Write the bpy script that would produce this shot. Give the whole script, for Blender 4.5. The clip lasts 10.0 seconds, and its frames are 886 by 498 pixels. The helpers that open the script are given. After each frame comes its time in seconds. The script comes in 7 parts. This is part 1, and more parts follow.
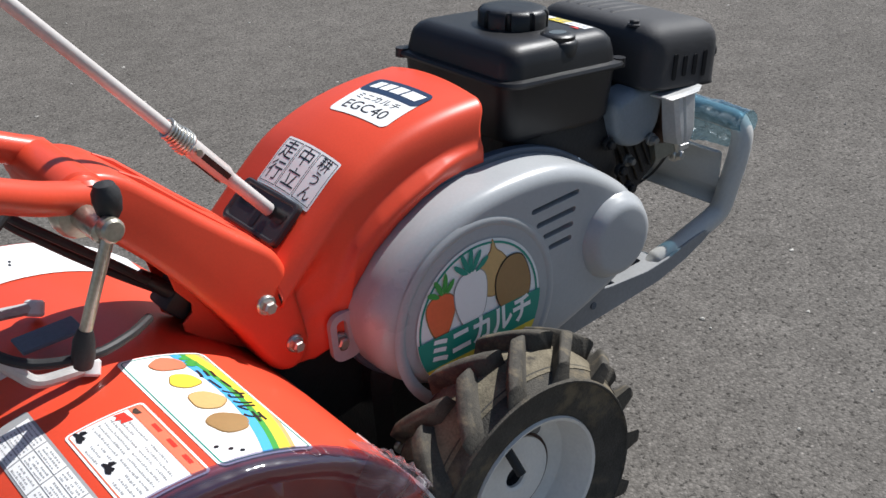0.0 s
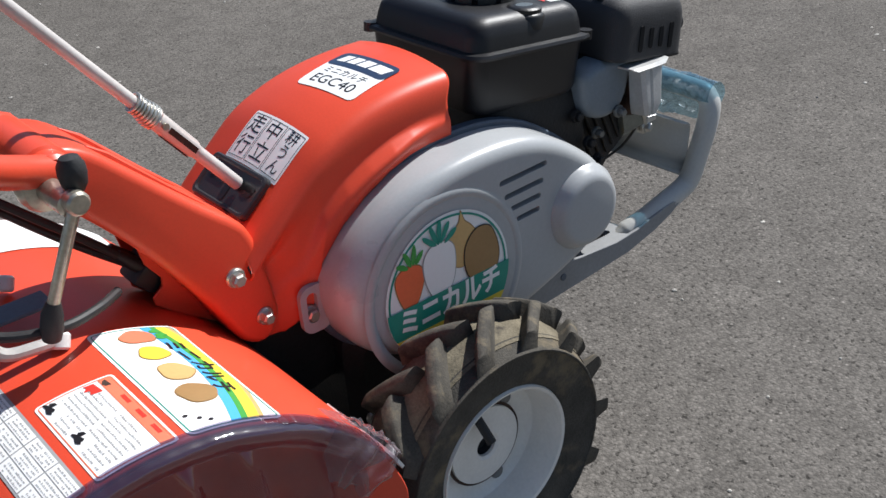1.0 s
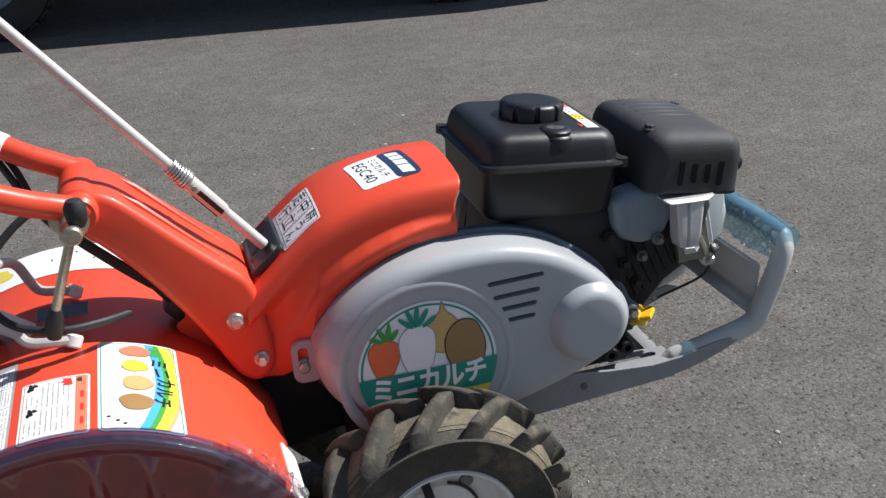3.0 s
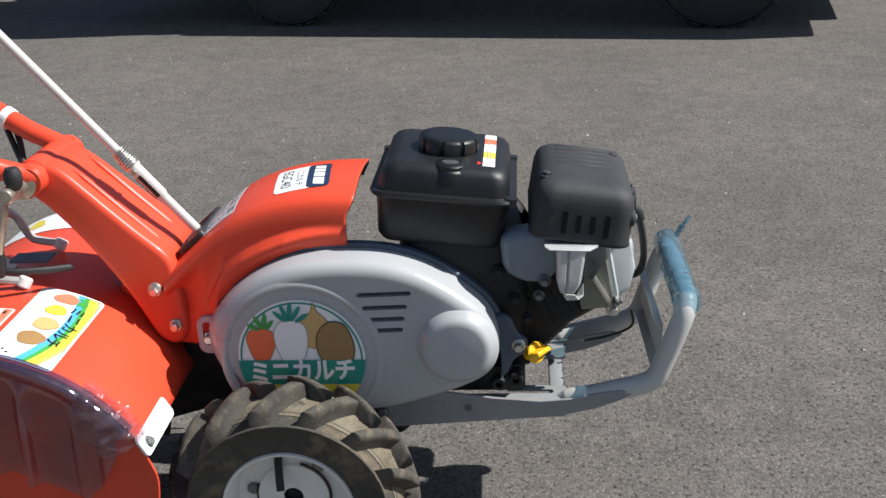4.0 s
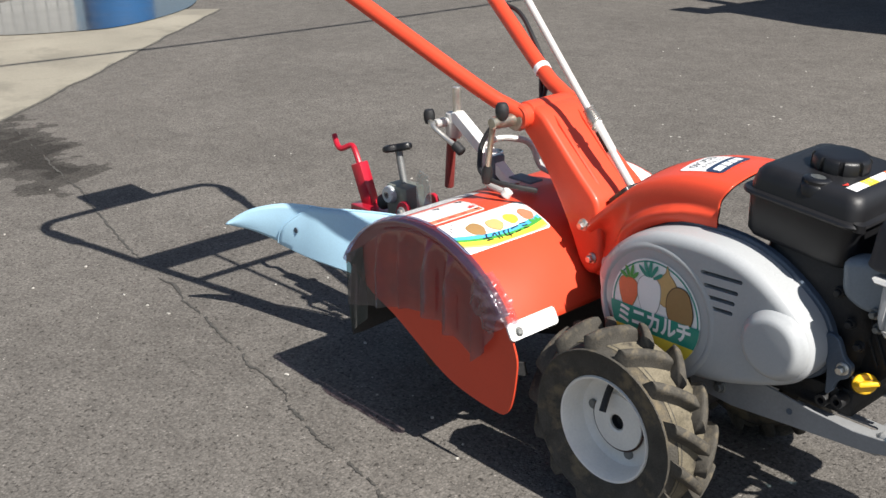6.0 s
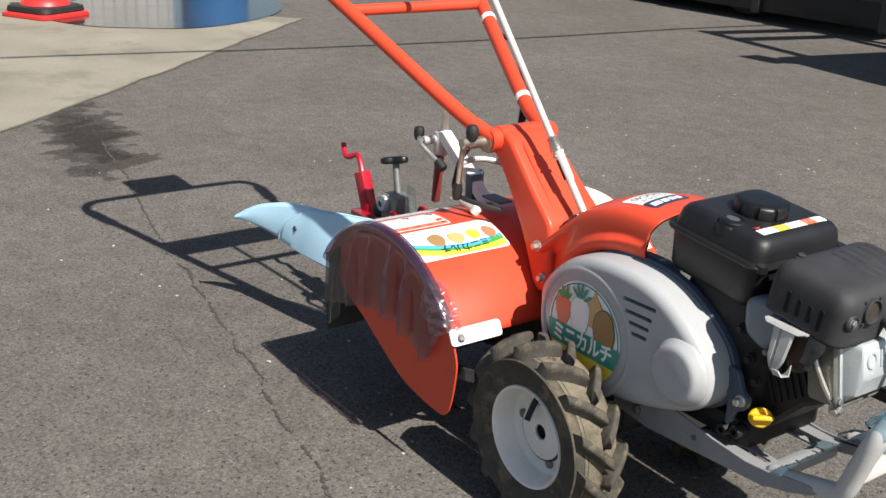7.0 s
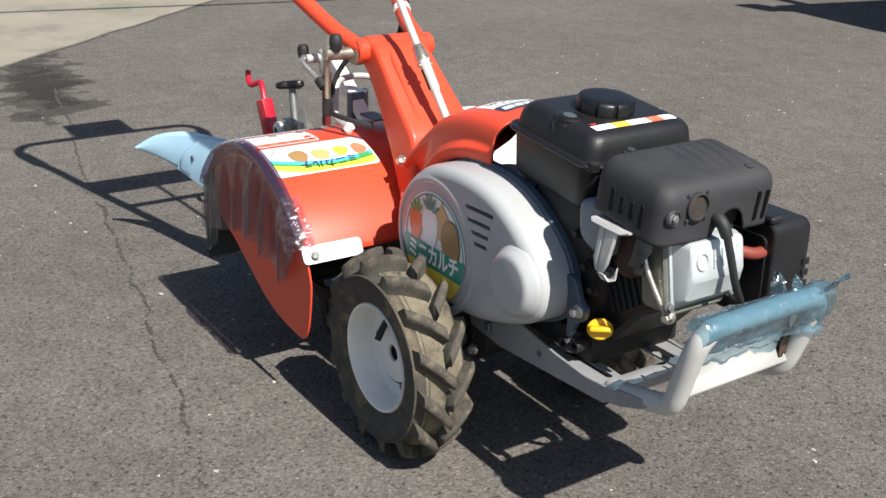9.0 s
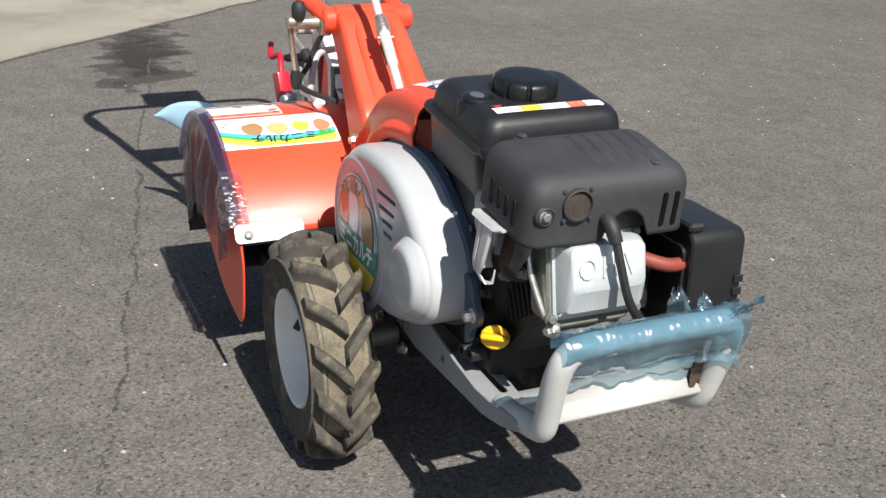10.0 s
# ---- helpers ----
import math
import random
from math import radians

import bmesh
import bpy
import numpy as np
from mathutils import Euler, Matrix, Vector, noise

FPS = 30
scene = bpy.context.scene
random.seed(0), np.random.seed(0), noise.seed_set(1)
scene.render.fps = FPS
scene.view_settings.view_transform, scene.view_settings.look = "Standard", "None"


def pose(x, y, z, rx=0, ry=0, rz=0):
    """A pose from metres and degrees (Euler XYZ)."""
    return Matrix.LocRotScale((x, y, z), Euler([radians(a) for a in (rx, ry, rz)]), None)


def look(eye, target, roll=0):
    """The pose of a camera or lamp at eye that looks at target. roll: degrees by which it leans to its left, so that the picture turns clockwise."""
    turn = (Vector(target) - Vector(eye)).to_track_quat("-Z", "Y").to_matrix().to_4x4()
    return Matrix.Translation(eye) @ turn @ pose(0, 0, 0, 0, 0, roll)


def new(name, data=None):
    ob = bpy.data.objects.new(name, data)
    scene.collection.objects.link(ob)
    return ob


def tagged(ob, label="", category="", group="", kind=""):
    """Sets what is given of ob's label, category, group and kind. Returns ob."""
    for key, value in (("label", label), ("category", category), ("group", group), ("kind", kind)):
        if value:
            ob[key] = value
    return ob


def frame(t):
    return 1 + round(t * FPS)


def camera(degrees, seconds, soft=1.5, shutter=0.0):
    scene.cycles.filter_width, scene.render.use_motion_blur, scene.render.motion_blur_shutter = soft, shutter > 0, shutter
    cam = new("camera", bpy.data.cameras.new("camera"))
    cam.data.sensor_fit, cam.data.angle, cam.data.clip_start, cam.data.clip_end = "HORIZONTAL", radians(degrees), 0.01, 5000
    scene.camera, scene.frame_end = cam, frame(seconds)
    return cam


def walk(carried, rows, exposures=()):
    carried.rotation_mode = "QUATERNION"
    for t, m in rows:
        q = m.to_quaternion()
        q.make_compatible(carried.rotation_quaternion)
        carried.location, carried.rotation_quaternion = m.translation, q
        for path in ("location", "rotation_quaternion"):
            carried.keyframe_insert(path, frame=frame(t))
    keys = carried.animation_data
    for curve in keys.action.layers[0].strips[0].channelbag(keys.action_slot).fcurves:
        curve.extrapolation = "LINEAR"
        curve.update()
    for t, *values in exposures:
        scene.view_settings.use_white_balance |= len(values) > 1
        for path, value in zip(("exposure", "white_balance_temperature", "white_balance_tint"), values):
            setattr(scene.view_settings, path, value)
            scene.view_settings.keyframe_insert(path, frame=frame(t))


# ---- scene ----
cam = camera(44.2, 10.0)
PATH = [
    (0, (-0.575, -0.885, 0.892), (0.489, 0.522, -0.05), -4.1),
    (0.5, (-0.573, -0.893, 0.892), (0.504, 0.503, -0.052), -4.3),
    (1, (-0.572, -0.904, 0.888), (0.503, 0.472, -0.087), -4.3),
    (1.5, (-0.568, -0.902, 0.882), (0.468, 0.5, -0.098), -3.9),
    (2, (-0.521, -0.937, 0.898), (0.387, 0.591, -0.019), -4.1),
    (2.5, (-0.416, -1.076, 0.925), (0.314, 0.595, 0.104), -7.1),
    (3, (-0.238, -1.2, 0.925), (0.231, 0.573, 0.127), -4.2),
    (3.2, (-0.139, -1.22, 0.925), (0.218, 0.576, 0.121), -3.2),
    (4.3, (0.422, -1.379, 0.961), (0.027, 0.439, 0.227), -3.6),
    (4.5, (0.492, -1.363, 0.954), (-0.073, 0.415, 0.231), -4.2),
    (5, (0.66, -1.315, 0.948), (-0.23, 0.282, 0.138), -2.5),
    (5.5, (0.799, -1.31, 0.965), (-0.481, 0.013, 0.181), -3.9),
    (5.7, (0.843, -1.32, 0.971), (-0.522, -0.066, 0.22), -2.9),
    (6.8, (1.083, -1.271, 0.998), (-0.42, -0.14, 0.319), 0.8),
    (7, (1.129, -1.233, 1.0), (-0.404, -0.142, 0.322), 2.2),
    (7.5, (1.192, -1.193, 0.989), (-0.337, -0.097, 0.311), 2.3),
    (8, (1.245, -1.139, 0.968), (-0.268, -0.034, 0.269), 1.6),
    (8.5, (1.27, -1.085, 0.953), (-0.259, -0.011, 0.242), 1.4),
    (9, (1.245, -0.96, 0.889), (-0.314, 0.061, 0.164), 1.1),
    (9.5, (1.247, -0.799, 0.854), (-0.295, 0.212, 0.079), 1.1),
    (10, (1.296, -0.595, 0.846), (-0.408, 0.138, 0.099), 1.5),
]
walk(cam, [(t, look(eye, target, roll)) for t, eye, target, roll in PATH],
     [(0, 0.41, 6050, 10), (2.5, 0.41, 6050, 10), (4.5, 0.61, 6250, 10), (5.5, 0.70, 6350, 10), (7, 0.57, 6550, 10), (8, 0.60, 6500, 10), (10, 0.68, 6400, 10)])

# ---------------------------------------------------------------- world, sun
SUN_TO = Vector((0.89, 0.035, 1.0)).normalized()
world = bpy.data.worlds.new("sky")
scene.world = world
world.use_nodes = True
wn = world.node_tree.nodes
sky = wn.new("ShaderNodeTexSky")
sky.sky_type = "NISHITA"
sky.sun_disc = False
sky.sun_elevation = math.asin(SUN_TO.z)
sky.sun_rotation = math.atan2(SUN_TO.x, SUN_TO.y)
world.node_tree.links.new(sky.outputs["Color"], wn["Background"].inputs["Color"])
wn["Background"].inputs["Strength"].default_value = 0.060
sun = new("sun", bpy.data.lights.new("sun", "SUN"))
sun.data.energy = 5.0
sun.data.angle = radians(0.53)
sun.data.color = (1.0, 0.955, 0.88)
sun.matrix_world = look(SUN_TO * 20, (0, 0, 0))


# ---------------------------------------------------------------- materials
def mat(name, color, rough=0.5, metal=0.0, var=0.12, scale=18.0, fine=260.0, bump=0.06, coat=0.0, spots=None, spot_at=0.62, spot_scale=9.0,
        alpha=1.0, island=False, spec=0.5, dust=0.0):
    """Painted or bare surface: cloudy variation, fine grain, optional spots of another colour, dust on upward faces by own noise."""
    m = bpy.data.materials.new(name)
    m.use_nodes = True
    t = m.node_tree
    b = t.nodes["Principled BSDF"]
    co = t.nodes.new("ShaderNodeTexCoord").outputs["Object"]
    big = t.nodes.new("ShaderNodeTexNoise")
    big.inputs["Scale"].default_value, big.inputs["Detail"].default_value = scale, 5
    t.links.new(co, big.inputs["Vector"])
    small = t.nodes.new("ShaderNodeTexNoise")
    small.inputs["Scale"].default_value, small.inputs["Detail"].default_value = fine, 3
    t.links.new(co, small.inputs["Vector"])
    ramp = t.nodes.new("ShaderNodeMapRange")
    ramp.inputs["From Min"].default_value, ramp.inputs["From Max"].default_value = 0.3, 0.7
    ramp.inputs["To Min"].default_value, ramp.inputs["To Max"].default_value = 1 - var, 1 + var
    t.links.new(big.outputs["Fac"], ramp.inputs["Value"])
    grain = t.nodes.new("ShaderNodeMapRange")
    grain.inputs["From Min"].default_value, grain.inputs["From Max"].default_value = 0.3, 0.7
    grain.inputs["To Min"].default_value, grain.inputs["To Max"].default_value = 1 - var * 0.6, 1 + var * 0.6
    t.links.new(small.outputs["Fac"], grain.inputs["Value"])
    mul = t.nodes.new("ShaderNodeMath")
    mul.operation = "MULTIPLY"
    t.links.new(ramp.outputs[0], mul.inputs[0])
    t.links.new(grain.outputs[0], mul.inputs[1])
    mix = t.nodes.new("ShaderNodeVectorMath")
    mix.operation = "SCALE"
    mix.inputs[0].default_value = color
    t.links.new(mul.outputs[0], mix.inputs["Scale"])
    out = mix.outputs[0]
    if spots:
        sp = t.nodes.new("ShaderNodeTexNoise")
        sp.inputs["Scale"].default_value, sp.inputs["Detail"].default_value, sp.inputs["Roughness"].default_value = spot_scale, 6, 0.65
        t.links.new(co, sp.inputs["Vector"])
        mr = t.nodes.new("ShaderNodeMapRange")
        mr.inputs["From Min"].default_value, mr.inputs["From Max"].default_value = spot_at, spot_at + 0.12
        t.links.new(sp.outputs["Fac"], mr.inputs["Value"])
        mm = t.nodes.new("ShaderNodeMix")
        mm.data_type = "RGBA"
        t.links.new(mr.outputs[0], mm.inputs["Factor"])
        t.links.new(out, mm.inputs["A"])
        mm.inputs["B"].default_value = (*spots, 1)
        out = mm.outputs["Result"]
    t.links.new(out, b.inputs["Base Color"])
    rr = t.nodes.new("ShaderNodeMapRange")
    rr.inputs["To Min"].default_value, rr.inputs["To Max"].default_value = max(0.02, rough - 0.1), min(1, rough + 0.1)
    t.links.new(big.outputs["Fac"], rr.inputs["Value"])
    t.links.new(rr.outputs[0], b.inputs["Roughness"])
    b.inputs["Metallic"].default_value = metal
    b.inputs["Coat Weight"].default_value = coat
    b.inputs["Coat Roughness"].default_value = 0.12
    b.inputs["Specular IOR Level"].default_value = spec
    b.inputs["Alpha"].default_value = alpha
    if bump:
        bp = t.nodes.new("ShaderNodeBump")
        bp.inputs["Strength"].default_value, bp.inputs["Distance"].default_value = bump, 0.002
        t.links.new(small.outputs["Fac"], bp.inputs["Height"])
        t.links.new(bp.outputs[0], b.inputs["Normal"])
    return m


ORANGE = mat("orange_paint", (0.685, 0.070, 0.030), 0.38, var=0.05, scale=7, fine=420, bump=0.015, coat=0.08, spec=0.33, spots=(0.60, 0.053, 0.020), spot_at=0.70, spot_scale=26)
GREY = mat("grey_paint", (0.40, 0.412, 0.42), 0.30, var=0.05, scale=9, fine=300, bump=0.03, spots=(0.35, 0.33, 0.30), spot_at=0.70, spot_scale=14)
BUMPER_GREY = mat("bumper_paint", (0.50, 0.50, 0.48), 0.42, var=0.06, scale=12, fine=300, bump=0.05, spots=(0.34, 0.30, 0.25), spot_at=0.70, spot_scale=18)
GREY_DARK = mat("blue_grey_steel", (0.075, 0.10, 0.135), 0.45, var=0.15, bump=0.08)
CHASSIS = mat("chassis_grey", (0.25, 0.255, 0.26), 0.55, var=0.10, scale=20, spots=(0.20, 0.13, 0.09), spot_at=0.68, spot_scale=22, bump=0.12)
BLACK = mat("black_plastic", (0.012, 0.012, 0.0135), 0.42, var=0.2, scale=14, fine=900, bump=0.15, spec=0.42, spots=(0.022, 0.0215, 0.021), spot_at=0.66)
MUFFLER = mat("matt_black_steel", (0.029, 0.029, 0.032), 0.66, var=0.2, scale=20, fine=800, bump=0.3, spots=(0.045, 0.042, 0.038), spot_at=0.66, spot_scale=12)
CAP = mat("fuel_cap_plastic", (0.006, 0.006, 0.007), 0.38, var=0.15, fine=700, bump=0.15)
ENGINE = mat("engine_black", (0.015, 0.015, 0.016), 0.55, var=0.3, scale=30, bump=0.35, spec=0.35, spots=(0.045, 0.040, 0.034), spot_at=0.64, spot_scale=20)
ALLOY = mat("cast_aluminium", (0.60, 0.64, 0.65), 0.36, metal=0.35, var=0.10, scale=26, fine=500, bump=0.14, spots=(0.28, 0.27, 0.24), spot_at=0.70)
ALLOY_DARK = mat("dull_aluminium", (0.20, 0.205, 0.20), 0.5, metal=0.5, var=0.2, scale=26, fine=500, bump=0.35, spots=(0.08, 0.07, 0.055), spot_at=0.62)
STAY = mat("pale_zinc_sheet", (0.50, 0.50, 0.49), 0.45, metal=0.25, var=0.10, scale=40, fine=400, bump=0.15, spots=(0.27, 0.24, 0.20), spot_at=0.66, spot_scale=26)
HEAD = mat("oily_aluminium", (0.20, 0.205, 0.175), 0.45, metal=0.3, var=0.25, scale=22, fine=500, bump=0.3, spots=(0.09, 0.085, 0.07), spot_at=0.60, spot_scale=18)
ZINC = mat("zinc_plate", (0.60, 0.58, 0.53), 0.32, metal=0.85, var=0.15, scale=40, fine=300, bump=0.1)
ZINC_WARM = mat("yellow_zinc", (0.40, 0.375, 0.31), 0.35, metal=0.8, var=0.2, scale=40, bump=0.1)
WHITE = mat("white_paint", (0.74, 0.74, 0.72), 0.35, var=0.05, scale=25, bump=0.04, spots=(0.45, 0.40, 0.33), spot_at=0.72, spot_scale=30)
RIM = mat("rim_white", (0.80, 0.775, 0.72), 0.38, var=0.06, scale=22, bump=0.05, spots=(0.36, 0.30, 0.22), spot_at=0.68, spot_scale=24)
ROD = mat("rod_cream_plating", (0.60, 0.56, 0.53), 0.33, metal=0.1, var=0.08, bump=0.05)
RUBBER = mat("tyre_rubber", (0.070, 0.064, 0.054), 0.85, var=0.3, scale=30, fine=500, bump=0.5, spec=0.25, spots=(0.16, 0.13, 0.085), spot_at=0.53, spot_scale=17)
TREAD = mat("dusty_tread", (0.165, 0.143, 0.103), 0.95, var=0.30, scale=38, fine=420, bump=0.4, spec=0.15, spots=(0.06, 0.053, 0.045), spot_at=0.56, spot_scale=34)
LUG = mat("lug_rubber", (0.075, 0.068, 0.057), 0.85, var=0.3, scale=45, fine=500, bump=0.3, spec=0.25, spots=(0.15, 0.125, 0.088), spot_at=0.54, spot_scale=34)
RUBBER_BLACK = mat("black_rubber", (0.016, 0.016, 0.017), 0.6, var=0.2, bump=0.2)
RUST = mat("rust", (0.050, 0.027, 0.018), 0.85, var=0.35, scale=60, bump=0.5)
SOOT = mat("sooty_gauze", (0.040, 0.030, 0.024), 0.8, var=0.4, scale=90, fine=900, bump=0.6)
RED = mat("red_paint", (0.43, 0.010, 0.026), 0.32, var=0.08, scale=20, bump=0.04, coat=0.3)
BLUE = mat("pale_blue_paint", (0.44, 0.68, 0.84), 0.34, var=0.05, scale=8, bump=0.03, spots=(0.25, 0.38, 0.47), spot_at=0.70, spot_scale=30)
YELLOW = mat("yellow_plastic", (0.83, 0.47, 0.012), 0.35, var=0.05, bump=0.05)
HOSE = mat("red_brown_hose", (0.20, 0.038, 0.026), 0.6, var=0.2)
WIRE_GREY = mat("wire_grey", (0.50, 0.49, 0.47), 0.4, metal=0.3, var=0.1)
# sticker inks
PAPER = mat("sticker_white", (0.86, 0.86, 0.85), 0.35, var=0.02, bump=0)
# two near-black colours that stand for the shade inside open slots
VOID = mat("slot_shade", (0.006, 0.006, 0.007), 0.95, var=0.1, bump=0, spec=0.05)
RECESS = mat("slot_shade_soft", (0.014, 0.014, 0.015), 0.8, var=0.3, scale=40, bump=0.1, spec=0.2)
INK = mat("ink_black", (0.012, 0.012, 0.014), 0.4, var=0.05, bump=0)
NAVY = mat("ink_navy", (0.02, 0.038, 0.085), 0.35, var=0.05, bump=0)
TEAL = mat("ink_teal", (0.018, 0.27, 0.20), 0.35, var=0.04, bump=0)
INK_RED = mat("ink_red", (0.72, 0.045, 0.03), 0.35, var=0.04, bump=0)
INK_ORANGE = mat("ink_orange", (0.80, 0.16, 0.06), 0.35, var=0.05, bump=0)
INK_CORAL = mat("ink_coral", (0.78, 0.20, 0.11), 0.35, var=0.05, bump=0)
INK_TAN = mat("ink_tan", (0.60, 0.40, 0.16), 0.35, var=0.06, bump=0)
INK_BROWN = mat("ink_brown", (0.33, 0.20, 0.08), 0.35, var=0.06, bump=0)
INK_YELLOW = mat("ink_yellow", (0.78, 0.62, 0.06), 0.35, var=0.05, bump=0)
INK_GREEN = mat("ink_green", (0.06, 0.33, 0.06), 0.35, var=0.05, bump=0)
INK_BLUE = mat("ink_blue", (0.08, 0.40, 0.75), 0.35, var=0.05, bump=0)
INK_GREY = mat("ink_grey", (0.36, 0.36, 0.36), 0.4, var=0.05, bump=0)


def film_material(name, tint, gloss_rough, clear, alpha_color, crumple=0.5, ior=1.5, cloud=0.12):
    """Thin wrinkled plastic film: tinted clear sheet under a glossy skin."""
    m = bpy.data.materials.new(name)
    m.use_nodes = True
    t = m.node_tree
    b = t.nodes["Principled BSDF"]
    b.inputs["Base Color"].default_value = (*tint, 1)
    b.inputs["Roughness"].default_value = 0.5
    b.inputs["Specular IOR Level"].default_value = 0.1
    tr = t.nodes.new("ShaderNodeBsdfTransparent")
    tr.inputs["Color"].default_value = (*alpha_color, 1)
    gl = t.nodes.new("ShaderNodeBsdfGlossy")
    gl.inputs["Color"].default_value = (0.95, 0.97, 1.0, 1)
    gl.inputs["Roughness"].default_value = gloss_rough
    co = t.nodes.new("ShaderNodeTexCoord").outputs["Object"]
    n = t.nodes.new("ShaderNodeTexNoise")
    n.inputs["Scale"].default_value, n.inputs["Detail"].default_value = 26, 3
    t.links.new(co, n.inputs["Vector"])
    bp = t.nodes.new("ShaderNodeBump")
    bp.inputs["Strength"].default_value, bp.inputs["Distance"].default_value = crumple, 0.008
    t.links.new(n.outputs["Fac"], bp.inputs["Height"])
    t.links.new(bp.outputs[0], b.inputs["Normal"])
    t.links.new(bp.outputs[0], gl.inputs["Normal"])
    mr = t.nodes.new("ShaderNodeMapRange")
    mr.inputs["From Min"].default_value, mr.inputs["From Max"].default_value = 0.3, 0.7
    mr.inputs["To Min"].default_value, mr.inputs["To Max"].default_value = clear + cloud, clear - cloud
    t.links.new(n.outputs["Fac"], mr.inputs["Value"])
    mx = t.nodes.new("ShaderNodeMixShader")
    t.links.new(mr.outputs[0], mx.inputs[0])
    t.links.new(b.outputs[0], mx.inputs[1])
    t.links.new(tr.outputs[0], mx.inputs[2])
    # the same gloss from both sides of the sheet
    lw = t.nodes.new("ShaderNodeLayerWeight")
    lw.inputs["Blend"].default_value = 0.5
    t.links.new(bp.outputs[0], lw.inputs["Normal"])
    pw = t.nodes.new("ShaderNodeMath")
    pw.operation = "POWER"
    pw.inputs[1].default_value = 5.0
    t.links.new(lw.outputs["Facing"], pw.inputs[0])
    f0 = ((ior - 1) / (ior + 1)) ** 2
    fr = t.nodes.new("ShaderNodeMapRange")
    fr.inputs["To Min"].default_value, fr.inputs["To Max"].default_value = f0, 1.0
    t.links.new(pw.outputs[0], fr.inputs["Value"])
    skin = t.nodes.new("ShaderNodeMixShader")
    t.links.new(fr.outputs[0], skin.inputs[0])
    t.links.new(mx.outputs[0], skin.inputs[1])
    t.links.new(gl.outputs[0], skin.inputs[2])
    t.links.new(skin.outputs[0], t.nodes["Material Output"].inputs["Surface"])
    return m


FILM_DARK = film_material("clear_film_violet", (0.055, 0.060, 0.085), 0.07, 0.84, (0.70, 0.60, 0.64), 0.10, 1.8)
# the roll's bluer tint puts mirrored sky into the film's colour
FILM_ROLL = film_material("bunched_film_sky_violet", (0.034, 0.040, 0.080), 0.05, 0.66, (0.66, 0.60, 0.74), 0.06, 2.1, 0.06)
FILM_CLEAR = film_material("clear_film", (0.22, 0.18, 0.21), 0.30, 0.84, (0.82, 0.72, 0.76), 0.25)
FILM_BLUE = film_material("clear_film_blue", (0.17, 0.29, 0.36), 0.20, 0.80, (0.44, 0.65, 0.75), 1.0, 2.3, 0.18)
FLAP = film_material("smoky_flap", (0.035, 0.05, 0.05), 0.25, 0.45, (0.45, 0.55, 0.52))


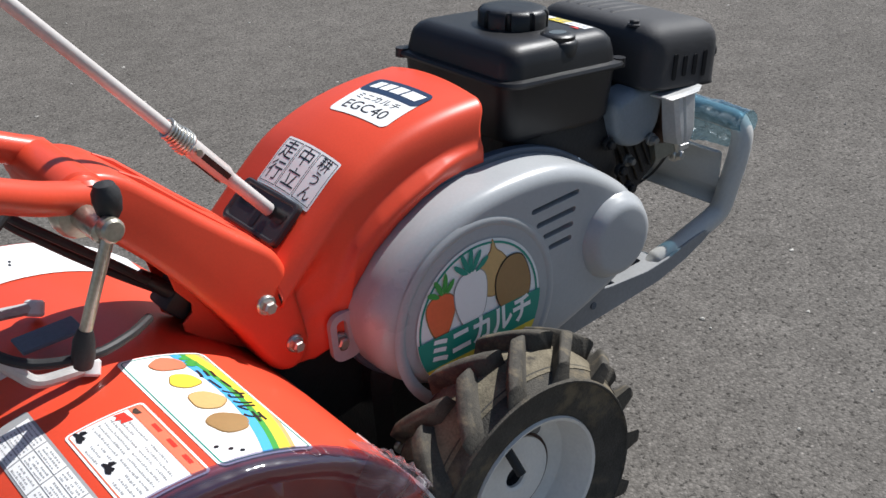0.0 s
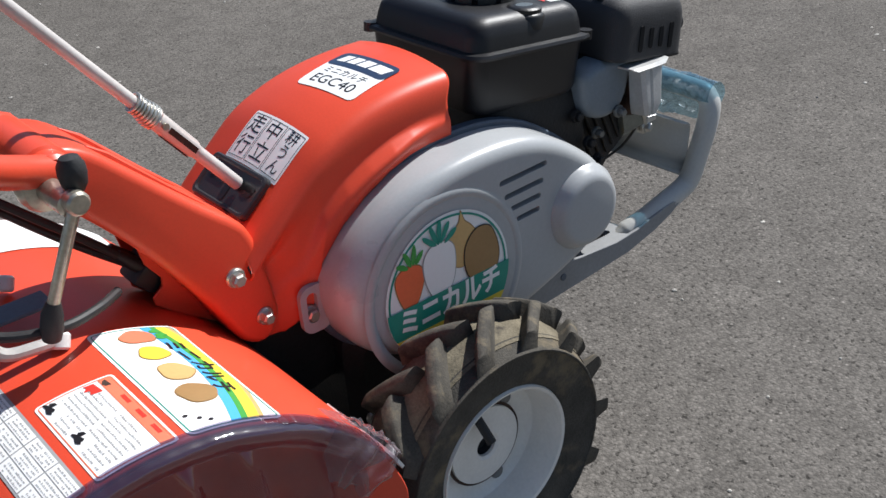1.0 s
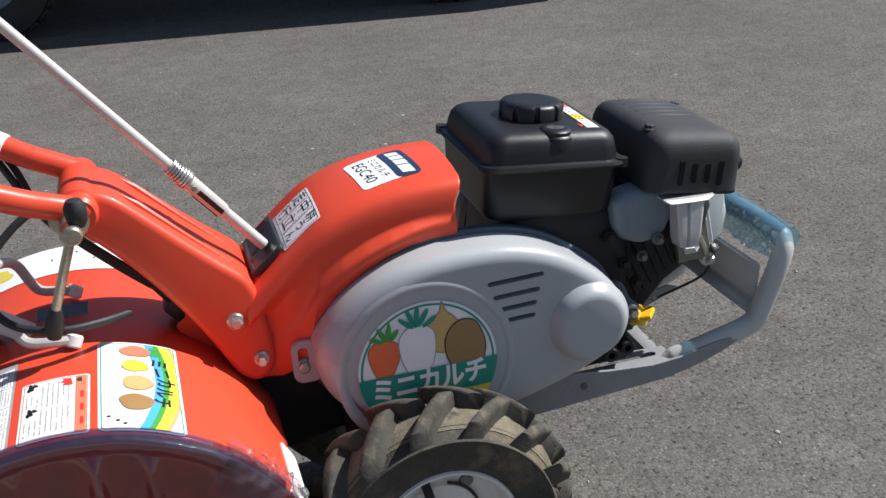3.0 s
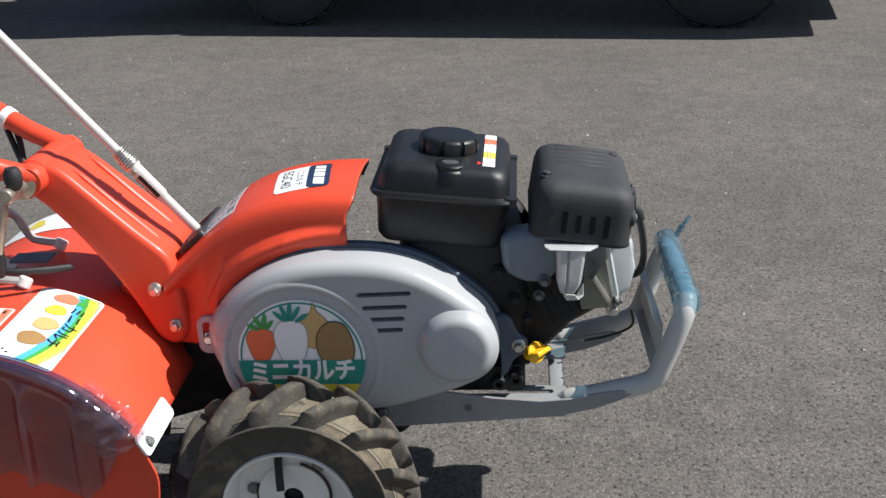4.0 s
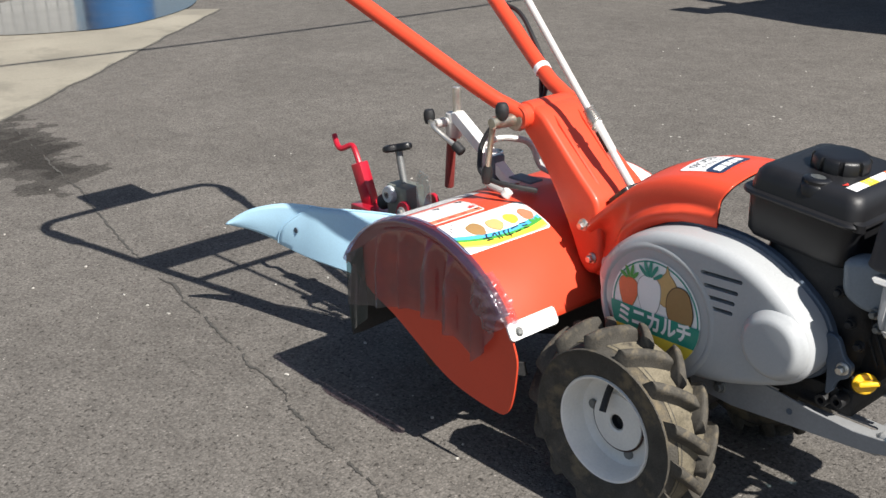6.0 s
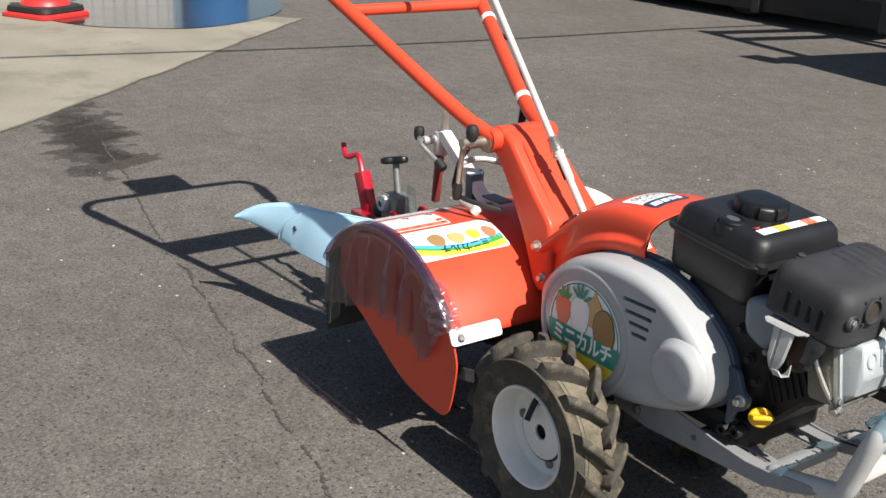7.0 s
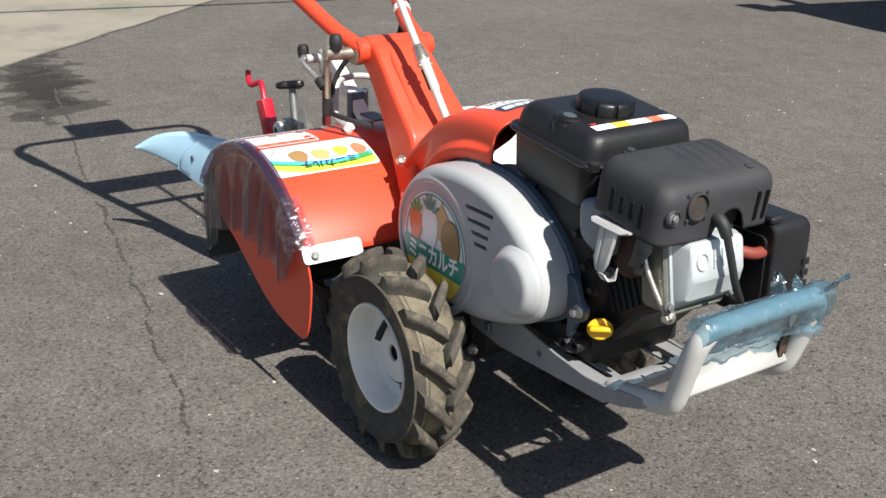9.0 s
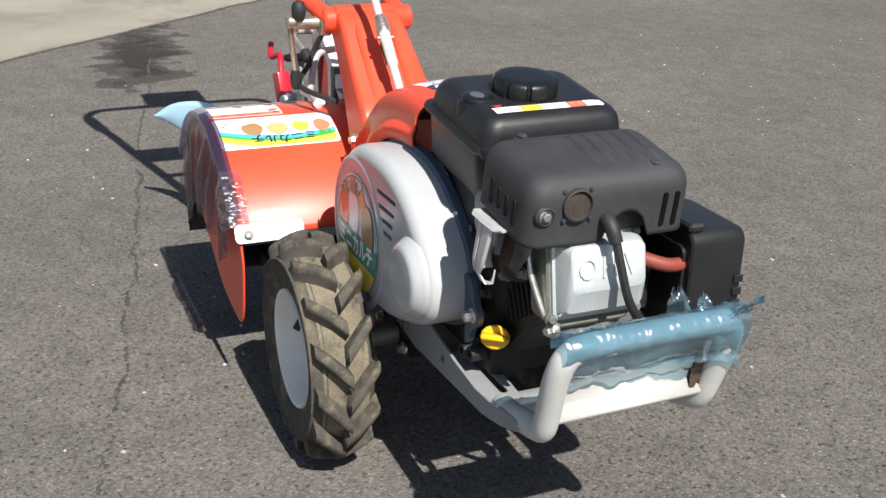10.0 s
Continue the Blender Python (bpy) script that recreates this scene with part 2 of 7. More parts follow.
def asphalt_material():
    m = bpy.data.materials.new("asphalt")
    m.use_nodes = True
    t = m.node_tree
    b = t.nodes["Principled BSDF"]
    co = t.nodes.new("ShaderNodeTexCoord").outputs["Object"]

    def noise_node(scale, detail=4, rough=0.55):
        n = t.nodes.new("ShaderNodeTexNoise")
        n.inputs["Scale"].default_value, n.inputs["Detail"].default_value, n.inputs["Roughness"].default_value = scale, detail, rough
        t.links.new(co, n.inputs["Vector"])
        return n.outputs["Fac"]

    def rng(v, a, c, d, e):
        n = t.nodes.new("ShaderNodeMapRange")
        for k, x in zip(("From Min", "From Max", "To Min", "To Max"), (a, c, d, e)):
            n.inputs[k].default_value = x
        t.links.new(v, n.inputs["Value"])
        return n.outputs[0]

    def math_node(op, a, c):
        n = t.nodes.new("ShaderNodeMath")
        n.operation = op
        for i, v in enumerate((a, c)):
            if isinstance(v, (int, float)):
                n.inputs[i].default_value = v
            else:
                t.links.new(v, n.inputs[i])
        return n.outputs[0]

    stones = t.nodes.new("ShaderNodeTexVoronoi")
    stones.inputs["Scale"].default_value = 190
    t.links.new(co, stones.inputs["Vector"])
    tone = t.nodes.new("ShaderNodeSeparateColor")
    t.links.new(stones.outputs["Color"], tone.inputs[0])
    stones2 = t.nodes.new("ShaderNodeTexVoronoi")
    stones2.inputs["Scale"].default_value = 400
    t.links.new(co, stones2.inputs["Vector"])
    tone2 = t.nodes.new("ShaderNodeSeparateColor")
    t.links.new(stones2.outputs["Color"], tone2.inputs[0])
    value = math_node("ADD", rng(tone.outputs[0], 0, 1, 0.82, 1.22), rng(tone2.outputs[1], 0, 1, -0.12, 0.12))
    bright = rng(tone.outputs[1], 0.965, 0.985, 0, 1.25)
    value = math_node("ADD", value, math_node("MULTIPLY", bright, rng(stones.outputs["Distance"], 0.0, 0.5, 1, 0)))
    value = math_node("MULTIPLY", value, rng(stones.outputs["Distance"], 0.30, 0.75, 1.0, 0.78))
    pits = noise_node(105, 2, 0.6)
    value = math_node("MULTIPLY", value, rng(pits, 0.32, 0.42, 0.42, 1.0))
    value = math_node("MULTIPLY", value, rng(noise_node(1.3, 6, 0.62), 0.3, 0.7, 0.86, 1.14))
    value = math_node("MULTIPLY", value, rng(noise_node(14, 5), 0.3, 0.7, 0.88, 1.12))
    # damp stain that runs from the slab's edge along the crack
    sub = t.nodes.new("ShaderNodeVectorMath")
    sub.operation = "DISTANCE"
    warp = t.nodes.new("ShaderNodeTexNoise")
    warp.inputs["Scale"].default_value, warp.inputs["Detail"].default_value = 1.0, 9
    smear = t.nodes.new("ShaderNodeVectorMath")
    smear.operation = "MULTIPLY"
    smear.inputs[1].default_value = (8.5, 4.6, 0)
    t.links.new(co, smear.inputs[0])
    t.links.new(smear.outputs[0], warp.inputs["Vector"])
    off = t.nodes.new("ShaderNodeVectorMath")
    off.operation = "MULTIPLY_ADD"
    off.inputs[1].default_value, off.inputs[2].default_value = (0.42, 0.44, 0), (-0.21, -0.22, 0)
    t.links.new(warp.outputs["Color"], off.inputs[0])
    add = t.nodes.new("ShaderNodeVectorMath")
    add.operation = "ADD"
    t.links.new(co, add.inputs[0])
    t.links.new(off.outputs[0], add.inputs[1])

    def dot(v):
        n = t.nodes.new("ShaderNodeVectorMath")
        n.operation = "DOT_PRODUCT"
        n.inputs[1].default_value = v
        t.links.new(add.outputs[0], n.inputs[0])
        return n.outputs["Value"]
    sq = t.nodes.new("ShaderNodeCombineXYZ")
    t.links.new(dot((0.36, 0.0, 0.0)), sq.inputs[0])
    t.links.new(dot((0.22, 1.25, 0.0)), sq.inputs[1])
    t.links.new(sq.outputs[0], sub.inputs[0])
    sub.inputs[1].default_value = (-2.72 * 0.36, -2.72 * 0.22 - 0.085, 0)
    blotch = noise_node(9, 6, 0.7)
    ragged = math_node("ADD", sub.outputs["Value"], rng(blotch, 0.3, 0.7, -0.045, 0.045))
    stain = math_node("MULTIPLY", rng(ragged, 0.105, 0.130, 0.58, 1.0), rng(ragged, 0.180, 0.200, 0.50, 1.0))
    value = math_node("MULTIPLY", value, stain)
    col = t.nodes.new("ShaderNodeVectorMath")
    col.operation = "SCALE"
    col.inputs[0].default_value = (0.1435, 0.132, 0.1195)
    t.links.new(value, col.inputs["Scale"])
    t.links.new(col.outputs[0], b.inputs["Base Color"])
    b.inputs["Roughness"].default_value = 0.95
    b.inputs["Specular IOR Level"].default_value = 0.1
    bp = t.nodes.new("ShaderNodeBump")
    bp.inputs["Strength"].default_value, bp.inputs["Distance"].default_value = 0.42, 0.0045
    h = math_node("ADD", math_node("MULTIPLY", rng(stones.outputs["Distance"], 0, 0.7, 1, 0), 0.55), math_node("ADD", math_node("MULTIPLY", noise_node(420, 2), 0.5), rng(pits, 0.30, 0.45, 0, 0.8)))
    t.links.new(h, bp.inputs["Height"])
    t.links.new(bp.outputs[0], b.inputs["Normal"])
    return m


ASPHALT = asphalt_material()
CONCRETE = mat("concrete", (0.262, 0.240, 0.193), 0.95, var=0.12, scale=2.2, fine=120, bump=0.4, spec=0.2, spots=(0.205, 0.188, 0.152), spot_at=0.50, spot_scale=2.4)
CRACK = mat("crack_dirt", (0.060, 0.056, 0.050), 0.95, var=0.4, scale=60, fine=300, bump=0.8)
WET = mat("wet_ground", (0.035, 0.034, 0.033), 0.14, var=0.3, scale=4, bump=0.0, spec=0.6)


# ---------------------------------------------------------------- mesh helpers
def smooth_path(pts, k=6, closed=False):
    """Points on a Catmull-Rom curve through pts."""
    pts = [Vector(p) for p in pts]
    n = len(pts)
    out = []
    for i in range(n if closed else n - 1):
        p = [pts[(i + j) % n] if closed else pts[min(max(i + j, 0), n - 1)] for j in (-1, 0, 1, 2)]
        for s in range(k):
            u = s / k
            out.append(0.5 * (2 * p[1] + (p[2] - p[0]) * u + (2 * p[0] - 5 * p[1] + 4 * p[2] - p[3]) * u * u + (3 * p[1] - p[0] - 3 * p[2] + p[3]) * u ** 3))
    return out if closed else out + [pts[-1]]


def loft(bm, loops, caps=(True, True), closed=True):
    rows = [[bm.verts.new(p) for p in loop] for loop in loops]
    for a, b in zip(rows, rows[1:]):
        n = len(a)
        for i in range(n if closed else n - 1):
            j = (i + 1) % n
            bm.faces.new((a[i], a[j], b[j], b[i]))
    if caps[0]:
        bm.faces.new(rows[0][::-1])
    if caps[1]:
        bm.faces.new(rows[-1])
    return rows


def tube(bm, path, r, n=10, caps=True, radii=None):
    path = [Vector(p) for p in path]
    m = len(path)
    tang = [(path[min(i + 1, m - 1)] - path[max(i - 1, 0)]).normalized() for i in range(m)]
    side = tang[0].orthogonal().normalized()
    loops = []
    for i, p in enumerate(path):
        side = (side - tang[i] * side.dot(tang[i])).normalized()
        other = tang[i].cross(side)
        q = radii[i] if radii else r
        loops.append([p + (side * math.cos(a) + other * math.sin(a)) * q for a in (2 * math.pi * k / n for k in range(n))])
    loft(bm, loops, (caps, caps))
    return bm


def rod(bm, a, b, r, n=12, bevel=0.0):
    a, b = Vector(a), Vector(b)
    d = (b - a).normalized()
    if bevel:
        return tube(bm, [a, a + d * bevel, b - d * bevel, b], r, n, True, [r - bevel, r, r, r - bevel])
    return tube(bm, [a, b], r, n)


def lathe(bm, profile, n=32, axis="y", at=(0, 0, 0)):
    """Turns (radius, along) pairs round an axis."""
    at = Vector(at)
    loops = []
    for r, h in profile:
        loop = []
        for k in range(n):
            a = 2 * math.pi * k / n
            c, s = r * math.cos(a), r * math.sin(a)
            loop.append(at + Vector({"y": (c, h, s), "z": (c, s, h), "x": (h, c, s)}[axis]))
        loops.append(loop)
    loft(bm, loops, (False, False))
    return bm


def box(bm, lo, hi, r=0.0, seg=2, m=None):
    lo, hi = Vector(lo), Vector(hi)
    made = bmesh.ops.create_cube(bm, size=1.0, matrix=Matrix.Translation((lo + hi) / 2) @ Matrix.Diagonal((*(hi - lo), 1)))["verts"]
    if r:
        edges = {e for v in made for e in v.link_edges}
        res = bmesh.ops.bevel(bm, geom=list(edges), offset=r, segments=seg, profile=0.5, affect="EDGES")
        made = list({v for f in res["faces"] for v in f.verts} | {v for v in made if v.is_valid})
    if m is not None:
        bmesh.ops.transform(bm, matrix=m, verts=[v for v in made if v.is_valid])
    return bm


def prism(bm, pts, y0, y1, bevel=0.0, seg=2, m=None):
    """A plate: outline of (x, z) pairs, from y0 to y1, edges rounded on both faces."""
    def ring(y, inset):
        return [Vector((p[0], y, p[1])) for p in inset_loop(pts, inset)]
    s = 1 if y1 > y0 else -1
    rows = [(y0, bevel), (y0 + s * bevel, 0), (y1 - s * bevel, 0), (y1, bevel)] if bevel else [(y0, 0), (y1, 0)]
    made = loft(bm, [ring(y, i) for y, i in rows])
    if m is not None:
        bmesh.ops.transform(bm, matrix=m, verts=[v for row in made for v in row])
    return bm


def round_plate(bm, pts, y0, y1, r, steps=5):
    """A plate whose edges turn over in a quarter circle of radius r on both faces."""
    arc = [(r * (1 - math.sin(k * math.pi / 2 / steps)), r * (1 - math.cos(k * math.pi / 2 / steps))) for k in range(steps + 1)]
    s = 1 if y1 > y0 else -1
    rows = [(y0 + s * d, i) for i, d in arc] + [(y1 - s * d, i) for i, d in arc[::-1]]
    loft(bm, [[Vector((p[0], y, p[1])) for p in inset_loop(pts, i)] for y, i in rows])
    return bm


def inset_loop(pts, d):
    """Moves a closed outline inwards by d along its normals."""
    n = len(pts)
    area = sum(pts[i][0] * pts[(i + 1) % n][1] - pts[(i + 1) % n][0] * pts[i][1] for i in range(n))
    s = 1 if area > 0 else -1
    out = []
    for i in range(n):
        a, b, c = (Vector(pts[(i + j) % n][:2]) for j in (-1, 0, 1))
        e, f = (b - a).normalized(), (c - b).normalized()
        nrm = Vector((-(e.y + f.y), e.x + f.x))
        if nrm.length < 1e-6:
            nrm = Vector((-e.y, e.x))
        nrm.normalize()
        k = max(0.4, nrm.dot(Vector((-e.y, e.x))))
        out.append(tuple(b + nrm * (s * d / k)))
    return out


def rrect(cx, cy, hx, hy, r, n=5):
    """A rounded rectangle in two coordinates."""
    out = []
    for sx, sy, a0 in ((1, 1, 0), (-1, 1, 90), (-1, -1, 180), (1, -1, 270)):
        for k in range(n + 1):
            a = radians(a0 + 90 * k / n)
            out.append((cx + sx * (hx - r) + r * math.cos(a), cy + sy * (hy - r) + r * math.sin(a)))
    return out


def bolt(bm, at, axis, r=0.007, h=0.006, washer=0.0035):
    """A washer under a six-sided head, along axis."""
    at, axis = Vector(at), Vector(axis).normalized()
    turn = axis.to_track_quat("Z", "Y").to_matrix().to_4x4()
    m = Matrix.Translation(at) @ turn
    for prof, n in (([(r * 1.5, -0.001), (r * 1.5, washer * 0.5), (r * 1.3, washer)], 20), ([(r * 1.05, washer), (r * 1.05, washer + h * 0.75), (r * 0.8, washer + h)], 6)):
        loft(bm, [[m @ Vector((q * math.cos(2 * math.pi * k / n), q * math.sin(2 * math.pi * k / n), z)) for k in range(n)] for q, z in prof])
    return bm


def finish(bm, name, material, sharp=32):
    bmesh.ops.recalc_face_normals(bm, faces=bm.faces[:])
    me = bpy.data.meshes.new(name)
    bm.to_mesh(me)
    bm.free()
    me.materials.append(material)
    me.shade_smooth()
    me.set_sharp_from_angle(angle=radians(sharp))
    return me


def part(name, bm, material, parent, label="", sharp=32):
    """Links a bmesh as one mesh object under a thing or a part."""
    ob = new(name, finish(bm, name, material, sharp))
    ob.parent = parent
    if parent.type == "EMPTY":
        ob.matrix_parent_inverse = Matrix.Translation(-parent.location)
    return tagged(ob, label)


def thing(name, at, label, category, group="", kind=""):
    ob = new(name)
    ob.location = at
    ob.empty_display_size = 0.1
    return tagged(ob, label, category, group, kind)


def solid(name, bm, material, label, category="", kind="", group="", sharp=32):
    return tagged(new(name, finish(bm, name, material, sharp)), label, category, group, kind)


def lettering(bm, body, size, put, align="CENTER", cell=0.0, bold=0.0):
    """The outlines of body in the built-in font, each point (u, v) sent through put(u, v)."""
    cu = bpy.data.curves.new("letters", "FONT")
    cu.body, cu.size, cu.align_x, cu.align_y = body, size, align, "CENTER"
    cu.resolution_u = 3
    cu.offset = bold
    ob = bpy.data.objects.new("letters", cu)
    scene.collection.objects.link(ob)
    bpy.context.view_layer.update()
    me = bpy.data.meshes.new_from_object(ob)
    own = bmesh.new()
    own.from_mesh(me)
    if cell:
        for axis in (0, 1):
            ext = [v.co[axis] for v in own.verts]
            no = Vector((1, 0, 0)) if axis == 0 else Vector((0, 1, 0))
            k = math.floor(min(ext) / cell) + 1
            while k * cell < max(ext):
                bmesh.ops.bisect_plane(own, geom=own.verts[:] + own.edges[:] + own.faces[:], plane_co=no * (k * cell), plane_no=no)
                k += 1
    own.to_mesh(me)
    own.free()
    first = len(bm.verts)
    bm.from_mesh(me)
    bm.verts.ensure_lookup_table()
    for v in bm.verts[first:]:
        v.co = put(v.co.x, v.co.y)
    bpy.data.objects.remove(ob)
    bpy.data.curves.remove(cu)
    bpy.data.meshes.remove(me)
    return bm


def patch(bm, outline, put, centre=None, rings=4, dense=0.0):
    """A flat or draped sheet: a star-shaped outline of (u, v) filled by rings and sent through put(u, v)."""
    if dense:
        fine = []
        for p, q in zip(outline, outline[1:] + outline[:1]):
            k = max(1, math.ceil(math.hypot(q[0] - p[0], q[1] - p[1]) / dense))
            fine += [(p[0] + (q[0] - p[0]) * s / k, p[1] + (q[1] - p[1]) * s / k) for s in range(k)]
        outline = fine
    n = len(outline)
    cx, cy = centre or (sum(p[0] for p in outline) / n, sum(p[1] for p in outline) / n)
    rows = [[bm.verts.new(put(cx + (p[0] - cx) * k / rings, cy + (p[1] - cy) * k / rings)) for p in outline] for k in range(1, rings + 1)]
    mid = bm.verts.new(put(cx, cy))
    for i in range(n):
        bm.faces.new((mid, rows[0][i], rows[0][(i + 1) % n]))
        for a, b in zip(rows, rows[1:]):
            bm.faces.new((a[i], b[i], b[(i + 1) % n], a[(i + 1) % n]))
    return bm


def sheet(bm, u0, u1, v0, v1, put, nu=10, nv=10):
    """A rectangle of (u, v) sent through put(u, v) as a grid."""
    rows = [[bm.verts.new(put(u0 + (u1 - u0) * i / nu, v0 + (v1 - v0) * j / nv)) for i in range(nu + 1)] for j in range(nv + 1)]
    for a, b in zip(rows, rows[1:]):
        for i in range(nu):
            bm.faces.new((a[i], a[i + 1], b[i + 1], b[i]))
    return bm


def oval(cx, cy, rx, ry, n=24, turn=0.0, wob=0.0, seed=0):
    out = []
    c, s = math.cos(radians(turn)), math.sin(radians(turn))
    for k in range(n):
        a = 2 * math.pi * k / n
        q = 1 + wob * math.sin(3 * a + seed) + wob * 0.6 * math.sin(5 * a + 2 * seed)
        x, y = rx * q * math.cos(a), ry * q * math.sin(a)
        out.append((cx + x * c - y * s, cy + x * s + y * c))
    return out


B = bmesh.new
YC = -0.04  # the machine's middle plane

# ---------------------------------------------------------------- ground
bm = B()
sheet(bm, -60, 60, -60, 60, lambda u, v: Vector((u, v, 0.0)), 24, 24)
solid("ground", bm, ASPHALT, "worn grey asphalt yard with fine light stones", "asphalt", "structure")

EDGE0, EDGE1 = Vector((-3.01, -0.23, 0)), Vector((-4.94, 1.88, 0))
along = (EDGE1 - EDGE0).normalized()
across = Vector((along.y, -along.x, 0))
if across.x > 0:
    across = -across
bm = B()
rng = random.Random(4)
front = []
steps = 60
for k in range(steps + 1):
    p = EDGE0 - along * 6.0 + along * (9.05 * k / steps)
    front.append(p + across * rng.uniform(-0.012, 0.012))
back = [EDGE1 + along * 0.2 + across * 0.5, EDGE1 - along * 0.3 + across * 9, EDGE0 - along * 6 + across * 9]
rim_pts = front + back
loft(bm, [[Vector((p.x, p.y, z)) for p in rim_pts] for z in (-0.05, 0.002, 0.004)], (False, True))
solid("pavement", bm, CONCRETE, "pale cream concrete apron with stained, chipped edge", "concrete", "structure")

# the dark, ragged joint along the apron's edge
bm = B()
joint = []
for k, p in enumerate(front):
    for e in range(4):
        q = p.lerp(front[min(k + 1, len(front) - 1)], e / 4)
        w = 0.010 + 0.012 * noise.noise(Vector((k * 1.7 + e * 0.5, 4.0, 0)))
        joint.append([Vector((q.x, q.y, 0.0045)) + across * max(0.001, w * 0.6), Vector((q.x, q.y, 0.0016)) - across * max(0.002, w)])
loft(bm, joint, (False, False), closed=False)
solid("trim", bm, CRACK, "dark joint along the concrete's edge", "joint", "structure")

# the long crack in the asphalt
bm = B()
crack_line = smooth_path([(-3.14, 0.03, 0), (-2.6, -0.06, 0), (-2.155, -0.135, 0), (-1.557, -0.253, 0), (-1.2, -0.298, 0), (-0.925, -0.346, 0), (-0.705, -0.377, 0),
                          (-0.53, -0.423, 0), (-0.342, -0.442, 0), (-0.215, -0.478, 0), (-0.05, -0.512, 0), (0.2, -0.58, 0), (0.6, -0.66, 0)], 26)
rows = []
for k, p in enumerate(crack_line):
    w = 0.0007 + 0.0048 * noise.noise(Vector((k * 0.13, 3.1, 0))) + 0.0030 * rng.random()
    j = 0.014 * noise.noise(Vector((k * 0.11, 9.0, 0))) + rng.uniform(-0.003, 0.003)
    if w < 0.0008 or k == len(crack_line) - 1:
        # the crack closes here and opens again further on
        if len(rows) > 1:
            loft(bm, rows, (False, False), closed=False)
        rows = []
        continue
    rows.append([Vector((p.x, p.y + j + w, 0.0018)), Vector((p.x, p.y + j - w, 0.0018))])
solid("crack", bm, CRACK, "dark ragged crack running across the asphalt", "crack", "structure")

# loose grit on the asphalt
GRIT = mat("pale_grit", (0.42, 0.40, 0.36), 0.8, var=0.25, scale=40, bump=0.2)
bm = B()
gr = random.Random(77)
for k in range(420):
    x, y = gr.uniform(-2.6, 2.4), gr.uniform(-1.1, 3.4)
    r = 0.0011 + 0.0022 * gr.random() ** 3
    turn = gr.uniform(0, 3)
    ring = [(r * gr.uniform(0.7, 1.3), turn + i * math.pi / 3) for i in range(6)]
    loft(bm, [[Vector((x + q * s * math.cos(w), y + q * s * math.sin(w), z)) for q, w in ring] for s, z in ((1.0, -0.0004), (1.1, r * 0.5), (0.5, r * 1.0))], (False, True))
for k in range(70):
    x, y = gr.uniform(-1.6, 2.0), gr.uniform(-0.9, 2.2)
    r = gr.uniform(0.0035, 0.0065)
    turn = gr.uniform(0, 3)
    ring = [(r * gr.uniform(0.6, 1.3), turn + i * math.pi / 4) for i in range(8)]
    loft(bm, [[Vector((x + q * s * math.cos(w), y + q * 0.7 * s * math.sin(w), z)) for q, w in ring] for s, z in ((1.0, -0.0004), (0.9, 0.0010), (0.7, 0.0014))], (False, True))
solid("grit", bm, GRIT, "scattered pale grit lying on the asphalt", "grit", "stuff")

# puddle on the apron, with the wall and drum that it mirrors
bm = B()
shape = smooth_path([(-5.22, 0.72, 0), (-4.98, 1.08, 0), (-4.93, 1.30, 0), (-5.05, 1.62, 0), (-5.3, 1.95, 0), (-5.7, 2.2, 0), (-6.3, 2.3, 0), (-6.7, 1.7, 0), (-6.3, 1.0, 0), (-5.7, 0.6, 0)], 6, True)
patch(bm, [(p.x, p.y) for p in shape], lambda u, v: Vector((u, v, 0.0085)))
solid("puddle", bm, WET, "shallow still puddle on the pale concrete", "puddle", "structure")

bm = B()
prof = []
x = 0.0
while x < 3.4:
    prof += [(x, 0.0), (x + 0.035, 0.0), (x + 0.045, 0.018), (x + 0.08, 0.018)]
    x += 0.09
wall_dir = Vector((0.28, 0.96, 0)).normalized()
wall_nrm = Vector((0.96, -0.28, 0))
w0 = Vector((-9.1, -0.9, 0))
loft(bm, [[w0 + wall_dir * a + wall_nrm * d + Vector((0, 0, z)) for a, d in prof] for z in (0.0, 2.6)], (False, False), closed=False)
SHEETMETAL = mat("ribbed_sheet", (0.46, 0.46, 0.44), 0.5, var=0.08, scale=3, bump=0.05)
solid("wall_west", bm, SHEETMETAL, "pale grey ribbed sheet metal wall", "wall", "structure", sharp=20)

drum = thing("drum", (-8.1, 2.75, 0.004), "blue plastic drum standing on the concrete", "drum")
DRUM = mat("blue_plastic", (0.02, 0.16, 0.42), 0.4, var=0.06)
part("body", lathe(B(), [(0.26, 0.004), (0.29, 0.03), (0.29, 0.28), (0.30, 0.29), (0.30, 0.32), (0.29, 0.33), (0.29, 0.58), (0.30, 0.59), (0.30, 0.62), (0.29, 0.63), (0.29, 0.86), (0.26, 0.89)], 28, "z", (-8.1, 2.75, 0)), DRUM, drum)
part("lid", lathe(B(), [(0.262, 0.885), (0.262, 0.905), (0.245, 0.912), (0.0, 0.912)], 28, "z", (-8.1, 2.75, 0)), BLACK, drum, "black lid")

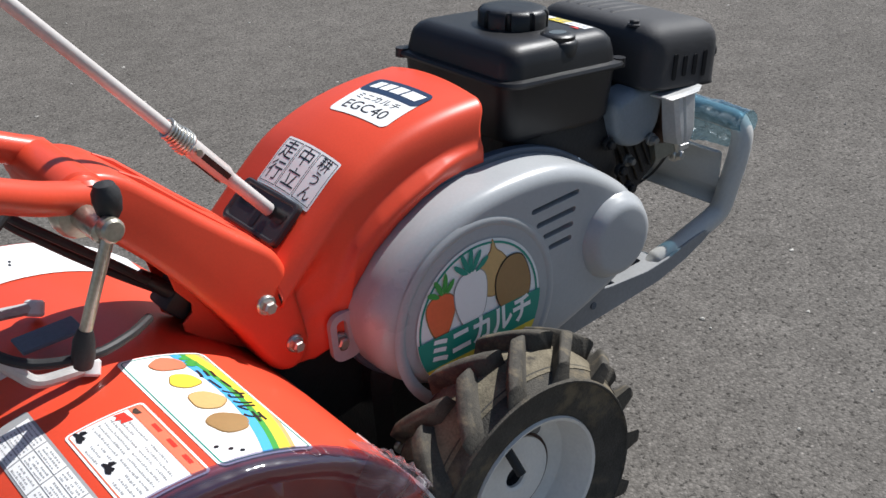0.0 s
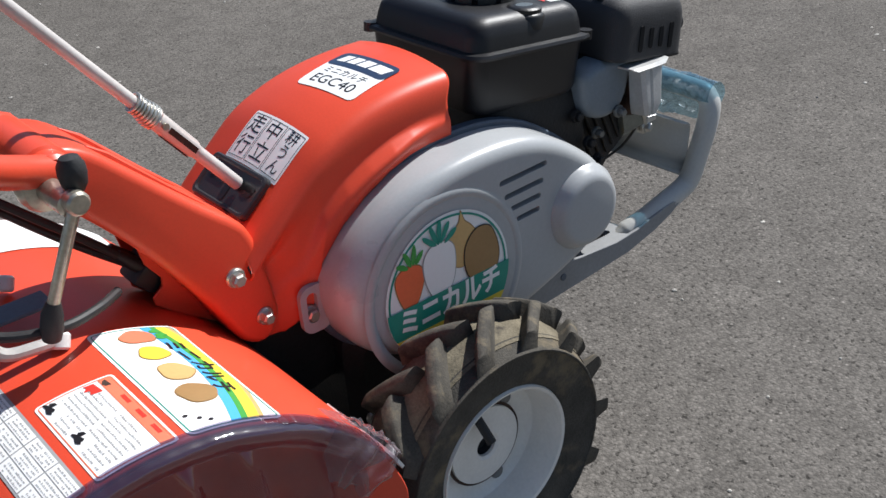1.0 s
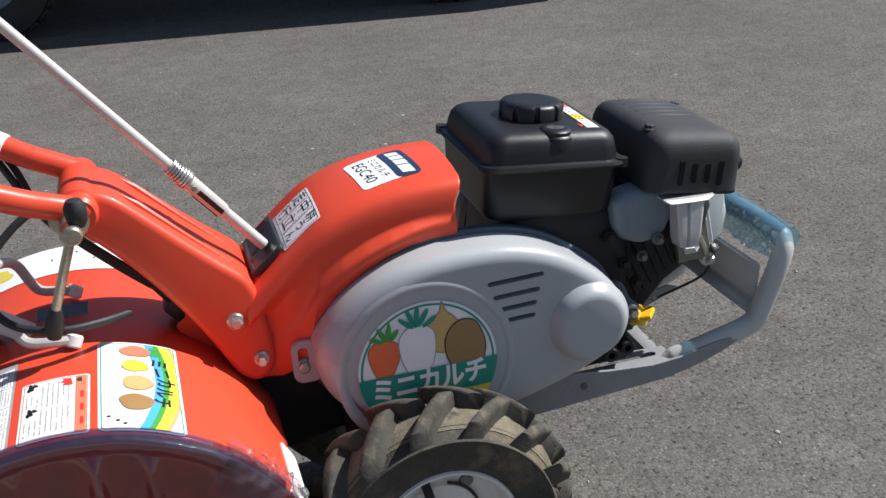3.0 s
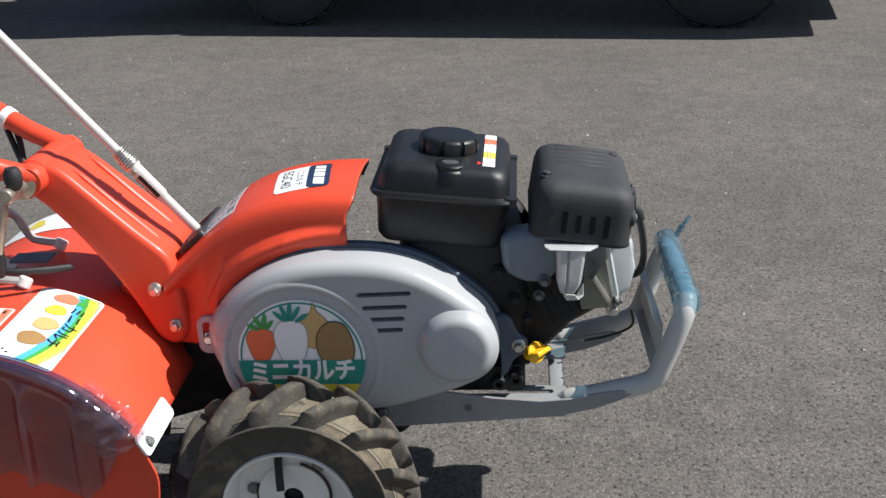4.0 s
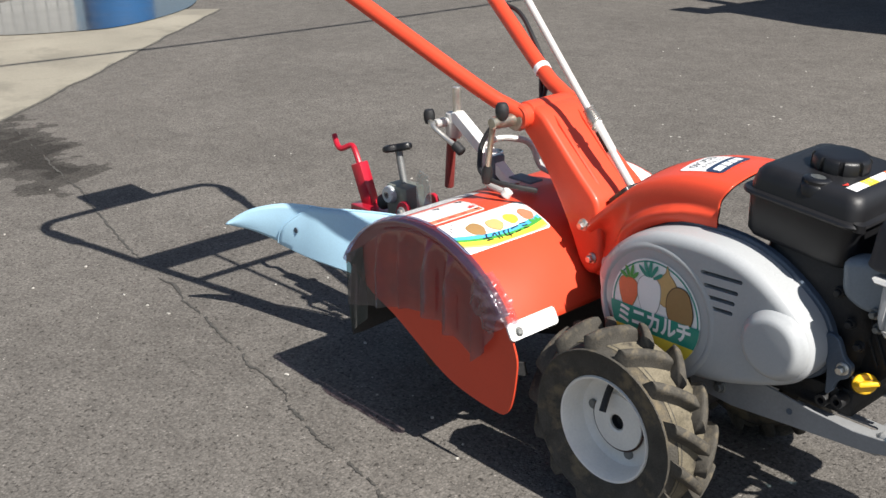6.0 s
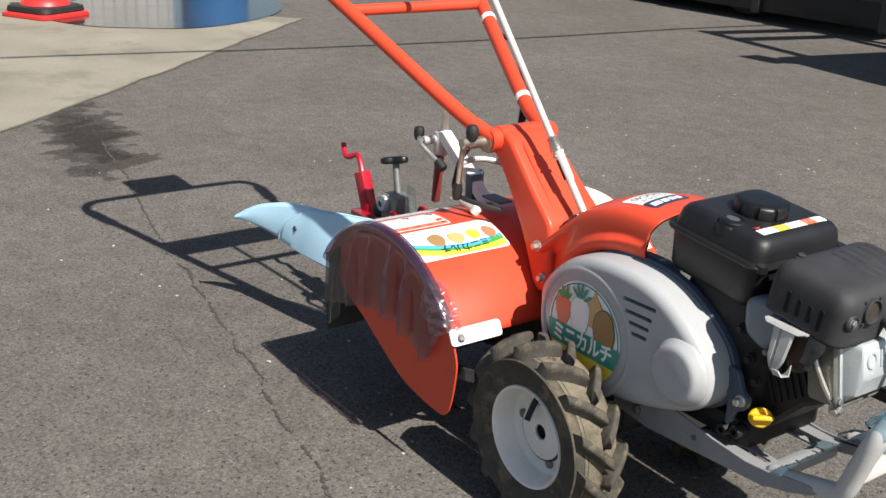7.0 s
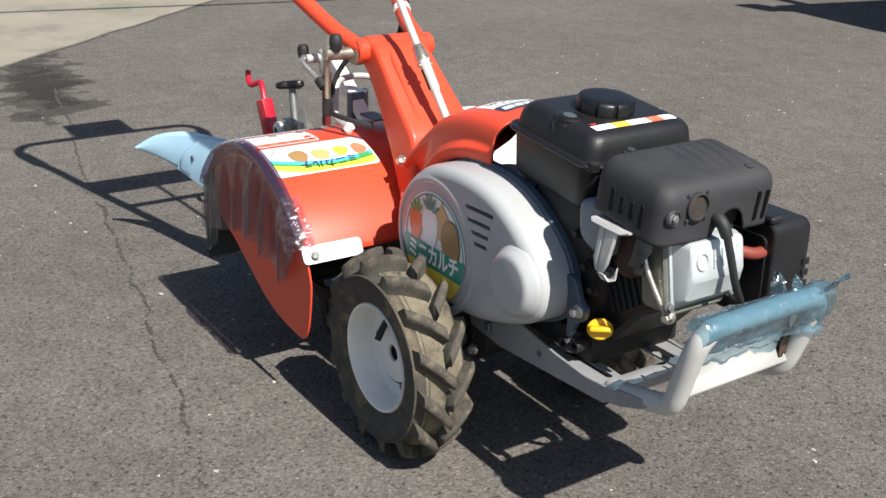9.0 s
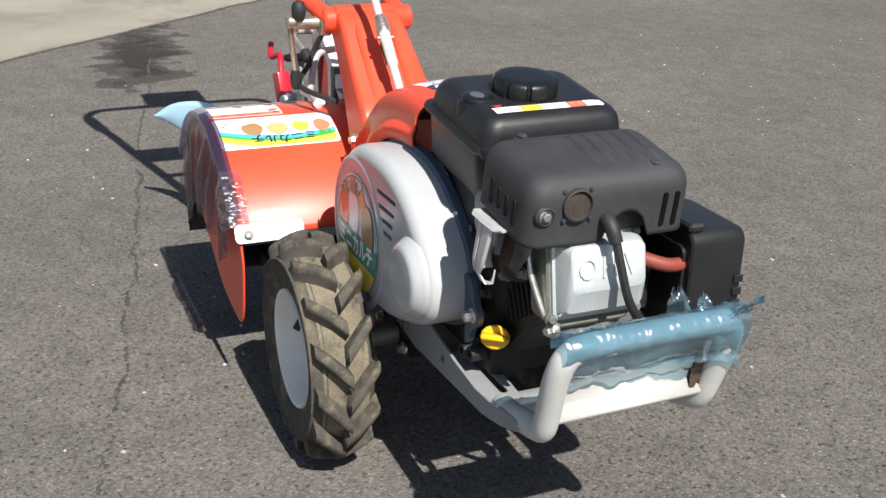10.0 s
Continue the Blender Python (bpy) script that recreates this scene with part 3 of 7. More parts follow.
# traffic cone
cone = thing("traffic_cone", (-5.72, 0.63, 0.004), "red traffic cone with a black weight ring on its square base", "traffic cone")
CONE = mat("cone_red", (0.72, 0.035, 0.03), 0.42, var=0.06, scale=10, bump=0.05, spots=(0.45, 0.05, 0.04), spot_at=0.66)
cm = Matrix.Translation((-5.72, 0.63, 0.004)) @ Matrix.Rotation(radians(28), 4, "Z")
bm = B()
loft(bm, [[cm @ Vector((x, y, z)) for x, y in rrect(0, 0, h, h, 0.05)] for h, z in ((0.185, 0.0), (0.19, 0.006), (0.19, 0.022), (0.18, 0.03))])
part("base", bm, CONE, cone)
bm = B()
loft(bm, [[cm @ Vector((x, y, z)) for x, y in rrect(0, 0, h, h, 0.06)] for h, z in ((0.17, 0.031), (0.175, 0.036), (0.17, 0.062), (0.15, 0.07))])
part("weight", bm, RUBBER_BLACK, cone, "black rubber weight ring")
part("body", lathe(B(), [(0.145, 0.07), (0.135, 0.09), (0.125, 0.10), (0.034, 0.69), (0.026, 0.70), (0.0, 0.70)], 28, "z", (-5.72, 0.63, 0.004)), CONE, cone)
part("band", lathe(B(), [(0.0962, 0.30), (0.0968, 0.305), (0.0718, 0.47), (0.0705, 0.475)], 28, "z", (-5.72, 0.63, 0.004)), WHITE, cone, "white reflecting band")

# overhead cable that throws the thin line of shade
bm = B()
SH = SUN_TO / SUN_TO.z
hz = 2.6
cable = []
for k in range(41):
    s = k / 40
    g = Vector((-5.1, -3.2, 0)).lerp(Vector((-3.3, 9.5, 0)), s)
    a, c = Vector((-4.40, 0.10, 0)), Vector((-3.84, 4.10, 0))
    g = a + (c - a) * (s * 3.2 - 1.0)
    g.x += 0.10 * math.sin(math.pi * min(max((s * 3.2 - 1.0), 0), 1))
    cable.append(g + SH * hz)
tube(bm, cable, 0.014, 8)
solid("overhead_cable", bm, RUBBER_BLACK, "black cable strung over the yard", "cable")
for i, p in enumerate((cable[0], cable[-1])):
    post = thing("post", (p.x, p.y, 0), "grey steel post that carries the cable", "post", "cable posts")
    part("pole", rod(B(), (p.x, p.y, 0), (p.x, p.y, hz + 0.15), 0.04, 14, 0.004), CHASSIS, post)
    part("hook", rod(B(), (p.x - 0.05, p.y, hz - 0.005), (p.x + 0.05, p.y, hz - 0.005), 0.012, 8), ZINC, post)


# ---------------------------------------------------------------- parked light truck
def light_truck():
    ax = Vector((1.941, -0.358, 0)).normalized()
    side = Vector((-ax.y, ax.x, 0))
    o = Vector((-0.815, 3.78, 0))
    m = Matrix(((ax.x, side.x, 0, o.x), (ax.y, side.y, 0, o.y), (0, 0, 1, 0), (0, 0, 0, 1)))
    t = thing("light_truck", o, "dark parked light truck standing in its own shade", "truck")
    PAINT = mat("truck_paint", (0.012, 0.014, 0.02), 0.35, var=0.1, scale=4, coat=0.4)
    UNDER = mat("underbody", (0.01, 0.01, 0.01), 0.9, var=0.2)

    def put(bm):
        bmesh.ops.transform(bm, matrix=m, verts=bm.verts[:])
        return bm
    R = 0.285
    for wx in (0.0, 1.974):
        for wy, s in ((0.0, 1), (1.29, -1)):
            prof = [(0.15, 0.005), (0.20, -0.002), (0.25, 0.002), (R - 0.012, 0.004), (R, 0.03), (R, 0.115), (R - 0.012, 0.13), (0.25, 0.14), (0.15, 0.14)]
            ty = part("tyre", put(lathe(B(), [(r, wy + s * h) for r, h in prof], 40, "y", (wx, 0, R))), RUBBER_BLACK, t, "black tyre")
            part("rim", put(lathe(B(), [(0.155, wy + s * 0.008), (0.15, wy + s * 0.02), (0.13, wy + s * 0.05), (0.06, wy + s * 0.04), (0.05, wy + s * 0.02), (0.0, wy + s * 0.02)], 32, "y", (wx, 0, R))), CHASSIS, ty, "grey steel rim")
            for row in range(2):
                bl = B()
                for k in range(26):
                    a = 2 * math.pi * (k + row * 0.5) / 26
                    c = Vector((wx + (R - 0.002) * math.cos(a), wy + s * (0.022 + row * 0.055), R + (R - 0.002) * math.sin(a)))
                    mm = Matrix.Translation(c) @ Matrix.Rotation(-a, 4, "Y")
                    box(bl, (-0.006, -0.018, -0.024), (0.006, 0.018, 0.024), 0.004, 1, mm)
                part("tread_row", put(bl), RUBBER_BLACK, ty)
    part("frame", put(box(B(), (-1.0, 0.28, 0.30), (2.75, 1.0, 0.42), 0.02)), UNDER, t)
    for wx in (0.0, 1.974):
        part("axle", put(rod(B(), (wx, 0.13, R), (wx, 1.16, R), 0.035)), UNDER, t)
    bm = B()
    prism(bm, [(-0.42, 0.34), (-0.40, 0.26), (0.42 - 0.02, 0.26), (0.42, 0.34)], 0.45, 0.8, 0.01)
    part("skid", put(bm), UNDER, t)
    part("bed", put(box(B(), (0.38, -0.04, 0.55), (2.85, 1.33, 0.68), 0.02)), PAINT, t)
    for lo, hi in (((0.38, -0.04, 0.68), (2.85, 0.0, 0.98)), ((0.38, 1.29, 0.68), (2.85, 1.33, 0.98)), ((2.81, 0.0, 0.68), (2.85, 1.29, 0.98)), ((0.38, 0.0, 0.68), (0.42, 1.29, 1.15))):
        part("gate", put(box(B(), lo, hi, 0.008)), PAINT, t)
    cab = B()
    prism(cab, [(-0.85, 0.36), (-0.95, 0.62), (-0.90, 1.02), (-0.52, 1.70), (-0.40, 1.76), (0.25, 1.76), (0.35, 1.70), (0.36, 0.42), (0.34, 0.36), (0.30, 0.36), (0.25, 0.50), (0.12, 0.60), (-0.12, 0.60), (-0.27, 0.50), (-0.32, 0.36)], 0.0, 1.3, 0.03)
    cabin = part("cab", put(cab), PAINT, t)
    GLASS = mat("dark_glass", (0.01, 0.012, 0.004), 0.08, var=0.05, bump=0, spec=0.7)
    w = B()
    prism(w, [(-0.72, 1.06), (-0.45, 1.56), (0.24, 1.58), (0.26, 1.06)], -0.004, 0.006, 0.002)
    part("window", put(w), GLASS, cabin, "dark side window")
    part("bumper", put(box(B(), (-1.0, 0.0, 0.36), (-0.90, 1.3, 0.56), 0.03)), UNDER, t)
    # unseen bars, added to throw the prongs of shade beside the truck
    for z, reach in ((1.86, 1.30), (1.82, 0.95)):
        part("roof_shade_bar", put(tube(B(), smooth_path([(0.3, 0.25 if z > 1.84 else 1.0, z - 0.02), (-0.5, 0.25 if z > 1.84 else 1.0, z), (-reach, 0.25 if z > 1.84 else 1.0, z)], 4), 0.045, 8)), UNDER, t)
    for lx, z in ((-1.24, 1.86), (-0.98, 1.85)):
        part("rack_shade_bar", put(rod(B(), (lx, 0.22, z), (lx + 0.05, 1.25, z), 0.05, 8)), UNDER, t)
    for wy in (-0.16, 1.46):
        mirror = part("mirror", put(box(B(), (-0.86, wy - 0.08, 1.15), (-0.82, wy + 0.08, 1.42), 0.012)), UNDER, t)
        part("stay", put(rod(B(), (-0.80, wy, 1.2), (-0.72, 0.02 if wy < 0 else 1.28, 1.12), 0.012)), UNDER, mirror)
    return t


light_truck()


# ---------------------------------------------------------------- low trailer behind it, made up to stand for shade
def trailer():
    t = thing("trailer", (-4.4, 5.9, 0), "dark low trailer added to stand for the shade behind the truck", "trailer")
    # near-black boards take the place of the shaded ground behind the truck
    DARK = mat("trailer_shade_dark", (0.016, 0.017, 0.02), 0.5, var=0.2, scale=5, bump=0.1)
    STEEL = mat("trailer_steel", (0.05, 0.05, 0.052), 0.6, var=0.2, scale=8, bump=0.1)
    part("bed", box(B(), (-6.6, 4.97, 0.42), (-2.62, 6.5, 0.52), 0.015), STEEL, t, "grey steel deck")
    for lo, hi in (((-6.6, 4.93, 0.07), (-2.62, 4.97, 0.95)), ((-6.6, 6.50, 0.07), (-2.62, 6.54, 0.95)), ((-6.64, 4.93, 0.07), (-6.60, 6.54, 0.95))):
        part("side_board", box(B(), lo, hi, 0.01), DARK, t)
    for x in (-5.9, -4.9, -3.9, -2.9):
        part("upright", box(B(), (x - 0.03, 4.895, 0.06), (x + 0.03, 4.932, 0.98), 0.006), STEEL, t)
    part("rail", box(B(), (-6.6, 4.905, 0.24), (-2.62, 4.934, 0.29), 0.006), STEEL, t)
    for x in (-4.9, -4.1):
        for y in (5.05, 6.25):
            ty = part("tyre", lathe(B(), [(0.13, y), (0.20, y - 0.004), (0.25, y), (0.27, y + 0.02), (0.27, y + 0.14), (0.25, y + 0.16), (0.13, y + 0.16)], 32, "y", (x, 0, 0.27)), RUBBER_BLACK, t, "black tyre")
            part("rim", lathe(B(), [(0.135, y + 0.01), (0.12, y + 0.03), (0.05, y + 0.02), (0.0, y + 0.02)], 24, "y", (x, 0, 0.27)), STEEL, ty)
    part("drawbar", box(B(), (-2.62, 5.65, 0.40), (-2.20, 5.8, 0.48), 0.01), STEEL, t)
    part("leg", rod(B(), (-2.4, 5.72, 0.0), (-2.4, 5.72, 0.44), 0.03, 12), STEEL, t)


trailer()

# ---------------------------------------------------------------- the power tiller
tiller = thing("power_tiller", (0, YC, 0), "orange walk-behind power tiller with grey belt cover and black engine", "power tiller")
WX, WZ = -0.005, 0.159  # wheel axle


def wheel(y_hub, s):
    """A tractor-lug wheel; s is -1 for the side whose dish faces -y."""
    R = 0.139
    c = (WX, 0, WZ)
    y = lambda h: y_hub + s * h
    prof = [(0.0800, 0.028), (0.0855, 0.0325), (0.103, 0.0352), (0.1200, 0.0372), (0.1225, 0.0388), (0.1250, 0.0388), (0.1268, 0.0350), (0.1300, 0.027), (0.1335, 0.021), (R - 0.003, 0.010), (R, -0.005), (R - 0.003, -0.020), (0.132, -0.034),
            (0.125, -0.044), (0.110, -0.050), (0.092, -0.046), (0.084, -0.040)]
    tyre = part("tyre", lathe(B(), [(r, y(h)) for r, h in prof], 64, "y", c), RUBBER, tiller, "dusty black lugged tyre")
    part("bead_line", lathe(B(), [(0.1222, y(0.0387)), (0.1230, y(0.0400)), (0.1246, y(0.0400)), (0.1256, y(0.0384))], 64, "y", c), LUG, tyre, "worn ridge round the tyre's side")
    # dusty band between the lugs
    part("tread", lathe(B(), [(0.1318, y(0.0255)), (R - 0.0018, y(0.010)), (R + 0.0012, y(-0.005)), (R - 0.0018, y(-0.020)), (0.1318, y(-0.036))], 64, "y", c), TREAD, tyre, "dry mud between the lugs")
    # lugs: bars that lean forward from the shoulder to the middle
    bm = B()
    sec = []
    for k in range(6):
        q = k / 5
        h = 0.0365 - 0.0435 * q
        a = -0.02 + 0.30 * q
        rt = 0.1595 - 0.0135 * (1 - q) ** 1.6
        rb = 0.124 + 0.011 * min(1, q * 2.2)
        wt, wb = 0.0088 + 0.001 * q, 0.0155
        sec.append((h, a, rt, rb, wt, wb))

    def lug_mesh(mirror):
        bm = B()
        loops = []
        for h, a, rt, rb, wt, wb in sec:
            hh = (-0.010 - h) if mirror else h
            loop = []
            for rr, w in ((rb, -wb), (rt - 0.006, -wt - 0.0006), (rt - 0.002, -wt + 0.0004), (rt - 0.0003, -wt + 0.003), (rt, 0.0), (rt - 0.0003, wt - 0.003), (rt - 0.002, wt - 0.0004), (rt - 0.006, wt + 0.0006), (rb, wb)):
                t = a + w / 0.155
                loop.append(Vector((rr * math.sin(t), s * hh, rr * math.cos(t))))
            loops.append(loop)
        loft(bm, loops)
        return finish(bm, "lug", LUG, 55)
    for mirror in (False, True):
        me = lug_mesh(mirror)
        for k in range(14):
            ob = new("lug", me)
            ob.matrix_basis = Matrix.Translation((WX, y_hub, WZ)) @ Matrix.Rotation(radians(360 / 14 * k + (360 / 28 if mirror else 0) - 10), 4, "Y")
            ob.parent = tyre
    part("rim", lathe(B(), [(0.0790, y(0.024)), (0.0832, y(0.0300)), (0.0818, y(0.0338)), (0.0786, y(0.0325)), (0.0764, y(0.028)), (0.0725, y(0.006)), (0.0700, y(-0.003)), (0.0650, y(-0.007)), (0.058, y(-0.008)), (0.0490, y(-0.008)),
                                  (0.0455, y(-0.007)), (0.0445, y(0.000)), (0.016, y(0.003)), (0.0125, y(0.001)), (0.0120, y(-0.02)), (0.078, y(-0.044))], 56, "y", c), RIM, tyre, "white painted dished steel rim")
    part("hub_bore", lathe(B(), [(0.0118, y(-0.002)), (0.0105, y(-0.010)), (0.0, y(-0.012))], 20, "y", c), ENGINE, tyre, "dark bare axle end")
    for a in (172, 290, 50):
        p = Vector((WX + 0.0525 * math.cos(radians(a)), y(-0.007), WZ + 0.0525 * math.sin(radians(a))))
        part("wheel_bolt", lathe(B(), [(0.0078, y(-0.0085)), (0.0078, y(-0.0045)), (0.0066, y(-0.0032)), (0.0, y(-0.0028))], 16, "y", (p.x, 0, p.z)), ALLOY_DARK, tyre)
    arc = [Vector((WX + 0.0465 * math.cos(radians(a)), y(-0.0030), WZ + 0.0465 * math.sin(radians(a)))) for a in range(-200, 80, 6)]
    part("seam", tube(B(), arc, 0.0018, 6), RUST, tyre, "rusty seam round the hub")
    part("valve", tube(B(), smooth_path([(WX - 0.016, y(-0.007), WZ + 0.056), (WX - 0.014, y(0.005), WZ + 0.046), (WX - 0.010, y(0.022), WZ + 0.022)], 4), 0.0052, 10), RUBBER_BLACK, tyre, "black rubber valve")


wheel(-0.225, -1)
wheel(2 * YC + 0.225, 1)
part("axle", rod(B(), (WX, -0.17, WZ), (WX, 0.09, WZ), 0.016, 14), ALLOY_DARK, tiller)
bm = B()
loft(bm, [[Vector((x, y, z)) for x, z in rrect(-0.02, 0.20, hx, hz, 0.03)] for y, hx, hz in ((-0.105, 0.045, 0.06), (-0.09, 0.06, 0.075), (0.01, 0.06, 0.075), (0.025, 0.045, 0.06))])
gearbox = part("gearbox", bm, ENGINE, tiller, "dark cast gearbox under the hood")
for p in ((0.0, 0.25), (-0.06, 0.16), (0.03, 0.15)):
    part("bolt", bolt(B(), (p[0], -0.105, p[1]), (0, -1, 0), 0.006), ZINC, gearbox)
bm = B()
loft(bm, [[Vector((x, y, z)) for x, y in rrect(-0.038, -0.020, hx, hy, 0.02)] for z, hx, hy in ((0.270, 0.052, 0.070), (0.365, 0.052, 0.070), (0.388, 0.048, 0.064), (0.396, 0.038, 0.054))])
part("gear_case", bm, ENGINE, tiller, "dark cast gear case under the hood")
bm = B()
prism(bm, [(-0.05, 0.30), (-0.06, 0.21), (-0.16, 0.19), (-0.36, 0.13), (-0.39, 0.16), (-0.37, 0.20), (-0.18, 0.29), (-0.14, 0.36), (-0.06, 0.36)], YC - 0.035, YC + 0.035, 0.01)
part("rotor_case", bm, ENGINE, tiller, "dark cast chain case")

# ---- belt cover
OUT = [(-0.112, 0.352), (-0.103, 0.303), (-0.072, 0.268), (-0.02, 0.247), (0.05, 0.240), (0.103, 0.243), (0.155, 0.256), (0.207, 0.274), (0.240, 0.293), (0.254, 0.320), (0.249, 0.354),
       (0.227, 0.386), (0.174, 0.424), (0.120, 0.443), (0.058, 0.447), (-0.002, 0.440), (-0.050, 0.421), (-0.090, 0.389)]
OUT = [(p.x, p.y) for p in smooth_path([(x, z, 0) for x, z in OUT], 5, True)]
INNER = inset_loop(OUT, 0.03)
FACE_Y = -0.165


def cover_loop(a):
    """One ring of the cover's edge, a from 0 at the side wall to 1 at the face; the rounding widens towards the back."""
    ring = []
    for (x, z), (u, w) in zip(OUT, INNER):
        q = min(1, max(0, (0.02 - x) / 0.11))
        r = 0.016 + 0.013 * q * q * (3 - 2 * q)
        s, y = r * (1 - math.cos(a * math.pi / 2)) / 0.03, FACE_Y + r * (1 - math.sin(a * math.pi / 2))
        ring.append(Vector((x + (u - x) * s, y, z + (w - z) * s)))
    return ring


bm = B()
rows = loft(bm, [[Vector((x, -0.104, z)) for x, z in OUT]] + [cover_loop(k / 7) for k in range(8)], (False, False))
rim_edges = [bm.edges.get((rows[-1][i], rows[-1][(i + 1) % len(OUT)])) for i in range(len(OUT))]
slot_rows = []
for x0, x1, z in ((0.0833, 0.1501, 0.4062), (0.0893, 0.1446, 0.3888), (0.0975, 0.1406, 0.3732), (0.1047, 0.1381, 0.3585)):
    loop = rrect((x0 + x1) / 2, z, (x1 - x0) / 2, 0.0030, 0.0028, 3)
    vs = [bm.verts.new((x, FACE_Y, q + (x - x0) * 0.03)) for x, q in loop]
    slot_rows.append((vs, loop))
    rim_edges += [bm.edges.new((vs[i], vs[(i + 1) % len(vs)])) for i in range(len(vs))]
bmesh.ops.triangle_fill(bm, use_beauty=True, use_dissolve=False, edges=rim_edges)
for vs, loop in slot_rows:
    low = [bm.verts.new(v.co + Vector((0, 0.012, 0))) for v in vs]
    for i in range(len(vs)):
        j = (i + 1) % len(vs)
        bm.faces.new((vs[i], vs[j], low[j], low[i]))
cover = part("belt_cover", bm, GREY, tiller, "pale grey pressed belt cover with four slots", 50)
# near-black sheet behind the slots, in place of the shade within
bm = B()
prism(bm, inset_loop(OUT, 0.012), -0.1525, -0.150)
part("inner_shade", bm, VOID, cover)
bm = B()
prism(bm, inset_loop(OUT, -0.006), -0.112, -0.098, 0.002)
part("back_plate", bm, GREY_DARK, cover, "blue-grey steel back plate")
# raised ring round the badge, and the badge
DX, DZ, DR = 0.009, 0.322, 0.080
part("ring", lathe(B(), [(0.104, FACE_Y + 0.001), (0.1005, FACE_Y - 0.0008), (0.097, FACE_Y - 0.0016), (0.0945, FACE_Y - 0.0010), (0.091, FACE_Y + 0.001)], 64, "y", (DX, 0, DZ)), GREY, cover)


def flat(y):
    return lambda u, v: Vector((DX + u, y, DZ + v))


def disc_cut(z0, z1, r, n=40):
    """The part of a disc between two heights, as an outline."""
    a0, a1 = math.asin(max(-1, min(1, z0 / r))), math.asin(max(-1, min(1, z1 / r)))
    right = [(r * math.cos(a0 + (a1 - a0) * k / n), r * math.sin(a0 + (a1 - a0) * k / n)) for k in range(n + 1)]
    return right + [(-x, z) for x, z in right[::-1]]


Y0 = FACE_Y - 0.0012
badge = part("badge", patch(B(), oval(0, 0, DR, DR, 64), flat(Y0)), PAPER, cover, "round white, green and yellow badge")
part("badge_line", lathe(B(), [(0.0770, Y0 - 0.0003), (0.0770, Y0 - 0.0006), (0.0748, Y0 - 0.0006), (0.0748, Y0 - 0.0003)], 64, "y", (DX, 0, DZ)), TEAL, badge)
part("badge_foot", patch(B(), disc_cut(-0.0795, -0.036, DR), flat(Y0 - 0.0016), (0, -0.055)), INK_YELLOW, badge, "yellow foot of the badge")
part("badge_band", patch(B(), disc_cut(-0.036, -0.002, DR), flat(Y0 - 0.0016), (0, -0.018)), TEAL, badge, "green band with white lettering")
part("lettering", lettering(B(), "ミニカルチ", 0.032, lambda u, v: Vector((DX + u * 0.84, Y0 - 0.0021, DZ - 0.0185 + v + u * 0.02)), bold=0.0012), PAPER, badge, "bold white lettering")
def blob(pts, k=4):
    return [(p.x, p.y) for p in smooth_path([(x, z, 0) for x, z in pts], k, True)]


def inked(name, pts, ink, put, h, host, centre=None, line=0.0012, edge=None):
    """A plain printed shape with a thin darker outline under it."""
    out = blob(pts)
    part(name + "_edge", patch(B(), inset_loop(out, -line), put(h), centre), edge or INK_BROWN, host)
    return part(name, patch(B(), out, put(h + 0.0003), centre), ink, host)


on_badge = lambda h: flat(Y0 - h)
inked("root_shape", [(-0.066, 0.030), (-0.058, 0.040), (-0.045, 0.041), (-0.034, 0.036), (-0.031, 0.024), (-0.036, 0.008), (-0.045, -0.006), (-0.055, -0.006), (-0.063, 0.010)], INK_ORANGE, on_badge, 0.0004, badge)
inked("onion_shape", [(0.020, 0.075), (0.017, 0.064), (0.006, 0.054), (0.000, 0.040), (0.004, 0.022), (0.020, 0.014), (0.036, 0.024), (0.040, 0.042), (0.032, 0.056), (0.024, 0.064)], INK_TAN, on_badge, 0.0004, badge)
inked("radish_shape", [(-0.030, 0.040), (-0.022, 0.050), (-0.010, 0.053), (0.002, 0.050), (0.009, 0.040), (0.009, 0.020), (0.004, 0.002), (-0.008, -0.008), (-0.020, -0.006), (-0.028, 0.010), (-0.031, 0.026)], PAPER, on_badge, 0.0008, badge, edge=INK_GREY)
inked("potato_shape", [(0.022, 0.030), (0.030, 0.044), (0.042, 0.050), (0.056, 0.046), (0.064, 0.030), (0.067, 0.012), (0.062, -0.004), (0.046, -0.008), (0.030, -0.006), (0.022, 0.010)], INK_BROWN, on_badge, 0.0012, badge, edge=INK)
for cx, cz, tilt, long in ((-0.050, 0.050, 24, 0.010), (-0.042, 0.052, -8, 0.011), (-0.057, 0.044, 60, 0.008), (-0.036, 0.047, -40, 0.008), (-0.016, 0.063, 22, 0.013), (-0.009, 0.065, -4, 0.013), (-0.022, 0.058, 48, 0.011), (-0.002, 0.062, -30, 0.012), (0.005, 0.056, -55, 0.010)):
    part("leaf_shape", patch(B(), oval(cx, cz, 0.0030, long, 14, tilt, 0.06, cx * 90), flat(Y0 - 0.0016)), TEAL if cx > -0.03 else INK_GREEN, badge)
# round boss over the clutch
part("boss", lathe(B(), [(0.0500, FACE_Y + 0.004), (0.0490, FACE_Y - 0.0002), (0.0470, FACE_Y - 0.0030), (0.0440, FACE_Y - 0.0075), (0.0410, FACE_Y - 0.0115), (0.0375, FACE_Y - 0.0138), (0.033, FACE_Y - 0.0145), (0.0, FACE_Y - 0.0148)], 48, "y", (0.2035, 0, 0.336)), GREY, cover, sharp=60)
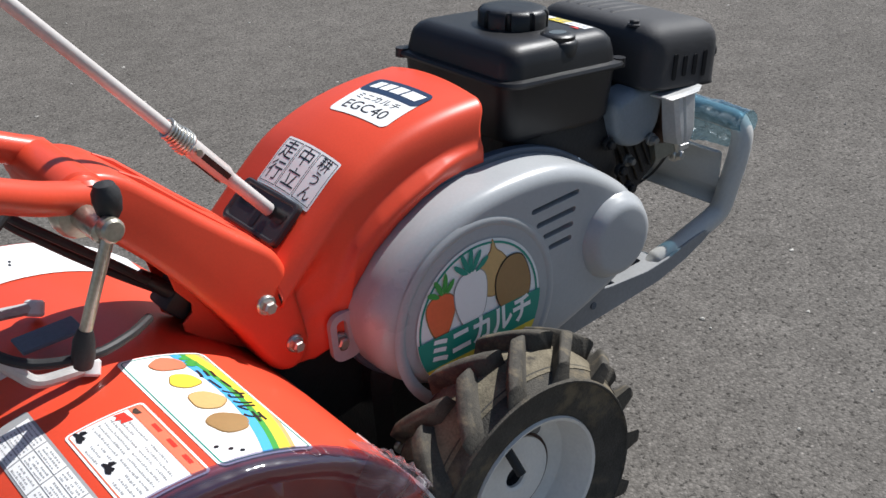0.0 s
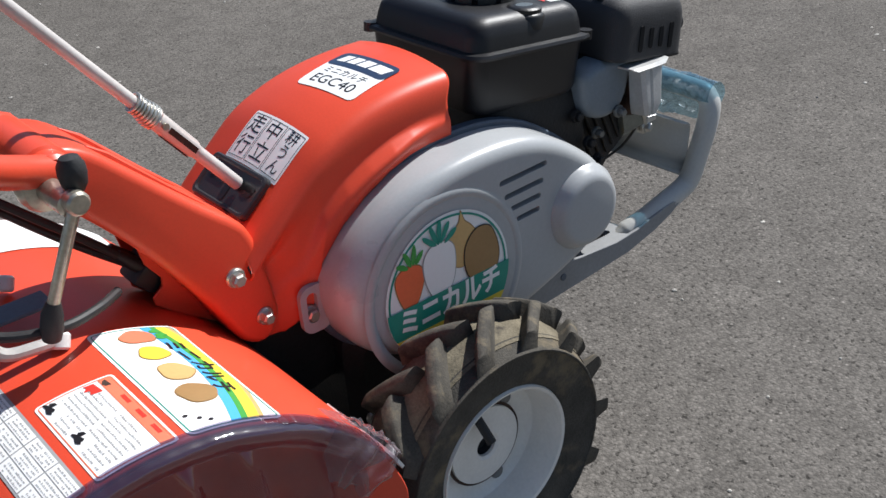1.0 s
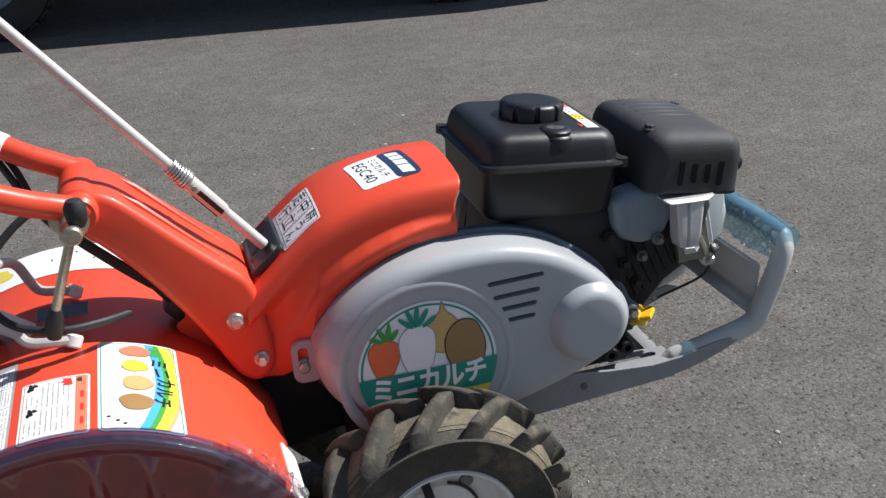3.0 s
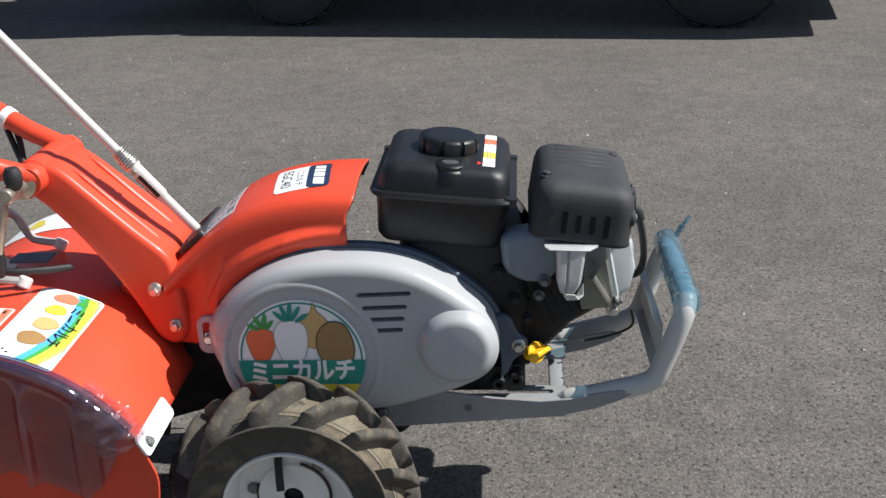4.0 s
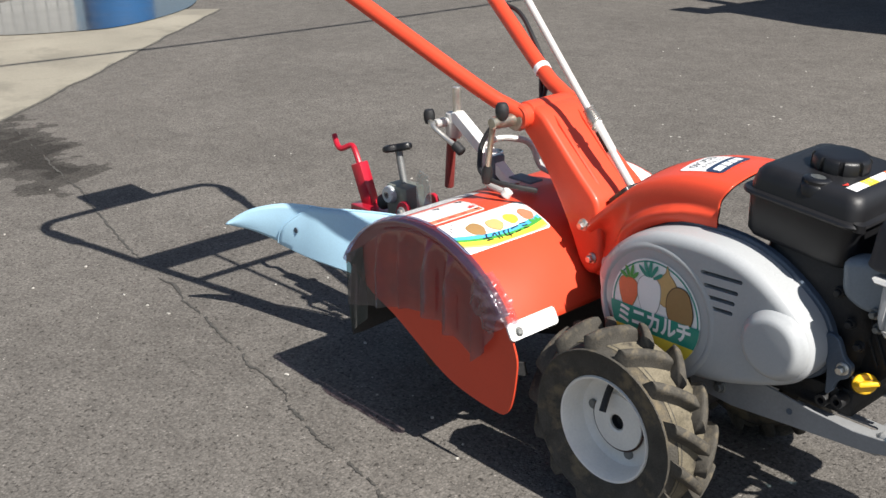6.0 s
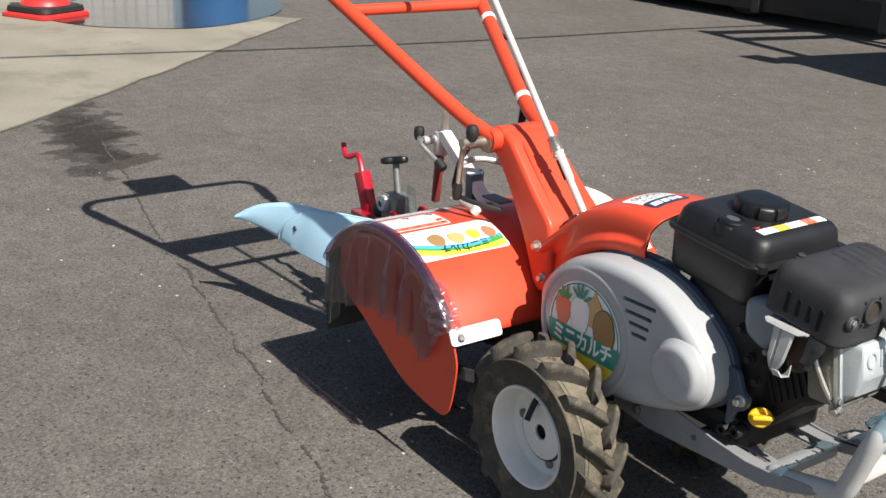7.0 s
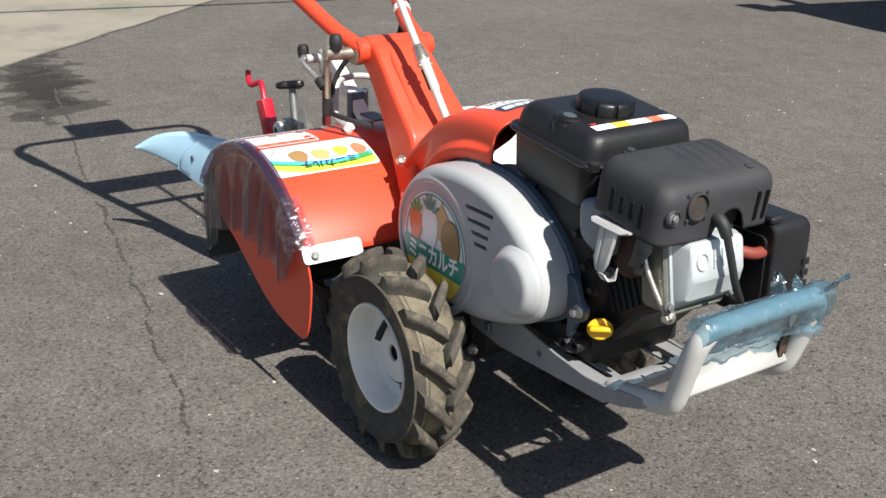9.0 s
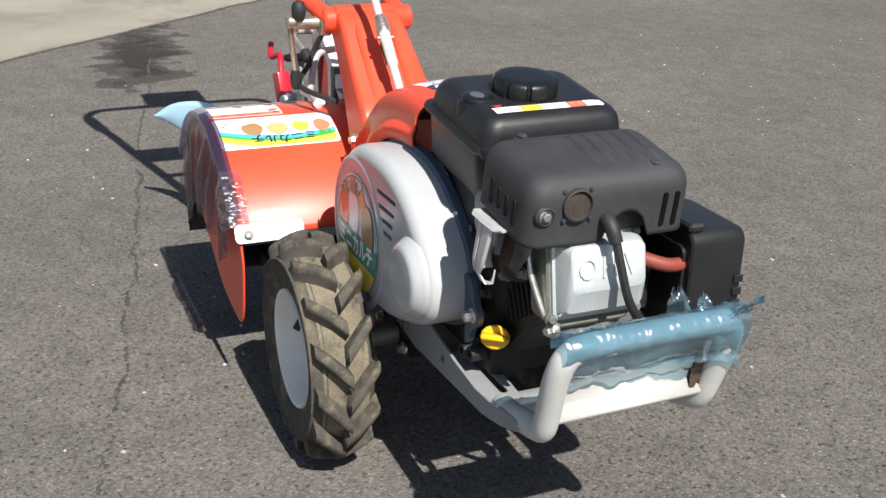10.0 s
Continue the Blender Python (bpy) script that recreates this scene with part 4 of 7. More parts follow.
# ear with its slot and screw at the back
bm = B()
outer = rrect(-0.118, 0.331, 0.017, 0.026, 0.012, 5)
inner = rrect(-0.122, 0.333, 0.0060, 0.0165, 0.0055, 5)
a = loft(bm, [[Vector((x, y, z)) for x, z in lp] for lp, y in ((inner, -0.112), (outer, -0.112), (outer, -0.118), (inner, -0.118), (inner, -0.112))], (False, False))
part("ear", bm, GREY, cover)
part("ear_screw", bolt(B(), (-0.122, -0.111, 0.324), (0, -1, 0), 0.0065, 0.006), ZINC, cover)
bm = B()
prism(bm, [(p.x, p.y) for p in smooth_path([(0.248, 0.35, 0), (0.255, 0.30, 0), (0.256, 0.270, 0), (0.264, 0.274, 0), (0.272, 0.292, 0), (0.286, 0.302, 0), (0.289, 0.318, 0), (0.278, 0.328, 0), (0.266, 0.352, 0)], 4, True)], -0.118, -0.108, 0.0015)
part("lug_plate", bm, GREY_DARK, cover)
part("cover_bolt", bolt(B(), (0.278, -0.118, 0.313), (0, -1, 0), 0.0060, 0.009, 0.003), ZINC, cover, "bright zinc bolt")
for x, z in ((0.252, 0.256), (0.274, 0.262)):
    part("casting_eye", lathe(B(), [(0.0045, -0.108), (0.0045, -0.119), (0.0085, -0.119), (0.0095, -0.117), (0.0095, -0.100)], 18, "y", (x, 0, z)), ENGINE, cover, "dark cast eye")

# ---- hood
HT = [(-0.175, 0.412), (-0.146, 0.438), (-0.121, 0.4600), (-0.083, 0.4905), (-0.055, 0.5025), (-0.03, 0.5105), (-0.002, 0.5160), (0.026, 0.5190), (0.054, 0.5200), (0.079, 0.5195)]
HY = -0.022
HL = [(-0.168, 0.312), (-0.146, 0.309), (-0.119, 0.324), (-0.104, 0.375), (-0.075, 0.405), (-0.045, 0.425), (-0.015, 0.440), (0.012, 0.448), (0.038, 0.451), (0.068, 0.451)]


def along_x(table, x):
    for (a, za), (b, zb) in zip(table, table[1:]):
        if x <= b:
            return za + (zb - za) * (x - a) / (b - a)
    return table[-1][1]


def hood_z(x):
    """Height of the hood's middle line, softened."""
    return sum(along_x(HT, x + d) for d in (-0.012, -0.006, 0, 0.006, 0.012)) / 5


def hood_at(x, y, h=0.0):
    q = (y - HY) / 0.078
    return Vector((x, y, hood_z(x) - 0.0095 * q * q + h))


bm = B()
rows = []
STATIONS = 90
for i in range(STATIONS + 1):
    q = 9 * i / STATIONS
    k = min(8, int(q))
    x, zl = (HL[k][j] + (HL[k + 1][j] - HL[k][j]) * (q - k) for j in (0, 1))
    xt = HT[k][0] + (HT[k + 1][0] - HT[k][0]) * (q - k)
    zt = hood_z(xt)
    fast = max(0.0, (q - 6) / 3)
    bulge = 0.012 * math.sin(math.pi * min(1, max(0, (x + 0.12) / 0.2)))
    half = [(0.078 * f, zt - 0.0095 * f * f, xt) for f in (0, 0.2, 0.4, 0.6, 0.8, 0.92)]
    half += [(0.0795, zt - 0.0125, xt + (x - xt) * (0.02 + 0.10 * fast)), (0.0840, zt - 0.0185, xt + (x - xt) * (0.04 + 0.35 * fast)), (0.0865, zt - 0.027, xt + (x - xt) * (0.06 + 0.75 * fast))]
    lowz = zt - 0.027
    slim = 1 - 0.65 * fast
    for f, w in ((0.20, 0.0875), (0.40, 0.0880), (0.50, 0.0900 + bulge * 0.35), (0.60, 0.0945 + bulge * 0.6), (0.75, 0.0955 + bulge * 0.5), (0.9, 0.0950 + bulge * 0.2), (1.0, 0.0945)):
        g = 0.06 + 0.94 * f
        w = 0.088 + (w - 0.088) * slim if f > 0.45 else w
        w *= 0.80 + 0.20 * min(1.0, max(0.0, (x + 0.150) / 0.045)) if f > 0.15 else 1.0
        half.append((w, lowz + (zl - lowz) * f, xt + (x - xt) * (g + (1 - g) * fast)))
    half = [tuple(p) for p in smooth_path(half, 3)]
    rows.append([Vector((px, HY - w, z)) for w, z, px in half[::-1]] + [Vector((px, HY + w, z)) for w, z, px in half[1:27]])
loft(bm, rows, (False, False), closed=False)
bmesh.ops.recalc_face_normals(bm, faces=bm.faces[:])
hood = part("hood", bm, ORANGE, tiller, "glossy orange-red pressed steel hood", 60)
# black sheet added just under the hood, in place of the shade inside
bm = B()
shade_rows = []
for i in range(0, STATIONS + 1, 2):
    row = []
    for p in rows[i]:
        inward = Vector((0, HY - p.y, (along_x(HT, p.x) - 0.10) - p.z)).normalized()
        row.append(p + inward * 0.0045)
    shade_rows.append(row)
loft(bm, shade_rows, (False, False), closed=False)
part("hood_shade_sheet", bm, ENGINE, hood, "black sheet added for the shade inside the hood", 60)
sol = hood.modifiers.new("thickness", "SOLIDIFY")
sol.thickness, sol.offset = 0.0022, -1

# shift gate


def slope(u, v, h=0.0):
    """u to the machine's right, v up the slope of the hood's back, from the gate's middle."""
    c = Vector((-0.1402, -0.029, 0.4405))
    return c + Vector((0, -1, 0)) * u + Vector((math.cos(0.70), 0, math.sin(0.70))) * v + Vector((-math.sin(0.70), 0, math.cos(0.70))) * h


bm = B()
loft(bm, [[slope(u, v, h) for u, v in rrect(0, 0, 0.049 - d, 0.0235 - d, 0.006)] for h, d in ((0.0, 0.0), (0.005, 0.0), (0.0065, 0.0015), (0.0065, 0.004), (0.0045, 0.0055))])
GATE = mat("gate_plastic", (0.034, 0.033, 0.034), 0.30, var=0.15, fine=700, bump=0.08)
gate = part("shift_gate", bm, GATE, tiller, "black plastic shift gate with stepped slot")
for u, v, hu, hv in ((-0.024, 0.000, 0.015, 0.0032), (0.000, -0.004, 0.0045, 0.013), (0.024, 0.006, 0.016, 0.0032), (-0.030, 0.004, 0.007, 0.0065), (0.031, 0.003, 0.008, 0.006)):
    bm = B()
    patch(bm, rrect(u, v, hu, hv, min(hu, hv) * 0.9, 3), lambda a, b: slope(a, b, 0.0052))
    part("slot", bm, INK, gate)

# stickers on the hood
def on_hood(cx, cy, turn=0.0):
    c, s = math.cos(turn), math.sin(turn)
    def put(h):
        return lambda u, v: hood_at(cx + v * c + u * s, cy - u * c + v * s, h)
    return put


put = on_hood(-0.1010, -0.037, 0.0)
lab = part("gear_label", patch(B(), rrect(0, 0, 0.0450, 0.0222, 0.002, 3), put(0.0007), rings=12, dense=0.003), PAPER, hood, "white gear position label")
for i, word in enumerate(("走行", "中立", "耕うん")):
    cu = -0.0292 + 0.0292 * i
    bm = B()
    for (u0, u1, v0, v1) in ((cu - 0.0134, cu + 0.0134, 0.0192, 0.0198), (cu - 0.0134, cu + 0.0134, -0.0198, -0.0192), (cu - 0.0137, cu - 0.0131, -0.0195, 0.0195), (cu + 0.0131, cu + 0.0137, -0.0195, 0.0195)):
        sheet(bm, u0, u1, v0, v1, put(0.0010), 10, 12)
    part("frame_line", bm, INK, lab)
    bm = B()
    n = len(word)
    size = 0.0205 if n == 2 else 0.0150
    for j, ch in enumerate(word):
        cv = (0.0095, -0.0095)[j] if n == 2 else (0.0128, 0.0, -0.0128)[j]
        lettering(bm, ch, size, lambda a, b: put(0.0010)(cu + a * 1.15, cv + b * 0.88), cell=0.003)
    part("lettering", bm, INK, lab, "black gear words")

put2 = on_hood(0.0045, -0.034, 0.10)
lab = part("model_label", patch(B(), rrect(0, 0, 0.0415, 0.0355, 0.007, 4), put2(0.0007), rings=12, dense=0.003), PAPER, hood, "white and navy model label")
bm = B()
patch(bm, rrect(0, 0.0208, 0.0417, 0.0149, 0.007, 4), put2(0.0010), rings=8, dense=0.003)
part("label_head", bm, NAVY, lab, "navy head of the label")
bm = B()
for u0, u1 in ((-0.034, -0.022), (-0.019, -0.007), (-0.004, 0.010), (0.013, 0.033)):
    patch(bm, [(u0, 0.0145), (u1, 0.0145), (u1 + 0.004, 0.0285), (u0 + 0.004, 0.0285)], put2(0.0013), dense=0.003)
part("mark", bm, PAPER, lab)
part("lettering", lettering(B(), "ミニカルチ", 0.0125, lambda a, b: put2(0.0010)(a, -0.0045 + b), cell=0.004), INK, lab)
part("lettering", lettering(B(), "EGC40", 0.0200, lambda a, b: put2(0.0010)(a * 1.05, -0.0215 + b), cell=0.004), INK, lab)

# ---- handle column
CW0, CW1 = -0.104, 0.020
SIDE = [(-0.1495, 0.332), (-0.1495, 0.350), (-0.1540, 0.382), (-0.1590, 0.410), (-0.1660, 0.430), (-0.1780, 0.444), (-0.200, 0.463), (-0.230, 0.491), (-0.262, 0.522), (-0.288, 0.546), (-0.310, 0.557), (-0.332, 0.558), (-0.347, 0.548),
        (-0.348, 0.534), (-0.336, 0.519), (-0.314, 0.500), (-0.286, 0.469), (-0.265, 0.442), (-0.248, 0.418), (-0.231, 0.392), (-0.215, 0.364), (-0.2030, 0.340), (-0.1920, 0.321), (-0.1760, 0.311), (-0.1600, 0.315)]
SIDE = [(p.x, p.y) for p in smooth_path([(x, z, 0) for x, z in SIDE], 3, True)]


def narrow(p):
    """The column's sides draw in towards its top, the far one more."""
    h = (p.z - 0.335) / 0.215
    k = 1 - 0.19 * h if p.y < -0.042 else 1.30 - 0.50 * h
    return Vector((p.x, (p.y + 0.042) * k - 0.042, p.z))


bm = B()
round_plate(bm, SIDE, CW0, CW1, 0.009)
for v in bm.verts:
    v.co = narrow(v.co)
column = part("handle_column", bm, ORANGE, tiller, "orange pressed steel handle column")
CT = (-0.326, 0.541)
part("cross_tube", tube(B(), [(CT[0], y, CT[1]) for y in (-0.110, -0.106, -0.092, -0.090, 0.012, 0.020, 0.030, 0.034)], 0.024, 24, True,
                        [0.017, 0.0200, 0.0200, 0.0225, 0.0225, 0.0200, 0.0200, 0.016]), ORANGE, column)
for y in (YC + 0.026, YC - 0.030):
    part("rib", tube(B(), [(-0.176, y - 0.002, 0.438), (-0.190, y, 0.4515), (-0.225, y, 0.4855), (-0.270, y, 0.531), (-0.284, y + 0.002, 0.543)], 0.0035, 8, True, [0.001, 0.004, 0.004, 0.004, 0.001]), ORANGE, column)
for x, z, r in ((-0.1885, 0.389, 0.0066), (-0.167, 0.339, 0.0060)):
    part("column_bolt", bolt(B(), narrow(Vector((x, CW0, z))), (0, -1, 0), r, 0.008, 0.003), ZINC, column, "bright zinc bolt")
# channel bracket under the column: two cheeks, a web between them and the clamp for the cables
CHEEK = [(-0.165, 0.405), (-0.215, 0.437), (-0.246, 0.440), (-0.257, 0.432), (-0.253, 0.412), (-0.240, 0.393), (-0.241, 0.384), (-0.252, 0.376), (-0.251, 0.368), (-0.238, 0.356), (-0.210, 0.335), (-0.179, 0.314), (-0.160, 0.320)]
for y in (-0.057, -0.008):
    bm = B()
    prism(bm, CHEEK, y, y + 0.003, 0.001)
    bracket = part("bracket", bm, ORANGE, column, "orange channel bracket under the column")
part("bracket_web", loft(bm := B(), [[Vector((x, y, z)) for y in (-0.054, -0.008)] for x, z in ((-0.176, 0.332), (-0.212, 0.352), (-0.226, 0.368), (-0.222, 0.392), (-0.214, 0.420))], (False, False), closed=False) and bm, ENGINE, bracket)
bm = B()
box(bm, (-0.017, -0.018, -0.013), (0.017, 0.018, 0.013), 0.004, 2, Matrix.Translation((-0.243, -0.031, 0.394)) @ Matrix.Rotation(radians(-42), 4, "Y"))
part("cable_clamp", bm, RUBBER_BLACK, bracket, "black clamp where the cables end")
for y in (-0.040, -0.022):
    part("cable_boot", tube(B(), [(-0.268, y + 0.004, 0.421), (-0.258, y + 0.002, 0.410), (-0.246, y, 0.398)], 0.007, 12, True, [0.0050, 0.0068, 0.0072]), RUBBER_BLACK, bracket)

# handlebars
RH = [(-0.318, -0.098, 0.543), (-0.350, -0.110, 0.556), (-0.401, -0.130, 0.583), (-0.609, -0.186, 0.698), (-0.80, -0.238, 0.803), (-0.91, -0.266, 0.862), (-0.985, -0.290, 0.902), (-1.075, -0.308, 0.925), (-1.130, -0.288, 0.925), (-1.150, -0.24, 0.925)]
LH = [(-0.318, 0.010, 0.548), (-0.350, 0.012, 0.563), (-0.401, 0.023, 0.588), (-0.609, 0.0924, 0.699), (-0.80, 0.156, 0.801), (-0.91, 0.188, 0.860), (-0.985, 0.212, 0.902), (-1.075, 0.228, 0.925), (-1.130, 0.208, 0.925), (-1.150, 0.16, 0.925)]
handle = part("handlebar", tube(B(), smooth_path(RH + [(-1.155, YC, 0.925)] + LH[::-1], 5), 0.0135, 14), ORANGE, tiller, "orange tubular looped handlebar")
part("cross_bar", rod(B(), (-0.655, -0.198, 0.723), (-0.655, 0.107, 0.723), 0.011), ORANGE, handle)
# cross and lever panels are out of view, placed by the shade they throw
bm = B()
loft(bm, [[Vector((x, y, z + h)) for x, y, z in ((-0.738, -0.216, 0.768), (-0.738, 0.134, 0.768), (-0.814, 0.159, 0.810), (-0.814, -0.237, 0.810))] for h in (-0.002, 0.002)])
part("cross_panel", bm, ORANGE, handle, "flat orange cross panel")
bm = B()
box(bm, (-1.300, -0.128, 0.927), (-1.140, 0.052, 0.946), 0.006)
part("lever_panel", bm, BLACK, handle)
for y in (-0.285, 0.205):
    part("grip", tube(B(), [(-0.965, y, 0.892), (-1.065, y - (0.022 if y < 0 else -0.022), 0.923)], 0.0195, 14), RUBBER_BLACK, handle, "black rubber grip")
for x, y, z, d in ((-0.401, 0.023, 0.588, (-0.847, 0.283, 0.447)), (-0.609, 0.0924, 0.699, (-0.847, 0.283, 0.447))):
    p, d = Vector((x, y, z)), Vector(d).normalized()
    part("band", tube(B(), [p - d * 0.006, p - d * 0.005, p + d * 0.005, p + d * 0.006], 0.016, 16, True, [0.0140, 0.0152, 0.0152, 0.0140]), PAPER, handle, "white cable tie")
part("cable", tube(B(), smooth_path([(-0.66, 0.118, 0.735), (-0.609, 0.098, 0.684), (-0.53, 0.090, 0.668), (-0.47, 0.066, 0.636), (-0.401, 0.034, 0.574), (-0.372, -0.012, 0.522), (-0.340, -0.026, 0.490), (-0.290, -0.034, 0.443), (-0.25, -0.038, 0.402)], 6), 0.0042, 8), RUBBER_BLACK, handle, "black control cable")
part("cable", tube(B(), smooth_path([(-0.41, 0.030, 0.575), (-0.372, -0.006, 0.513), (-0.340, -0.012, 0.478), (-0.290, -0.017, 0.430), (-0.25, -0.020, 0.396)], 6), 0.0042, 8), RUBBER_BLACK, handle)

# shift rod with spring and yoke
DIR = Vector((-0.621, -0.037, 0.783)).normalized()
SP = Vector((-0.219, -0.050, 0.548))
FOOT = Vector((-0.141, -0.044, 0.449))
low = (SP - FOOT).normalized()
lever = part("shift_rod", rod(B(), SP - DIR * 0.012, SP + DIR * 0.62, 0.0060, 14), ROD, tiller, "cream plated shift rod with coil spring")
part("rod_foot", rod(B(), FOOT, SP - low * 0.055, 0.0066, 14, 0.001), ROD, lever)
bm = B()
coil = []
for k in range(97):
    a = 2 * math.pi * k / 12
    o1 = DIR.orthogonal().normalized()
    o2 = DIR.cross(o1)
    coil.append(SP + DIR * (-0.012 + 0.028 * k / 96) + (o1 * math.cos(a) + o2 * math.sin(a)) * (0.0092 + 0.0012 * math.sin(k * 0.06)))
part("spring", tube(bm, coil, 0.0016, 6), ZINC, lever, "steel coil spring")
y1, y2 = SP - low * 0.008, SP - low * 0.066
o = Vector((0, 1, 0))
nrm = low.cross(o)
if nrm.x > 0:
    nrm = -nrm
part("sleeve", tube(B(), [y1, y1 - low * 0.002, y2 + low * 0.006, y2], 0.0088, 18, True, [0.0075, 0.0090, 0.0086, 0.0066]), ROD, lever)
mid = (y1 + y2) / 2 - low * 0.006
bm = B()
loft(bm, [[p + o * (-q) + nrm * w for q, w in ((0.0086, -0.0028), (0.0094, -0.0028), (0.0094, 0.0028), (0.0086, 0.0028))] for p in (mid + low * 0.018, mid - low * 0.018)])
loft(bm, [[p + o * q + nrm * w for q, w in ((-0.0028, 0.0086), (0.0028, 0.0086), (0.0028, 0.0094), (-0.0028, 0.0094))] for p in (mid + low * 0.018, mid - low * 0.018)])
part("sleeve_slot", bm, RUST, lever, "dark slot in the sleeve")
part("pivot_pin", rod(B(), y1 - low * 0.010 - o * 0.0125, y1 - low * 0.010 + o * 0.0125, 0.0032), ZINC_WARM, lever)

# ---- side lever with black knob
part("lever_pivot", tube(B(), [(-0.335, y, 0.537) for y in (-0.096, -0.104, -0.112, -0.114, -0.152, -0.154)], 0.011, 16, True, [0.0215, 0.0215, 0.0185, 0.0105, 0.0095, 0.006]), ZINC_WARM, tiller, "yellow zinc pivot")
arm = part("side_lever", tube(B(), [(-0.330, -0.150, 0.546), (-0.334, -0.158, 0.536), (-0.366, -0.142, 0.452)], 0.0050, 12), ZINC_WARM, tiller, "yellow zinc side lever")
part("eye", rod(B(), (-0.332, -0.150, 0.540), (-0.331, -0.164, 0.540), 0.0098, 16, 0.002), ZINC_WARM, arm)
kc = Vector((-0.325, -0.146, 0.558))
part("knob", lathe(B(), [(0.0, -0.015), (0.0062, -0.0145), (0.0098, -0.009), (0.0113, 0.0), (0.0108, 0.007), (0.0076, 0.0132), (0.0, 0.0148)], 20, "z", kc), RUBBER_BLACK, arm, "round black rubber knob")
part("boot", tube(B(), [(-0.363, -0.143, 0.460), (-0.366, -0.142, 0.450), (-0.369, -0.141, 0.438), (-0.371, -0.140, 0.428)], 0.012, 14, True, [0.0060, 0.0088, 0.0094, 0.0074]), RUBBER_BLACK, arm, "black rubber boot")

# ---- rotary cover
FC, FR = (-0.372, 0.155), 0.241
FY0, FY1 = -0.287, 2 * YC + 0.279


def drum_at(y, a, h=0.0):
    """A point over the curved cover: a in degrees from the top towards the front."""
    return Vector((FC[0] + (FR + h) * math.sin(radians(a)), y, FC[1] + (FR + h) * math.cos(radians(a))))


bm = B()
arc = [-62 + 124 * k / 62 for k in range(63)]
loft(bm, [[drum_at(y, a, h) for a in arc] for y, h in ((FY0, -0.004), (FY0 + 0.002, -0.001), (FY0 + 0.006, 0), (FY0 + 0.2, 0), (FY1 - 0.006, 0), (FY1 - 0.002, -0.001), (FY1, -0.004))], (False, False), closed=False)
shell = part("rotary_cover", bm, ORANGE, tiller, "orange curved rotary tine cover", 50)
sol = shell.modifiers.new("thickness", "SOLIDIFY")
sol.thickness, sol.offset = 0.002, 0
edge = [drum_at(0, a, -0.004) for a in (-60, -55, -50, -40, -30, -20, -10, 0, 10, 20, 30, 40, 50, 57, 61)]
cheek = [(p.x, p.z) for p in edge] + [(-0.152, 0.238), (-0.150, 0.215), (-0.157, 0.170), (-0.166, 0.140), (-0.180, 0.124), (-0.202, 0.121), (-0.26, 0.126), (-0.318, 0.140), (-0.39, 0.176), (-0.45, 0.208), (-0.51, 0.232)]
for y0, y1 in ((FY0 - 0.0005, FY0 + 0.003), (FY1 - 0.003, FY1 + 0.0005)):
    bm = B()
    prism(bm, [(p.x, p.y) for p in smooth_path([(x, z, 0) for x, z in cheek], 3, True)], y0, y1, 0.001)
    part("side_plate", bm, ORANGE, shell, "orange side plate")
# white stay over the wheel
for s, yy in ((-1, FY0), (1, FY1)):
    bm = B()
    tilt = Matrix.Translation((-0.161, yy - s * 0.044, 0.272)) @ Matrix.Rotation(radians(-28), 4, "Y")
    outline = rrect(0, 0, 0.051, 0.014, 0.007, 4)
    loft(bm, [[tilt @ Vector((d, a, b)) for a, b in outline] for d in (-0.0015, 0.0015)])
    stay = part("stay", bm, WHITE, shell, "white painted steel stay")
    part("stay_bolt", bolt(B(), (-0.1595, yy - s * 0.012, 0.2695), (0.88, s * 0.1, 0.47), 0.0054, 0.005, 0.002), ALLOY_DARK, stay)
# rear flap
bm = B()
rows = []
for j in range(8):
    z = 0.285 - 0.155 * j / 7
    rows.append([Vector((-0.564 - 0.008 * (j / 7) + 0.003 * math.sin(k * 1.3 + j), FY0 - 0.004 + (FY1 - FY0 + 0.008) * k / 14, z)) for k in range(15)])
loft(bm, rows, (False, False), closed=False)
part("rear_flap", bm, mat("dusty_rubber", (0.050, 0.047, 0.044), 0.8, var=0.25, bump=0.2), shell, "black rubber rear flap")
bm = B()
rows = []
for j in range(9):
    q = j / 8
    rows.append([Vector((-0.574 + 0.052 * k / 6, FY0 - 0.005 - 0.004 * math.sin(k * 1.4 + j * 0.5) * q, 0.287 + 0.028 * k / 6 - (0.155 - 0.02 * k / 6) * q)) for k in range(7)])
loft(bm, rows, (False, False), closed=False)
part("smoky_flap", bm, FLAP, shell, "smoky clear plastic corner")
# tines
part("rotor_shaft", rod(B(), (-0.38, FY0 + 0.02, 0.145), (-0.38, FY1 - 0.02, 0.145), 0.018), ENGINE, tiller)
for k in range(10):
    y = FY0 + 0.03 + (FY1 - FY0 - 0.06) * k / 9
    if abs(y - YC) < 0.05:
        continue
    bm = B()
    m = Matrix.Translation((-0.38, y, 0.145)) @ Matrix.Rotation(radians(k * 77), 4, "Y")
    loft(bm, [[m @ Vector((x + dx, dy + yy, z)) for dx, dy in ((-0.011, -0.003), (0.011, -0.003), (0.011, 0.003), (-0.011, 0.003))] for x, yy, z in ((0, 0, 0.01), (0.004, 0, 0.06), (0.016, 0.004, 0.10), (0.03, 0.02, 0.125), (0.036, 0.034, 0.13))])
    part("tine", bm, ENGINE, tiller)

# stickers on the rotary cover: u runs to the machine's left, v towards the back
def on_drum(h):
    return lambda u, a: drum_at(u, a, h + 0.0008)


